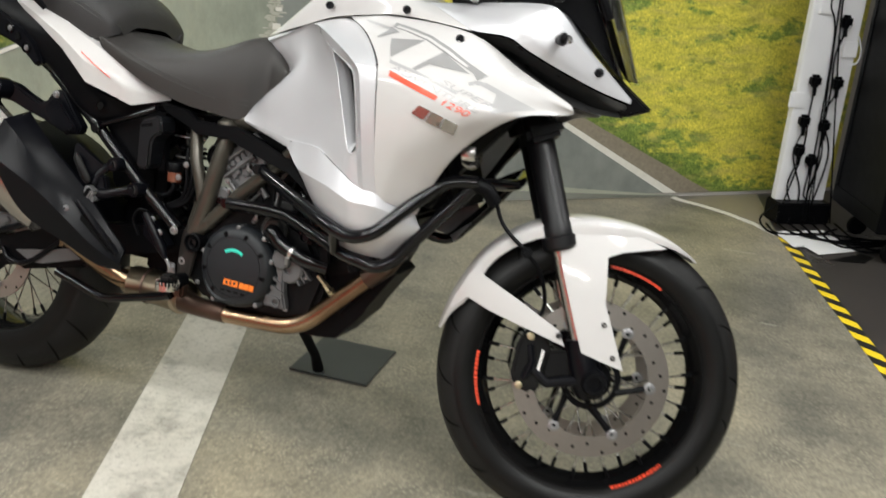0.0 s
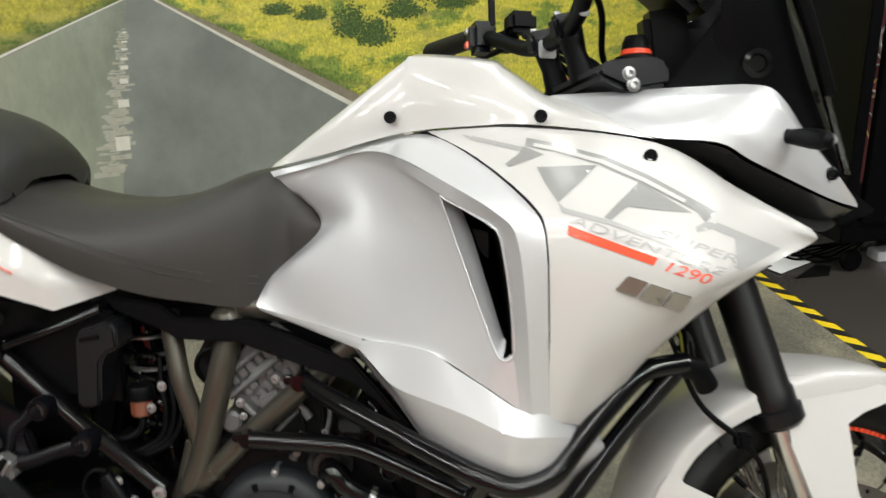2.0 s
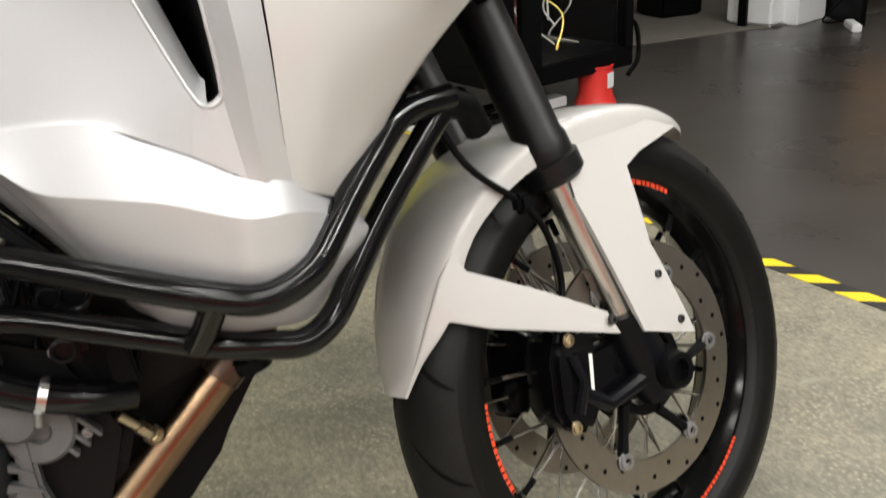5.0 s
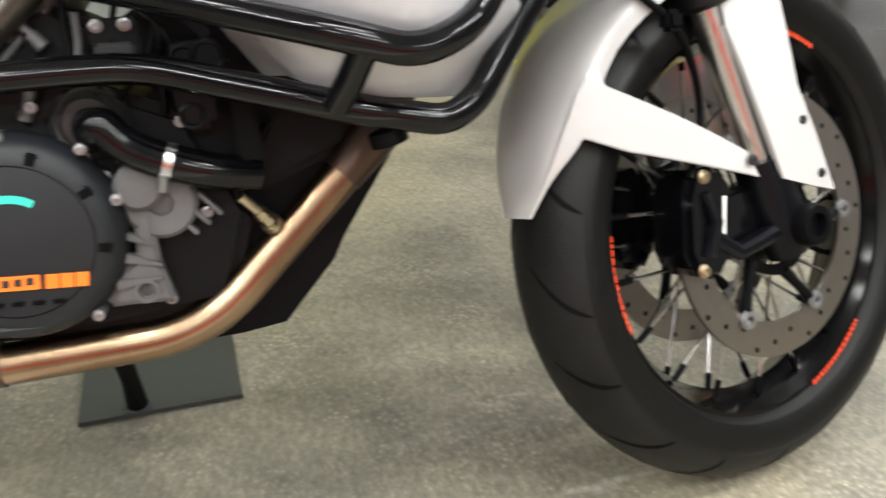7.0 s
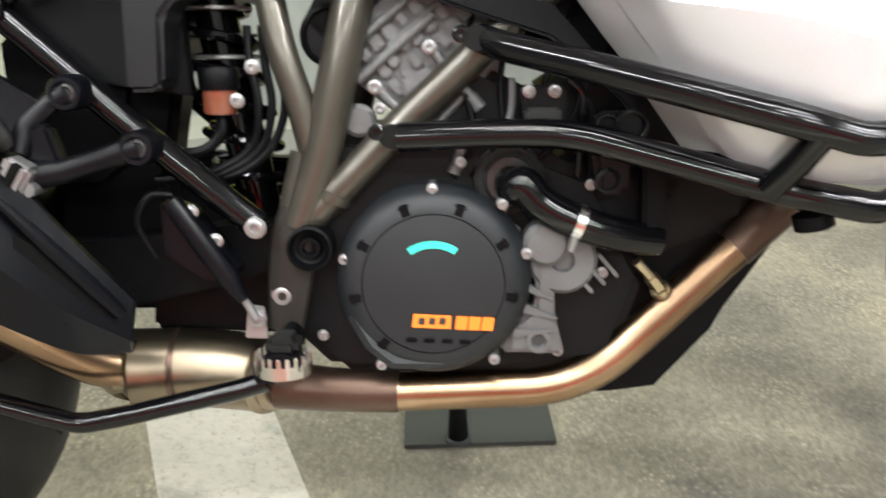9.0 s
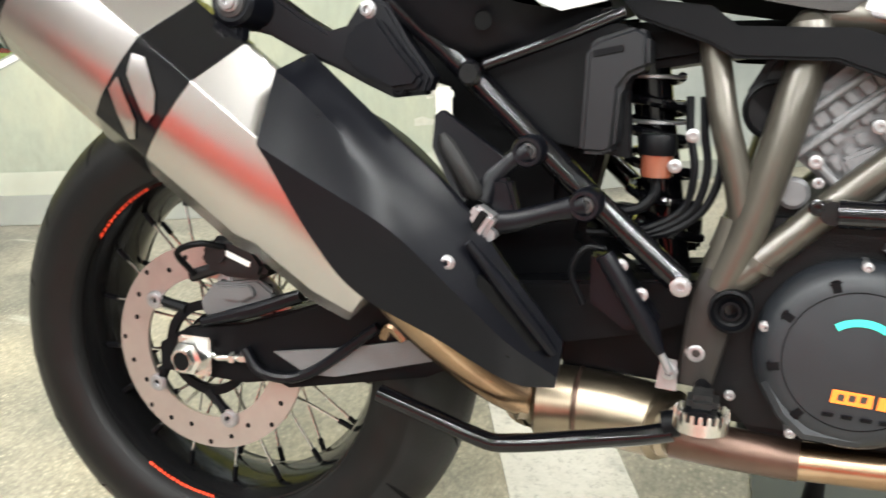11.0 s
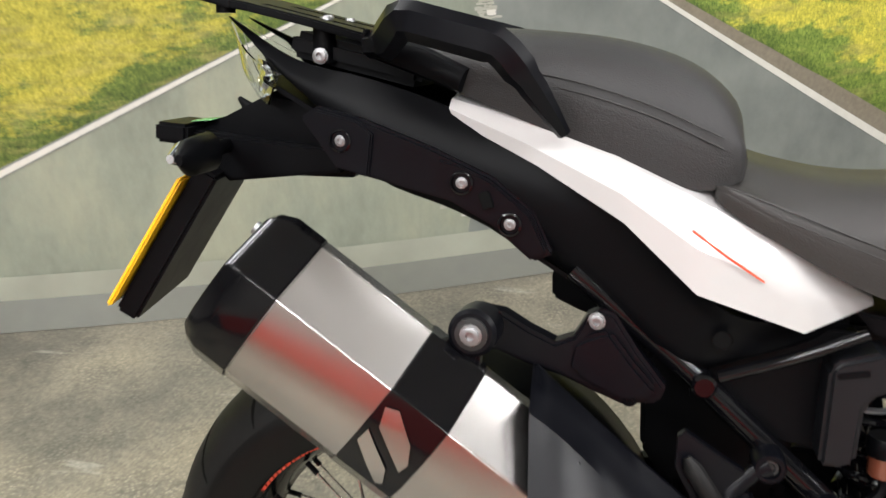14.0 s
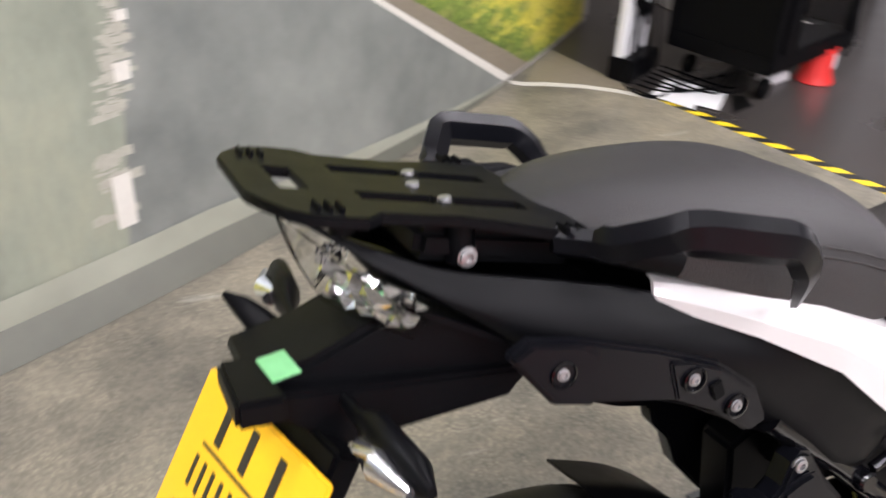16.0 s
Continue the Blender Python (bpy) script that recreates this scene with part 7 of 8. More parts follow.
# swingarm and rear brake
part("swingarm", join(
    slab([(-0.845, -0.108, 0.335), (-0.80, -0.110, 0.362), (-0.72, -0.112, 0.376), (-0.57, -0.105, 0.428), (-0.42, -0.09, 0.455), (-0.25, -0.08, 0.470), (-0.17, -0.075, 0.475), (-0.17, -0.075, 0.435), (-0.25, -0.08, 0.41), (-0.40, -0.095, 0.378), (-0.46, -0.10, 0.352), (-0.62, -0.108, 0.318), (-0.72, -0.112, 0.298), (-0.845, -0.108, 0.300)], 0.045, 0.006),
    ), M_PLASTIC, bike, "black swingarm", 40)
part("swingarm_inlay", slab([(-0.677, -0.1155, 0.346), (-0.591, -0.1125, 0.360), (-0.474, -0.1050, 0.385), (-0.462, -0.1045, 0.361), (-0.597, -0.1125, 0.324), (-0.634, -0.1145, 0.323)], 0.004), M_ENGINE, bike, "dull grey inlay of the swingarm")
part("swingarm_rib", sweep(cat([(-0.716, -0.118, 0.345), (-0.690, -0.119, 0.318), (-0.632, -0.117, 0.324), (-0.542, -0.113, 0.392)], 6), 0.0065, 10), M_PLASTIC2, bike)
part("swingarm_rib", sweep([(-0.776, -0.116, 0.372), (-0.70, -0.116, 0.396), (-0.640, -0.114, 0.420)], [0.006, 0.009, 0.008], 10), M_PLASTIC2, bike)
part("swingarm", slab([(-0.845, 0.108, 0.335), (-0.57, 0.105, 0.42), (-0.17, 0.075, 0.475), (-0.17, 0.075, 0.435), (-0.46, 0.10, 0.352), (-0.845, 0.108, 0.300)], -0.045, 0.006), M_PLASTIC, bike)
part("axle_block", box((-0.785, -0.118, 0.329), (0.046, 0.012, 0.050), 0.003), M_STEEL, bike, "bright axle block")
part("chain_adjuster", join(rod((-0.755, -0.118, 0.329), (-0.705, -0.118, 0.335), 0.004), rod((-0.735, -0.118, 0.331), (-0.728, -0.118, 0.332), 0.008, n=6), rod((-0.722, -0.118, 0.333), (-0.712, -0.118, 0.334), 0.007, n=6)), M_STEEL, bike)
rc = part("rear_caliper", join(prism([(-0.777, 0.462), (-0.764, 0.480), (-0.736, 0.484), (-0.703, 0.477), (-0.684, 0.452), (-0.690, 0.432), (-0.743, 0.432), (-0.775, 0.442)], -0.120, -0.06, 0.008), rod((-0.750, -0.11, 0.463), (-0.750, -0.124, 0.463), 0.013, n=16), rod((-0.800, -0.10, 0.425), (-0.745, -0.10, 0.446), 0.008, n=12)), M_FORK, bike, "black rear brake caliper")
part("caliper_bracket", join(prism([(-0.786, 0.396), (-0.766, 0.421), (-0.740, 0.424), (-0.705, 0.431), (-0.682, 0.416), (-0.684, 0.393), (-0.726, 0.382), (-0.781, 0.377)], -0.106, -0.094, 0.003), prism([(-0.760, 0.416), (-0.712, 0.424), (-0.704, 0.412), (-0.722, 0.402), (-0.752, 0.402)], -0.112, -0.104, 0.002)), M_ENGINE, rc, "cast aluminium caliper bracket")
part("lettering", prism([(-0.738, 0.467), (-0.704, 0.455), (-0.706, 0.449), (-0.740, 0.461)], -0.1218, -0.1195), M_CHALK, rc)
part("rear_brake_hose", join(hose([(-0.79, -0.11, 0.43), (-0.80, -0.13, 0.46), (-0.765, -0.135, 0.475), (-0.74, -0.12, 0.47)], 0.004)), M_PLASTIC, bike)
part("swingarm_clamp", hose([(-0.53, -0.125, 0.385), (-0.52, -0.13, 0.40), (-0.505, -0.125, 0.385)], 0.006), M_HEAT, bike)
part("chain_guard", slab([(-0.60, 0.07, 0.47), (-0.30, 0.07, 0.53), (-0.20, 0.07, 0.52), (-0.20, 0.07, 0.48), (-0.55, 0.07, 0.43)], 0.03, 0.004), M_PLASTIC, bike)
part("hugger", loft([[(REAR.x + 0.345 * math.cos(radians(a)), y, REAR.z + 0.345 * math.sin(radians(a)) - abs(y) * 0.2) for y in (-0.085, -0.04, 0, 0.04, 0.085)] for a in (15, 30, 45, 60, 75)], 2, 3, 0.004, True, inward=(0, 0, 1)), M_PLASTIC, bike, "black inner rear mudguard")

# shock, reservoir, boxes, hoses
shock = part("shock", rod((-0.265, -0.02, 0.70), (-0.225, -0.01, 0.46), 0.022, n=18), M_GLOSS, bike, "black rear shock absorber")
helix = [Vector((-0.265 + 0.038 * (t / 60), -0.02, 0.685 - 0.20 * (t / 60))) + Vector((0.036 * math.cos(t * 0.6), 0.036 * math.sin(t * 0.6), 0)) for t in range(61)]
part("spring", sweep(helix, 0.0055, 8), M_GLOSS, shock)
for x, z in ((-0.262, 0.682), (-0.257, 0.655), (-0.251, 0.634)):
    part("collar", lathe([(0.030, 0.0), (0.038, 0.001), (0.038, 0.004), (0.030, 0.005)], (x, -0.02, z), 24, "z"), M_BOLT, shock)
cup = part("brake_fluid_cup", lathe([(0.0001, 0.583), (0.015, 0.583), (0.0165, 0.586), (0.0165, 0.606), (0.017, 0.608)], (-0.243, -0.095, 0), 20, "z"), M_AMBER, bike, "amber brake fluid cup with a black lid")
part("lid", lathe([(0.0185, 0.606), (0.0195, 0.609), (0.0195, 0.623), (0.0175, 0.627), (0.0001, 0.627)], (-0.243, -0.095, 0), 20, "z"), M_PLASTIC, cup)
part("side_box", prism([(-0.316, 0.606), (-0.314, 0.710), (-0.305, 0.719), (-0.266, 0.732), (-0.254, 0.724), (-0.252, 0.692), (-0.269, 0.684), (-0.278, 0.672), (-0.281, 0.613), (-0.289, 0.606)], -0.142, -0.085, 0.008, 3), M_BOX, bike, "dark moulded plastic box below the seat")
part("box_recess", box((-0.292, -0.142, 0.707), (0.030, 0.003, 0.007), 0.001, (0, -12, 0)), M_PLASTIC, bike)
part("inner_panel", slab([(-0.44, -0.105, 0.695), (-0.33, -0.10, 0.74), (-0.28, -0.09, 0.735), (-0.27, -0.095, 0.60), (-0.36, -0.105, 0.615), (-0.40, -0.11, 0.65)], 0.02, 0.004), M_PLASTIC, bike)
part("inner_block", prism([(-0.46, 0.70), (-0.30, 0.74), (-0.10, 0.745), (-0.12, 0.715), (-0.27, 0.690), (-0.33, 0.60), (-0.45, 0.63)], -0.05, 0.09, 0.01), M_PLASTIC, bike)
for k, d in enumerate((0.0, 0.014, 0.028)):
    part("hose", hose([(-0.215 + d, -0.088, 0.665), (-0.212 + d, -0.095, 0.63), (-0.205 + d * 0.9, -0.10, 0.59), (-0.215 + d * 0.7, -0.10, 0.55), (-0.26 + d, -0.10, 0.525), (-0.31 + d, -0.095, 0.52)], 0.0042), M_PLASTIC, bike)
part("cup_hose", hose([(-0.243, -0.095, 0.585), (-0.243, -0.098, 0.565), (-0.262, -0.10, 0.548), (-0.30, -0.095, 0.545)], 0.0055), M_PLASTIC, bike)
for x, y, z in ((-0.209, -0.100, 0.627), (-0.224, -0.105, 0.596)):
    part("screw", bolt(x, y, z, 0.0058, 0.005), M_BOLT, bike)
mc = part("brake_cylinder", join(slab([(-0.300, -0.125, 0.505), (-0.270, -0.128, 0.495), (-0.228, -0.128, 0.438), (-0.232, -0.128, 0.425), (-0.262, -0.126, 0.425), (-0.300, -0.125, 0.450)], 0.035, 0.005), sweep([(-0.285, -0.135, 0.505), (-0.235, -0.135, 0.43), (-0.222, -0.135, 0.408)], [0.010, 0.011, 0.005], 12)), M_PLASTIC2, bike, "black rear brake cylinder guard", 40)
for x, z in ((-0.268, 0.494), (-0.246, 0.466)):
    part("screw", bolt(x, -0.130, z, 0.0058, 0.005), M_BOLT, mc)
part("brake_rod", join(rod((-0.226, -0.132, 0.415), (-0.212, -0.130, 0.388), 0.004), prism([(-0.222, 0.400), (-0.206, 0.398), (-0.204, 0.365), (-0.226, 0.366)], -0.122, -0.118, 0.001), bolt(-0.213, -0.122, 0.386, 0.0075, 0.006)), M_BOLT, mc, "bright brake link")
part("brake_cable", hose([(-0.285, -0.13, 0.51), (-0.305, -0.135, 0.51), (-0.318, -0.135, 0.485), (-0.305, -0.13, 0.45)], 0.0035), M_PLASTIC, bike)
fp = part("footrest", join(sweep([(-0.178, -0.115, 0.366), (-0.176, -0.15, 0.366), (-0.176, -0.205, 0.366)], [0.016, 0.019, 0.019], 14, flat=0.6)), M_PLASTIC, bike, "rider footrest with a toothed steel edge")
ring = part("tooth_ring", lathe([(0.026, 0.354), (0.026, 0.366), (0.022, 0.366), (0.022, 0.354)], (-0.176, -0.185, 0), 28, "z", True), M_STEEL, fp, "toothed steel edge")
for k in range(20):
    an = radians(18 * k)
    part("tooth", box((-0.176 + 0.024 * math.cos(an), -0.185 + 0.024 * math.sin(an), 0.369), (0.004, 0.004, 0.010), 0.0008, (0, 0, math.degrees(an))), M_STEEL, ring)
part("rubber", box((-0.176, -0.180, 0.380), (0.030, 0.036, 0.018), 0.006), M_RUBBER, fp)
part("footrest_hinge", box((-0.176, -0.135, 0.345), (0.028, 0.03, 0.034), 0.006), M_BURNT, fp)
part("brake_pedal", tube([(-0.204, -0.132, 0.325), (-0.234, -0.132, 0.316), (-0.351, -0.132, 0.289), (-0.395, -0.132, 0.281), (-0.426, -0.132, 0.289), (-0.532, -0.132, 0.320)], 0.0105, 0.012, 14), M_GLOSS, bike, "gloss black tube below the footrest")
part("pedal_joint", rod((-0.200, -0.128, 0.334), (-0.215, -0.129, 0.330), 0.014, n=14), M_PLASTIC, bike)

# crash bars
cb = part("crash_bar", tube([(0.006, -0.128, 0.650), (0.024, -0.145, 0.643), (0.117, -0.205, 0.619), (0.246, -0.275, 0.583), (0.300, -0.280, 0.566), (0.345, -0.272, 0.582), (0.395, -0.235, 0.640), (0.455, -0.200, 0.698), (0.512, -0.180, 0.702)], 0.0135, 0.045, 16), M_GLOSS, bike, "gloss black tubular crash bar", 50)
part("lower_bar", tube([(-0.070, -0.130, 0.562), (0.004, -0.140, 0.565), (0.085, -0.152, 0.566), (0.170, -0.185, 0.544), (0.261, -0.225, 0.521), (0.335, -0.222, 0.505), (0.365, -0.212, 0.520), (0.425, -0.190, 0.600), (0.505, -0.175, 0.695)], 0.0135, 0.035, 16), M_GLOSS, cb, "", 50)
part("brace", sweep([(0.262, -0.276, 0.575), (0.252, -0.250, 0.548), (0.242, -0.224, 0.526)], 0.012, 12), M_GLOSS, cb)
part("bar_end", sweep([(0.500, -0.180, 0.700), (0.53, -0.17, 0.690), (0.545, -0.16, 0.665)], 0.015, 12), M_PLASTIC, cb)
part("cross_tube", tube([(0.515, -0.175, 0.700), (0.545, 0, 0.690), (0.515, 0.175, 0.700)], 0.012, 0.05, 12), M_GLOSS, cb)
part("far_bar", tube([(-0.004, 0.128, 0.655), (0.117, 0.205, 0.619), (0.30, 0.28, 0.566), (0.395, 0.235, 0.640), (0.512, 0.18, 0.702)], 0.0135, 0.045, 12), M_GLOSS, cb)
part("far_bar", tube([(-0.08, 0.13, 0.566), (0.085, 0.152, 0.566), (0.335, 0.222, 0.505), (0.425, 0.19, 0.600), (0.505, 0.175, 0.695)], 0.0135, 0.035, 12), M_GLOSS, cb)
for x, y, z in ((0.004, -0.135, 0.650), (-0.074, -0.128, 0.563)):
    part("clamp", join(rod((x - 0.002, y + 0.02, z), (x - 0.002, y - 0.010, z), 0.0115, n=14), bolt(x - 0.016, y - 0.004, z + 0.004, 0.0065, 0.007)), M_GLOSS, cb)
part("foot_stub", rod((0.285, -0.205, 0.500), (0.288, -0.205, 0.488), 0.017, n=14), M_PLASTIC, cb)

# side stand on the far side, down on its rubber plate
st = part("side_stand", sweep([(-0.03, 0.09, 0.33), (-0.02, 0.16, 0.24), (-0.020, 0.276, 0.122), (-0.020, 0.306, 0.072)], [0.018, 0.014, 0.013, 0.016], 12), M_PLASTIC, bike, "black side stand leg")

part("inner_mudguard", prism([(-0.46, 0.40), (-0.44, 0.60), (-0.40, 0.69), (-0.32, 0.71), (-0.31, 0.60), (-0.33, 0.50), (-0.24, 0.44), (-0.20, 0.42), (-0.20, 0.36), (-0.46, 0.36)], 0.0, 0.06, 0.01), M_PLASTIC, bike, "black inner mudguard behind the swingarm")
part("tail_underbody", prism([(-0.68, 0.85), (-0.668, 0.81), (-0.62, 0.795), (-0.57, 0.797), (-0.55, 0.81), (-0.62, 0.85)], -0.05, 0.05, 0.006), M_PLASTIC, bike, "black lower body of the tail")

part("far_side_cover", prism([(-0.609, 0.759), (-0.619, 0.723), (-0.618, 0.694), (-0.580, 0.677), (-0.532, 0.664), (-0.525, 0.635), (-0.499, 0.604), (-0.485, 0.561), (-0.435, 0.499), (-0.366, 0.497), (-0.379, 0.638), (-0.473, 0.712)], 0.105, 0.135, 0.004), M_PLASTIC, bike, "black cover on the far side below the tail")
part("mudguard_front", prism([(-0.493, 0.545), (-0.497, 0.66), (-0.47, 0.675), (-0.40, 0.69), (-0.36, 0.62), (-0.36, 0.53), (-0.40, 0.50), (-0.46, 0.50)], -0.006, 0.05, 0.006), M_PLASTIC, bike, "black front part of the rear mudguard")
part("swingarm_lower_rail", slab([(-0.722, -0.100, 0.345), (-0.715, -0.100, 0.321), (-0.692, -0.100, 0.304), (-0.667, -0.100, 0.295), (-0.487, -0.098, 0.333), (-0.450, -0.096, 0.352), (-0.450, -0.096, 0.395), (-0.49, -0.098, 0.382), (-0.64, -0.100, 0.352)], 0.02, 0.004), M_PLASTIC, bike, "black lower edge of the swingarm")
part("pivot_plate", prism([(-0.345, 0.352), (-0.335, 0.44), (-0.20, 0.46), (-0.17, 0.40), (-0.185, 0.345)], -0.045, 0.04, 0.006), M_PLASTIC, bike, "black plate behind the swingarm pivot")

for a, b, c in (((0.040, 0.392), (0.080, 0.384), 0.010), ((0.036, 0.365), (0.078, 0.372), 0.009), ((0.050, 0.412), (0.074, 0.404), 0.007)):
    part("pump_rib", prism([(a[0], a[1] + c), b, (b[0], b[1] - 0.003), (a[0], a[1] - 0.002)], -0.121, -0.110, 0.001), M_ENGINE, eng)

# fairing graphics: a large block emblem of grey shapes, a red stripe and lettering
decal("emblem_line", [(0.225, 0.988), (0.240, 0.987), (0.303, 0.975), (0.300, 0.970), (0.240, 0.982)], M_LGREY, side)
decal("emblem_shape", [(0.303, 0.976), (0.328, 0.967), (0.286, 0.952), (0.281, 0.955), (0.298, 0.968)], M_GREYP, side)
decal("emblem_band", [(0.307, 0.986), (0.345, 0.979), (0.398, 0.966), (0.446, 0.946), (0.491, 0.922), (0.526, 0.904), (0.511, 0.893), (0.501, 0.905), (0.468, 0.922), (0.437, 0.937), (0.392, 0.956), (0.339, 0.970), (0.305, 0.976)], M_GREYP, side, "grey emblem on the white fairing")
decal("emblem_inlay", [(0.316, 0.980), (0.345, 0.9745), (0.397, 0.9615), (0.444, 0.9415), (0.489, 0.918), (0.486, 0.915), (0.441, 0.938), (0.394, 0.958), (0.342, 0.971), (0.315, 0.976)], M_WHITE, side, "", 4, 0.0008)
decal("emblem_shape", [(0.319, 0.953), (0.390, 0.956), (0.366, 0.936), (0.343, 0.916), (0.328, 0.936)], M_GREYP, side)
decal("emblem_shape", [(0.436, 0.938), (0.495, 0.904), (0.421, 0.912), (0.401, 0.898), (0.393, 0.901), (0.412, 0.918)], M_GREYP, side)
decal("emblem_line", [(0.498, 0.889), (0.510, 0.8935), (0.526, 0.892), (0.613, 0.855), (0.550, 0.839), (0.541, 0.844), (0.586, 0.857), (0.519, 0.886), (0.499, 0.883)], M_LGREY, side)
decal("emblem_line", [(0.343, 0.916), (0.349, 0.911), (0.401, 0.898), (0.486, 0.868), (0.484, 0.864), (0.400, 0.893), (0.346, 0.906)], M_LGREY, side)
decal("red_stripe", [(0.353, 0.893), (0.453, 0.857), (0.448, 0.849), (0.353, 0.882)], M_RED, side, "orange-red stripe")


def side_text(body, x0, z0, x1, z1, height, material, label, squash=1.0):
    """Flat lettering laid along a line on the fairing's face."""
    cu = bpy.data.curves.new("lettering", "FONT")
    cu.body, cu.size, cu.shear = body, 1.0, 0.25
    tmp = new("tmp", cu)
    bpy.context.view_layer.update()
    me = bpy.data.meshes.new_from_object(tmp.evaluated_get(bpy.context.evaluated_depsgraph_get()))
    bpy.data.objects.remove(tmp)
    w = max(v.co.x for v in me.vertices)
    d = Vector((x1 - x0, 0, z1 - z0))
    n = Vector((-d.z, 0, d.x)).normalized()
    bm = bmesh.new()
    bm.from_mesh(me)
    bpy.data.meshes.remove(me)
    for v in bm.verts:
        p = Vector((x0, 0, z0)) + d * (v.co.x / w) + n * (v.co.y / 0.70 * height)
        v.co = side_at(p.x, p.z) + Vector((0, -0.0004, 0))
    return part("lettering", bm, material, side, label, 80)


side_text("ADVENTURE", 0.352, 0.896, 0.530, 0.834, 0.010, M_LGREY, "pale grey lettering")
side_text("SUPER", 0.449, 0.882, 0.545, 0.847, 0.009, M_LGREY, "grey lettering")
side_text("1290", 0.455, 0.845, 0.512, 0.826, 0.012, M_RED, "red numerals")
# raised chrome badge of three slanted blocks
for k in range(3):
    u0, u1 = k / 3 + 0.02, (k + 1) / 3 - 0.02
    a, b = Vector((0.419, 0, 0.838)), Vector((0.496, 0, 0.811))
    c, d = Vector((0.405, 0, 0.822)), Vector((0.486, 0, 0.790))
    q = [a.lerp(b, u0), a.lerp(b, u1), c.lerp(d, u1), c.lerp(d, u0)]
    q = [q[0], q[1], q[1].lerp(q[2], 0.45), q[0].lerp(q[2], 0.62), q[2], q[3]] if k == 1 else q
    bm = slab([tuple(side_at(p.x, p.z)) for p in q], 0.004, 0.0008, 0.02)
    bmesh.ops.translate(bm, vec=(0, -0.003, 0), verts=bm.verts)
    part("badge_block", bm, M_BRUSH, side, "raised chrome badge block")

# ---- things round the bike ----
pad = tagged(new("stand_pad"), "square dark rubber pad under the side stand on the floor", "pad")
pad_m = mat("dark_pad_rubber", (0.030, 0.034, 0.034), 0.5, 0.0, 0.15, 12, 0.1, 300)
part("pad_sheet", floor_sheet([(-0.101, 0.297), (0.129, 0.307), (0.120, 0.53), (-0.110, 0.52)], 0.004, 0.010), pad_m, pad)

part("foot_rest", lathe([(0.020, 0.010), (0.020, 0.013), (0.016, 0.015), (0.0001, 0.015)], (-0.020, 0.314, 0), 20, "z"), pad_m, pad)

board_yaw = math.degrees(math.atan2(0.129, 0.215))
board = tagged(new("socket_board"), "tall white board with black plugs and trailing cables", "socket board")
board.matrix_world = pose(1.228, 2.70, 0, 0, 0, board_yaw)
part("panel", box((0, 0.02, 1.05), (0.25, 0.04, 1.9), 0.004), M_WHITEP, board)
part("foot", box((0, 0.0, 0.052), (0.27, 0.12, 0.10), 0.006), M_PLASTIC, board, "black foot of the board")
rp = random.Random(3)
for x, z in ((0.03, 0.92), (-0.06, 0.66), (0.05, 0.655), (-0.075, 0.48), (0.03, 0.46), (-0.07, 0.345), (0.0, 0.30), (-0.03, 1.15), (0.06, 1.32), (-0.05, 1.50)):
    g = part("plug", join(box((x, -0.025, z), (0.048, 0.045, 0.055), 0.012), rod((x, -0.03, z - 0.025), (x + 0.004, -0.03, z - 0.065), 0.009)), M_PLASTIC, board, "black mains plug")
    part("cable", hose([(x, -0.03, z - 0.05), (x + rp.uniform(-0.03, 0.03), -0.02, z - 0.16), (x + rp.uniform(-0.06, 0.06), -0.012, max(0.1, z - 0.34)), (x + rp.uniform(-0.1, 0.1), -0.07, 0.012)], 0.004, 6), M_PLASTIC, g)
for x, z in ((-0.06, 0.98), (-0.12, 0.57), (0.09, 0.80)):
    part("socket_plate", box((x, -0.005, z), (0.07, 0.012, 0.07), 0.003), M_WHITEP, board)
part("loop_cable", hose([(0.115, -0.01, 0.86), (0.135, -0.02, 0.80), (0.13, -0.02, 0.75), (0.105, -0.01, 0.73)], 0.004, 6), M_WHITEP, board)
fc = tagged(new("floor_cables"), "tangle of black cables on the floor below the board", "cables")
for k in range(7):
    part("cable", hose([(1.10 + 0.05 * k, 2.52 + 0.03 * k, 0.006 + 0.009), (1.16 + 0.06 * k, 2.40 + 0.05 * math.sin(k), 0.012), (1.35 + 0.05 * k, 2.42 + 0.06 * math.cos(k * 2), 0.02), (1.62 + 0.04 * k, 2.5 + 0.03 * k, 0.02)], 0.005, 6), M_PLASTIC, fc)
part("cable", hose([(1.13, 2.58, 0.10), (1.07, 2.52, 0.03), (1.14, 2.40, 0.008), (1.30, 2.47, 0.008), (1.40, 2.56, 0.03)], 0.005, 6), M_PLASTIC, fc)
paper = tagged(new("paper_sheet"), "white card sheets lying on the dark floor", "paper")
part("sheet", floor_sheet([(1.165, 2.44), (1.32, 2.20), (1.475, 2.34), (1.345, 2.585)], 0.006, 0.008), M_WHITEP, paper)
part("sheet", floor_sheet([(1.14, 2.42), (1.22, 2.24), (1.26, 2.27), (1.20, 2.48)], 0.0095, 0.0105), M_WHITEP, paper)
part("sheet", floor_sheet([(1.36, 2.16), (1.50, 2.20), (1.54, 2.30), (1.49, 2.32)], 0.002, 0.004), M_WALL, paper)

# equipment cabinet with a glass door
M_MAROON = mat("dark_red_cabinet_back", (0.09, 0.022, 0.022), 0.5, 0.0, 0.1, 10)
M_CABLEW = mat("white_cable", (0.36, 0.355, 0.33), 0.5)
M_CABLEY = mat("yellow_cable", (0.60, 0.45, 0.10), 0.5)
rackcab = tagged(new("equipment_cabinet"), "black equipment cabinet with a glass front full of cables", "cabinet")
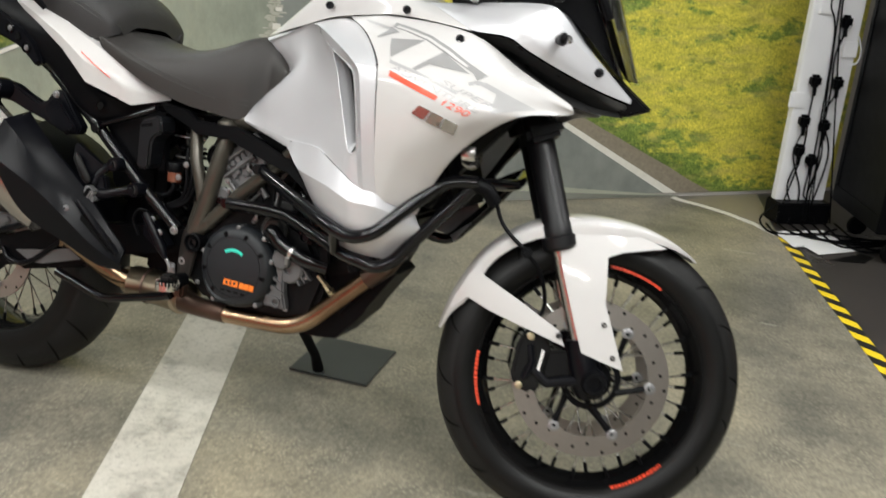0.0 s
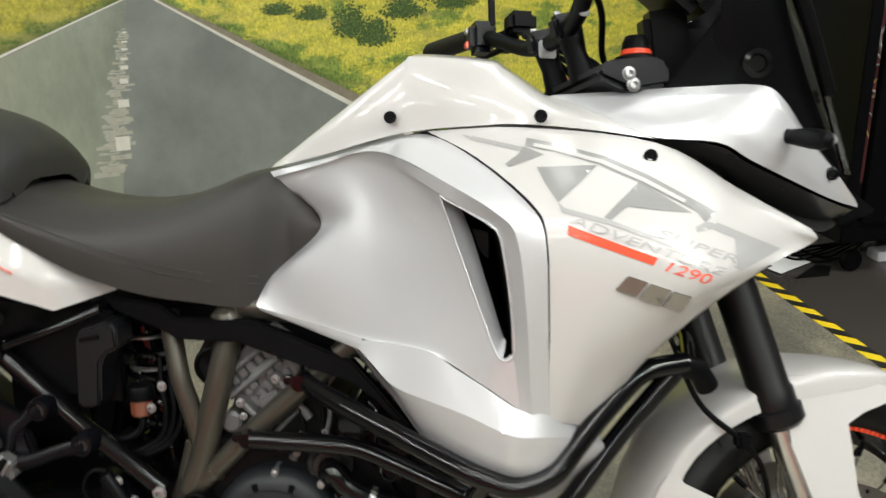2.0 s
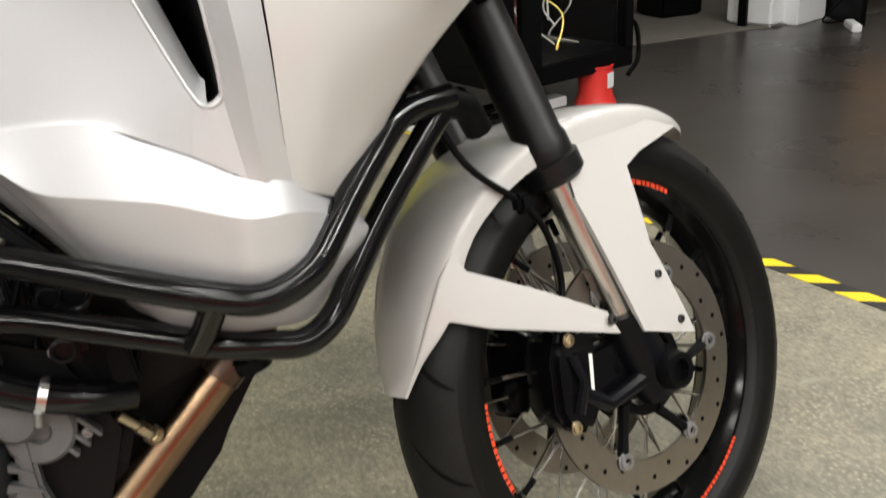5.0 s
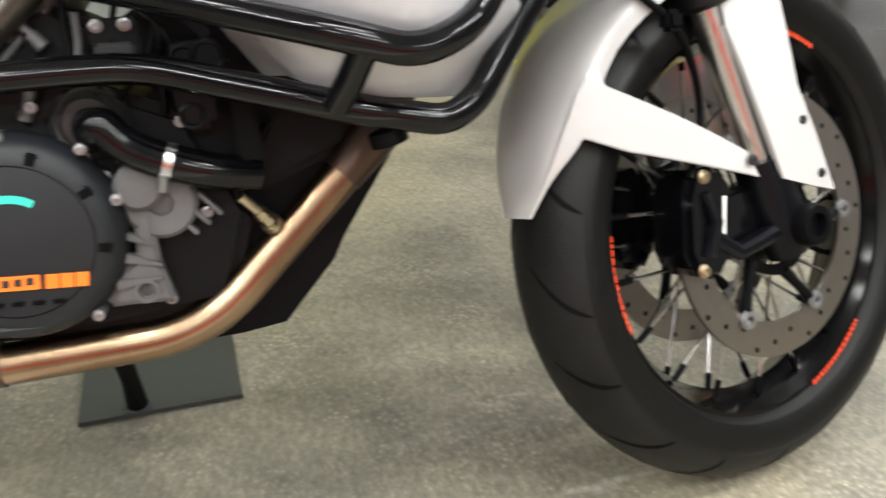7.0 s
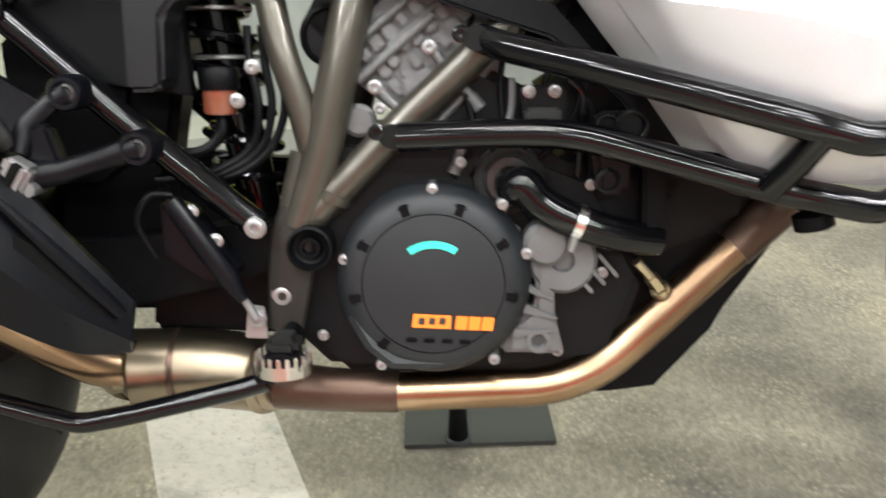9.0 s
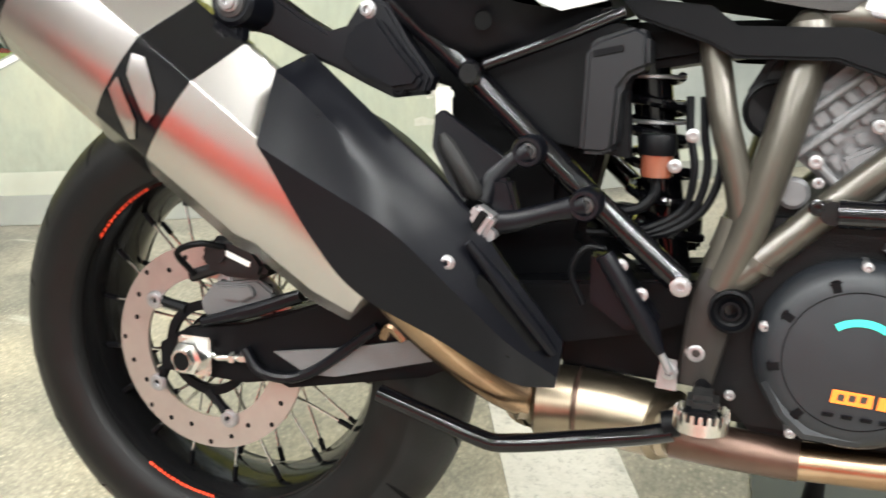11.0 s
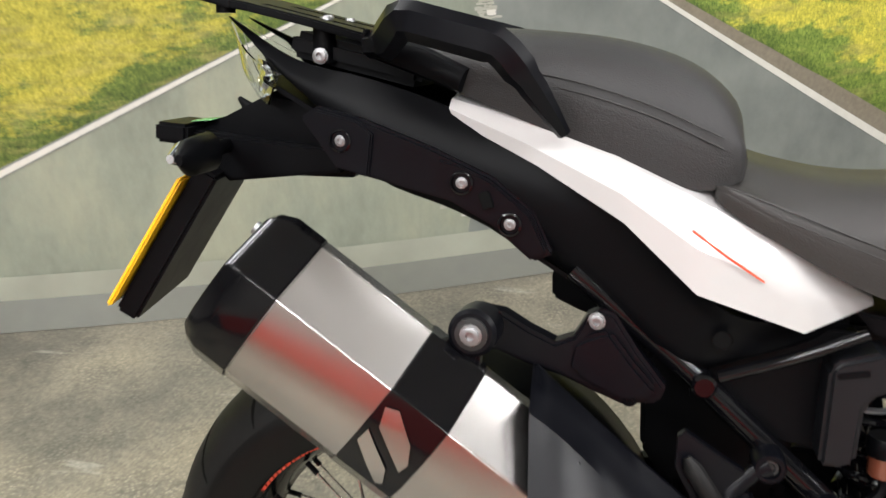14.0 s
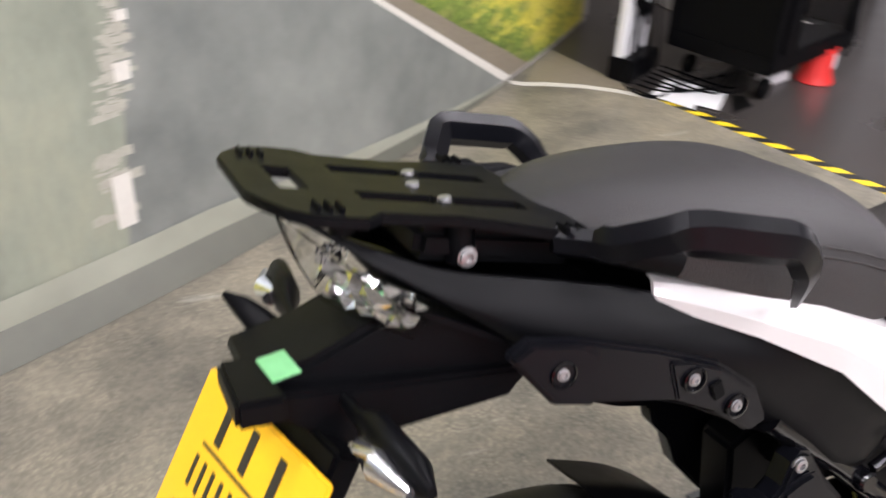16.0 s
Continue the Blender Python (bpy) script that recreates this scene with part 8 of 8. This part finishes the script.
rackcab.matrix_world = pose(1.759, 2.509, 0, 0, 0, 17)
W2, D2, H0, H1 = 0.34, 0.26, 0.20, 1.75
for sx in (-1, 1):
    for sy in (-1, 1):
        part("post", box((sx * (W2 - 0.025), sy * (D2 - 0.02), (H0 + H1) / 2), (0.05, 0.04, H1 - H0), 0.004), M_PLASTIC, rackcab)
        part("castor", lathe([(0.0001, -0.015), (0.04, -0.015), (0.045, 0), (0.04, 0.015), (0.0001, 0.015)], (sx * 0.23, sy * 0.19, 0.046), 18), M_PLASTIC, rackcab)
part("base", box((0, 0, H0 - 0.02), (2 * W2, 2 * D2, 0.08), 0.006), M_PLASTIC, rackcab)
part("top", box((0, 0, H1 + 0.02), (2 * W2, 2 * D2, 0.06), 0.006), M_PLASTIC, rackcab)
part("back", box((0, D2 - 0.01, 0.95), (2 * W2 - 0.1, 0.01, 1.5), 0), M_MAROON, rackcab, "dark red back panel")
part("side", box((-W2 + 0.01, 0, 0.95), (0.012, 2 * D2 - 0.08, 1.6), 0), M_PLASTIC, rackcab)
part("side", box((W2 - 0.01, 0, 0.95), (0.012, 2 * D2 - 0.08, 1.6), 0), M_PLASTIC, rackcab)
part("mullion", box((-0.21, -D2 + 0.015, 0.97), (0.10, 0.03, 1.56), 0.003), M_PLASTIC, rackcab)
glass = part("glass_door", box((0.045, -D2 + 0.01, 0.97), (0.41, 0.006, 1.54), 0), M_CLEAR, rackcab)
glass.visible_shadow = False
rp = random.Random(11)
for k in range(20):
    x0, z0 = rp.uniform(-0.12, 0.22), rp.uniform(0.9, 1.5)
    pts = [(x0, rp.uniform(-0.16, 0.1), z0)]
    for j in range(6):
        pts.append((min(0.24, max(-0.14, pts[-1][0] + rp.uniform(-0.12, 0.12))), rp.uniform(-0.16, 0.10), max(0.25, pts[-1][2] - rp.uniform(0.02, 0.24))))
    part("cable", hose(pts, 0.004, 6, 5), M_CABLEY if k % 4 == 0 else M_CABLEW, rackcab)
part("label", box((0.15, -D2 - 0.001, 1.28), (0.12, 0.003, 0.05), 0), mat("pale_yellow_paper", (0.70, 0.66, 0.38), 0.6), rackcab, "pale yellow paper label")
part("hanging_cable", hose([(W2 + 0.01, -0.2, 0.34), (W2 + 0.06, -0.22, 0.28), (W2 + 0.05, -0.24, 0.16), (W2 - 0.02, -0.25, 0.10)], 0.010, 8), M_PLASTIC, rackcab)

M_REDTUB = mat("red_plastic_tub", (0.62, 0.03, 0.025), 0.4, 0.0, 0.08, 20)
tub = tagged(new("red_tub"), "round red plastic tub on the dark floor", "tub")
part("wall", lathe([(0.0001, 0.0), (0.082, 0.0), (0.086, 0.006), (0.070, 0.05), (0.070, 0.155), (0.074, 0.158), (0.074, 0.164), (0.066, 0.164), (0.064, 0.02), (0.0001, 0.02)], (1.985, 2.36, 0.0), 32, "z"), M_REDTUB, tub)
part("label", box((2.022, 2.300, 0.105), (0.045, 0.004, 0.06), 0, (0, 0, 32)), M_WHITEP, tub, "white paper label")
bx = tagged(new("white_box"), "low white box on the floor under the cabinet", "box")
part("body", box((1.80, 2.42, 0.020), (0.14, 0.08, 0.04), 0.004, (0, 0, 15)), M_WHITEP, bx)

column = tagged(new("white_column"), "white painted column with a box base", "column")
part("shaft", box((3.72, 3.52, 1.5), (0.34, 0.30, 3.0), 0.02, (0, 0, 20)), M_WHITEP, column)
part("base", box((3.86, 3.44, 0.075), (0.30, 0.22, 0.15), 0.006, (0, 0, 20)), M_WHITEP, column)
part("strip", box((3.515, 3.45, 1.5), (0.03, 0.05, 3.0), 0.004, (0, 0, 20)), M_PLASTIC, column)
part("hung_cable", join(hose([(3.86, 3.32, 0.62), (3.92, 3.31, 0.50), (3.99, 3.33, 0.46), (4.03, 3.35, 0.55), (3.98, 3.33, 0.66)], 0.012, 6), hose([(3.95, 3.33, 0.66), (3.97, 3.34, 0.4), (3.96, 3.36, 0.2)], 0.012, 6)), M_PLASTIC, column)
M_DESK = mat("orange_beech_desk", (0.50, 0.26, 0.09), 0.4, 0.0, 0.15, 6, 0.03, 100)
desk = tagged(new("desk"), "orange beech desk with a deep front panel", "desk")
desk.matrix_world = pose(4.7, 2.9, 0, 0, 0, -12)
part("front_panel", box((0, 0, 0.51), (1.5, 0.02, 0.42), 0.002), M_DESK, desk)
part("top", box((0, 0.3, 0.735), (1.6, 0.7, 0.03), 0.004), M_DESK, desk)
for sx in (-0.72, 0.72):
    part("leg", box((sx, 0.3, 0.36), (0.03, 0.6, 0.72), 0.003), M_PLASTIC, desk)
blk = tagged(new("black_case"), "black case standing on the carpet", "case")
part("body", box((3.45, 4.1, 0.16), (0.30, 0.3, 0.32), 0.02), M_PLASTIC, blk)
part("handle", hose([(3.38, 3.98, 0.32), (3.40, 3.98, 0.36), (3.50, 3.98, 0.36), (3.52, 3.98, 0.32)], 0.008, 8), M_PLASTIC, blk)
cbl = tagged(new("white_adapter"), "white mains adapter and cable on the floor by the desk", "adapter")
part("block", box((3.90, 3.02, 0.02), (0.20, 0.05, 0.04), 0.006, (0, 0, 60)), M_WHITEP, cbl)
part("cable", hose([(3.95, 3.10, 0.03), (3.90, 3.25, 0.02), (4.05, 3.2, 0.18), (4.1, 3.1, 0.3)], 0.006, 6), M_PLASTIC, cbl)
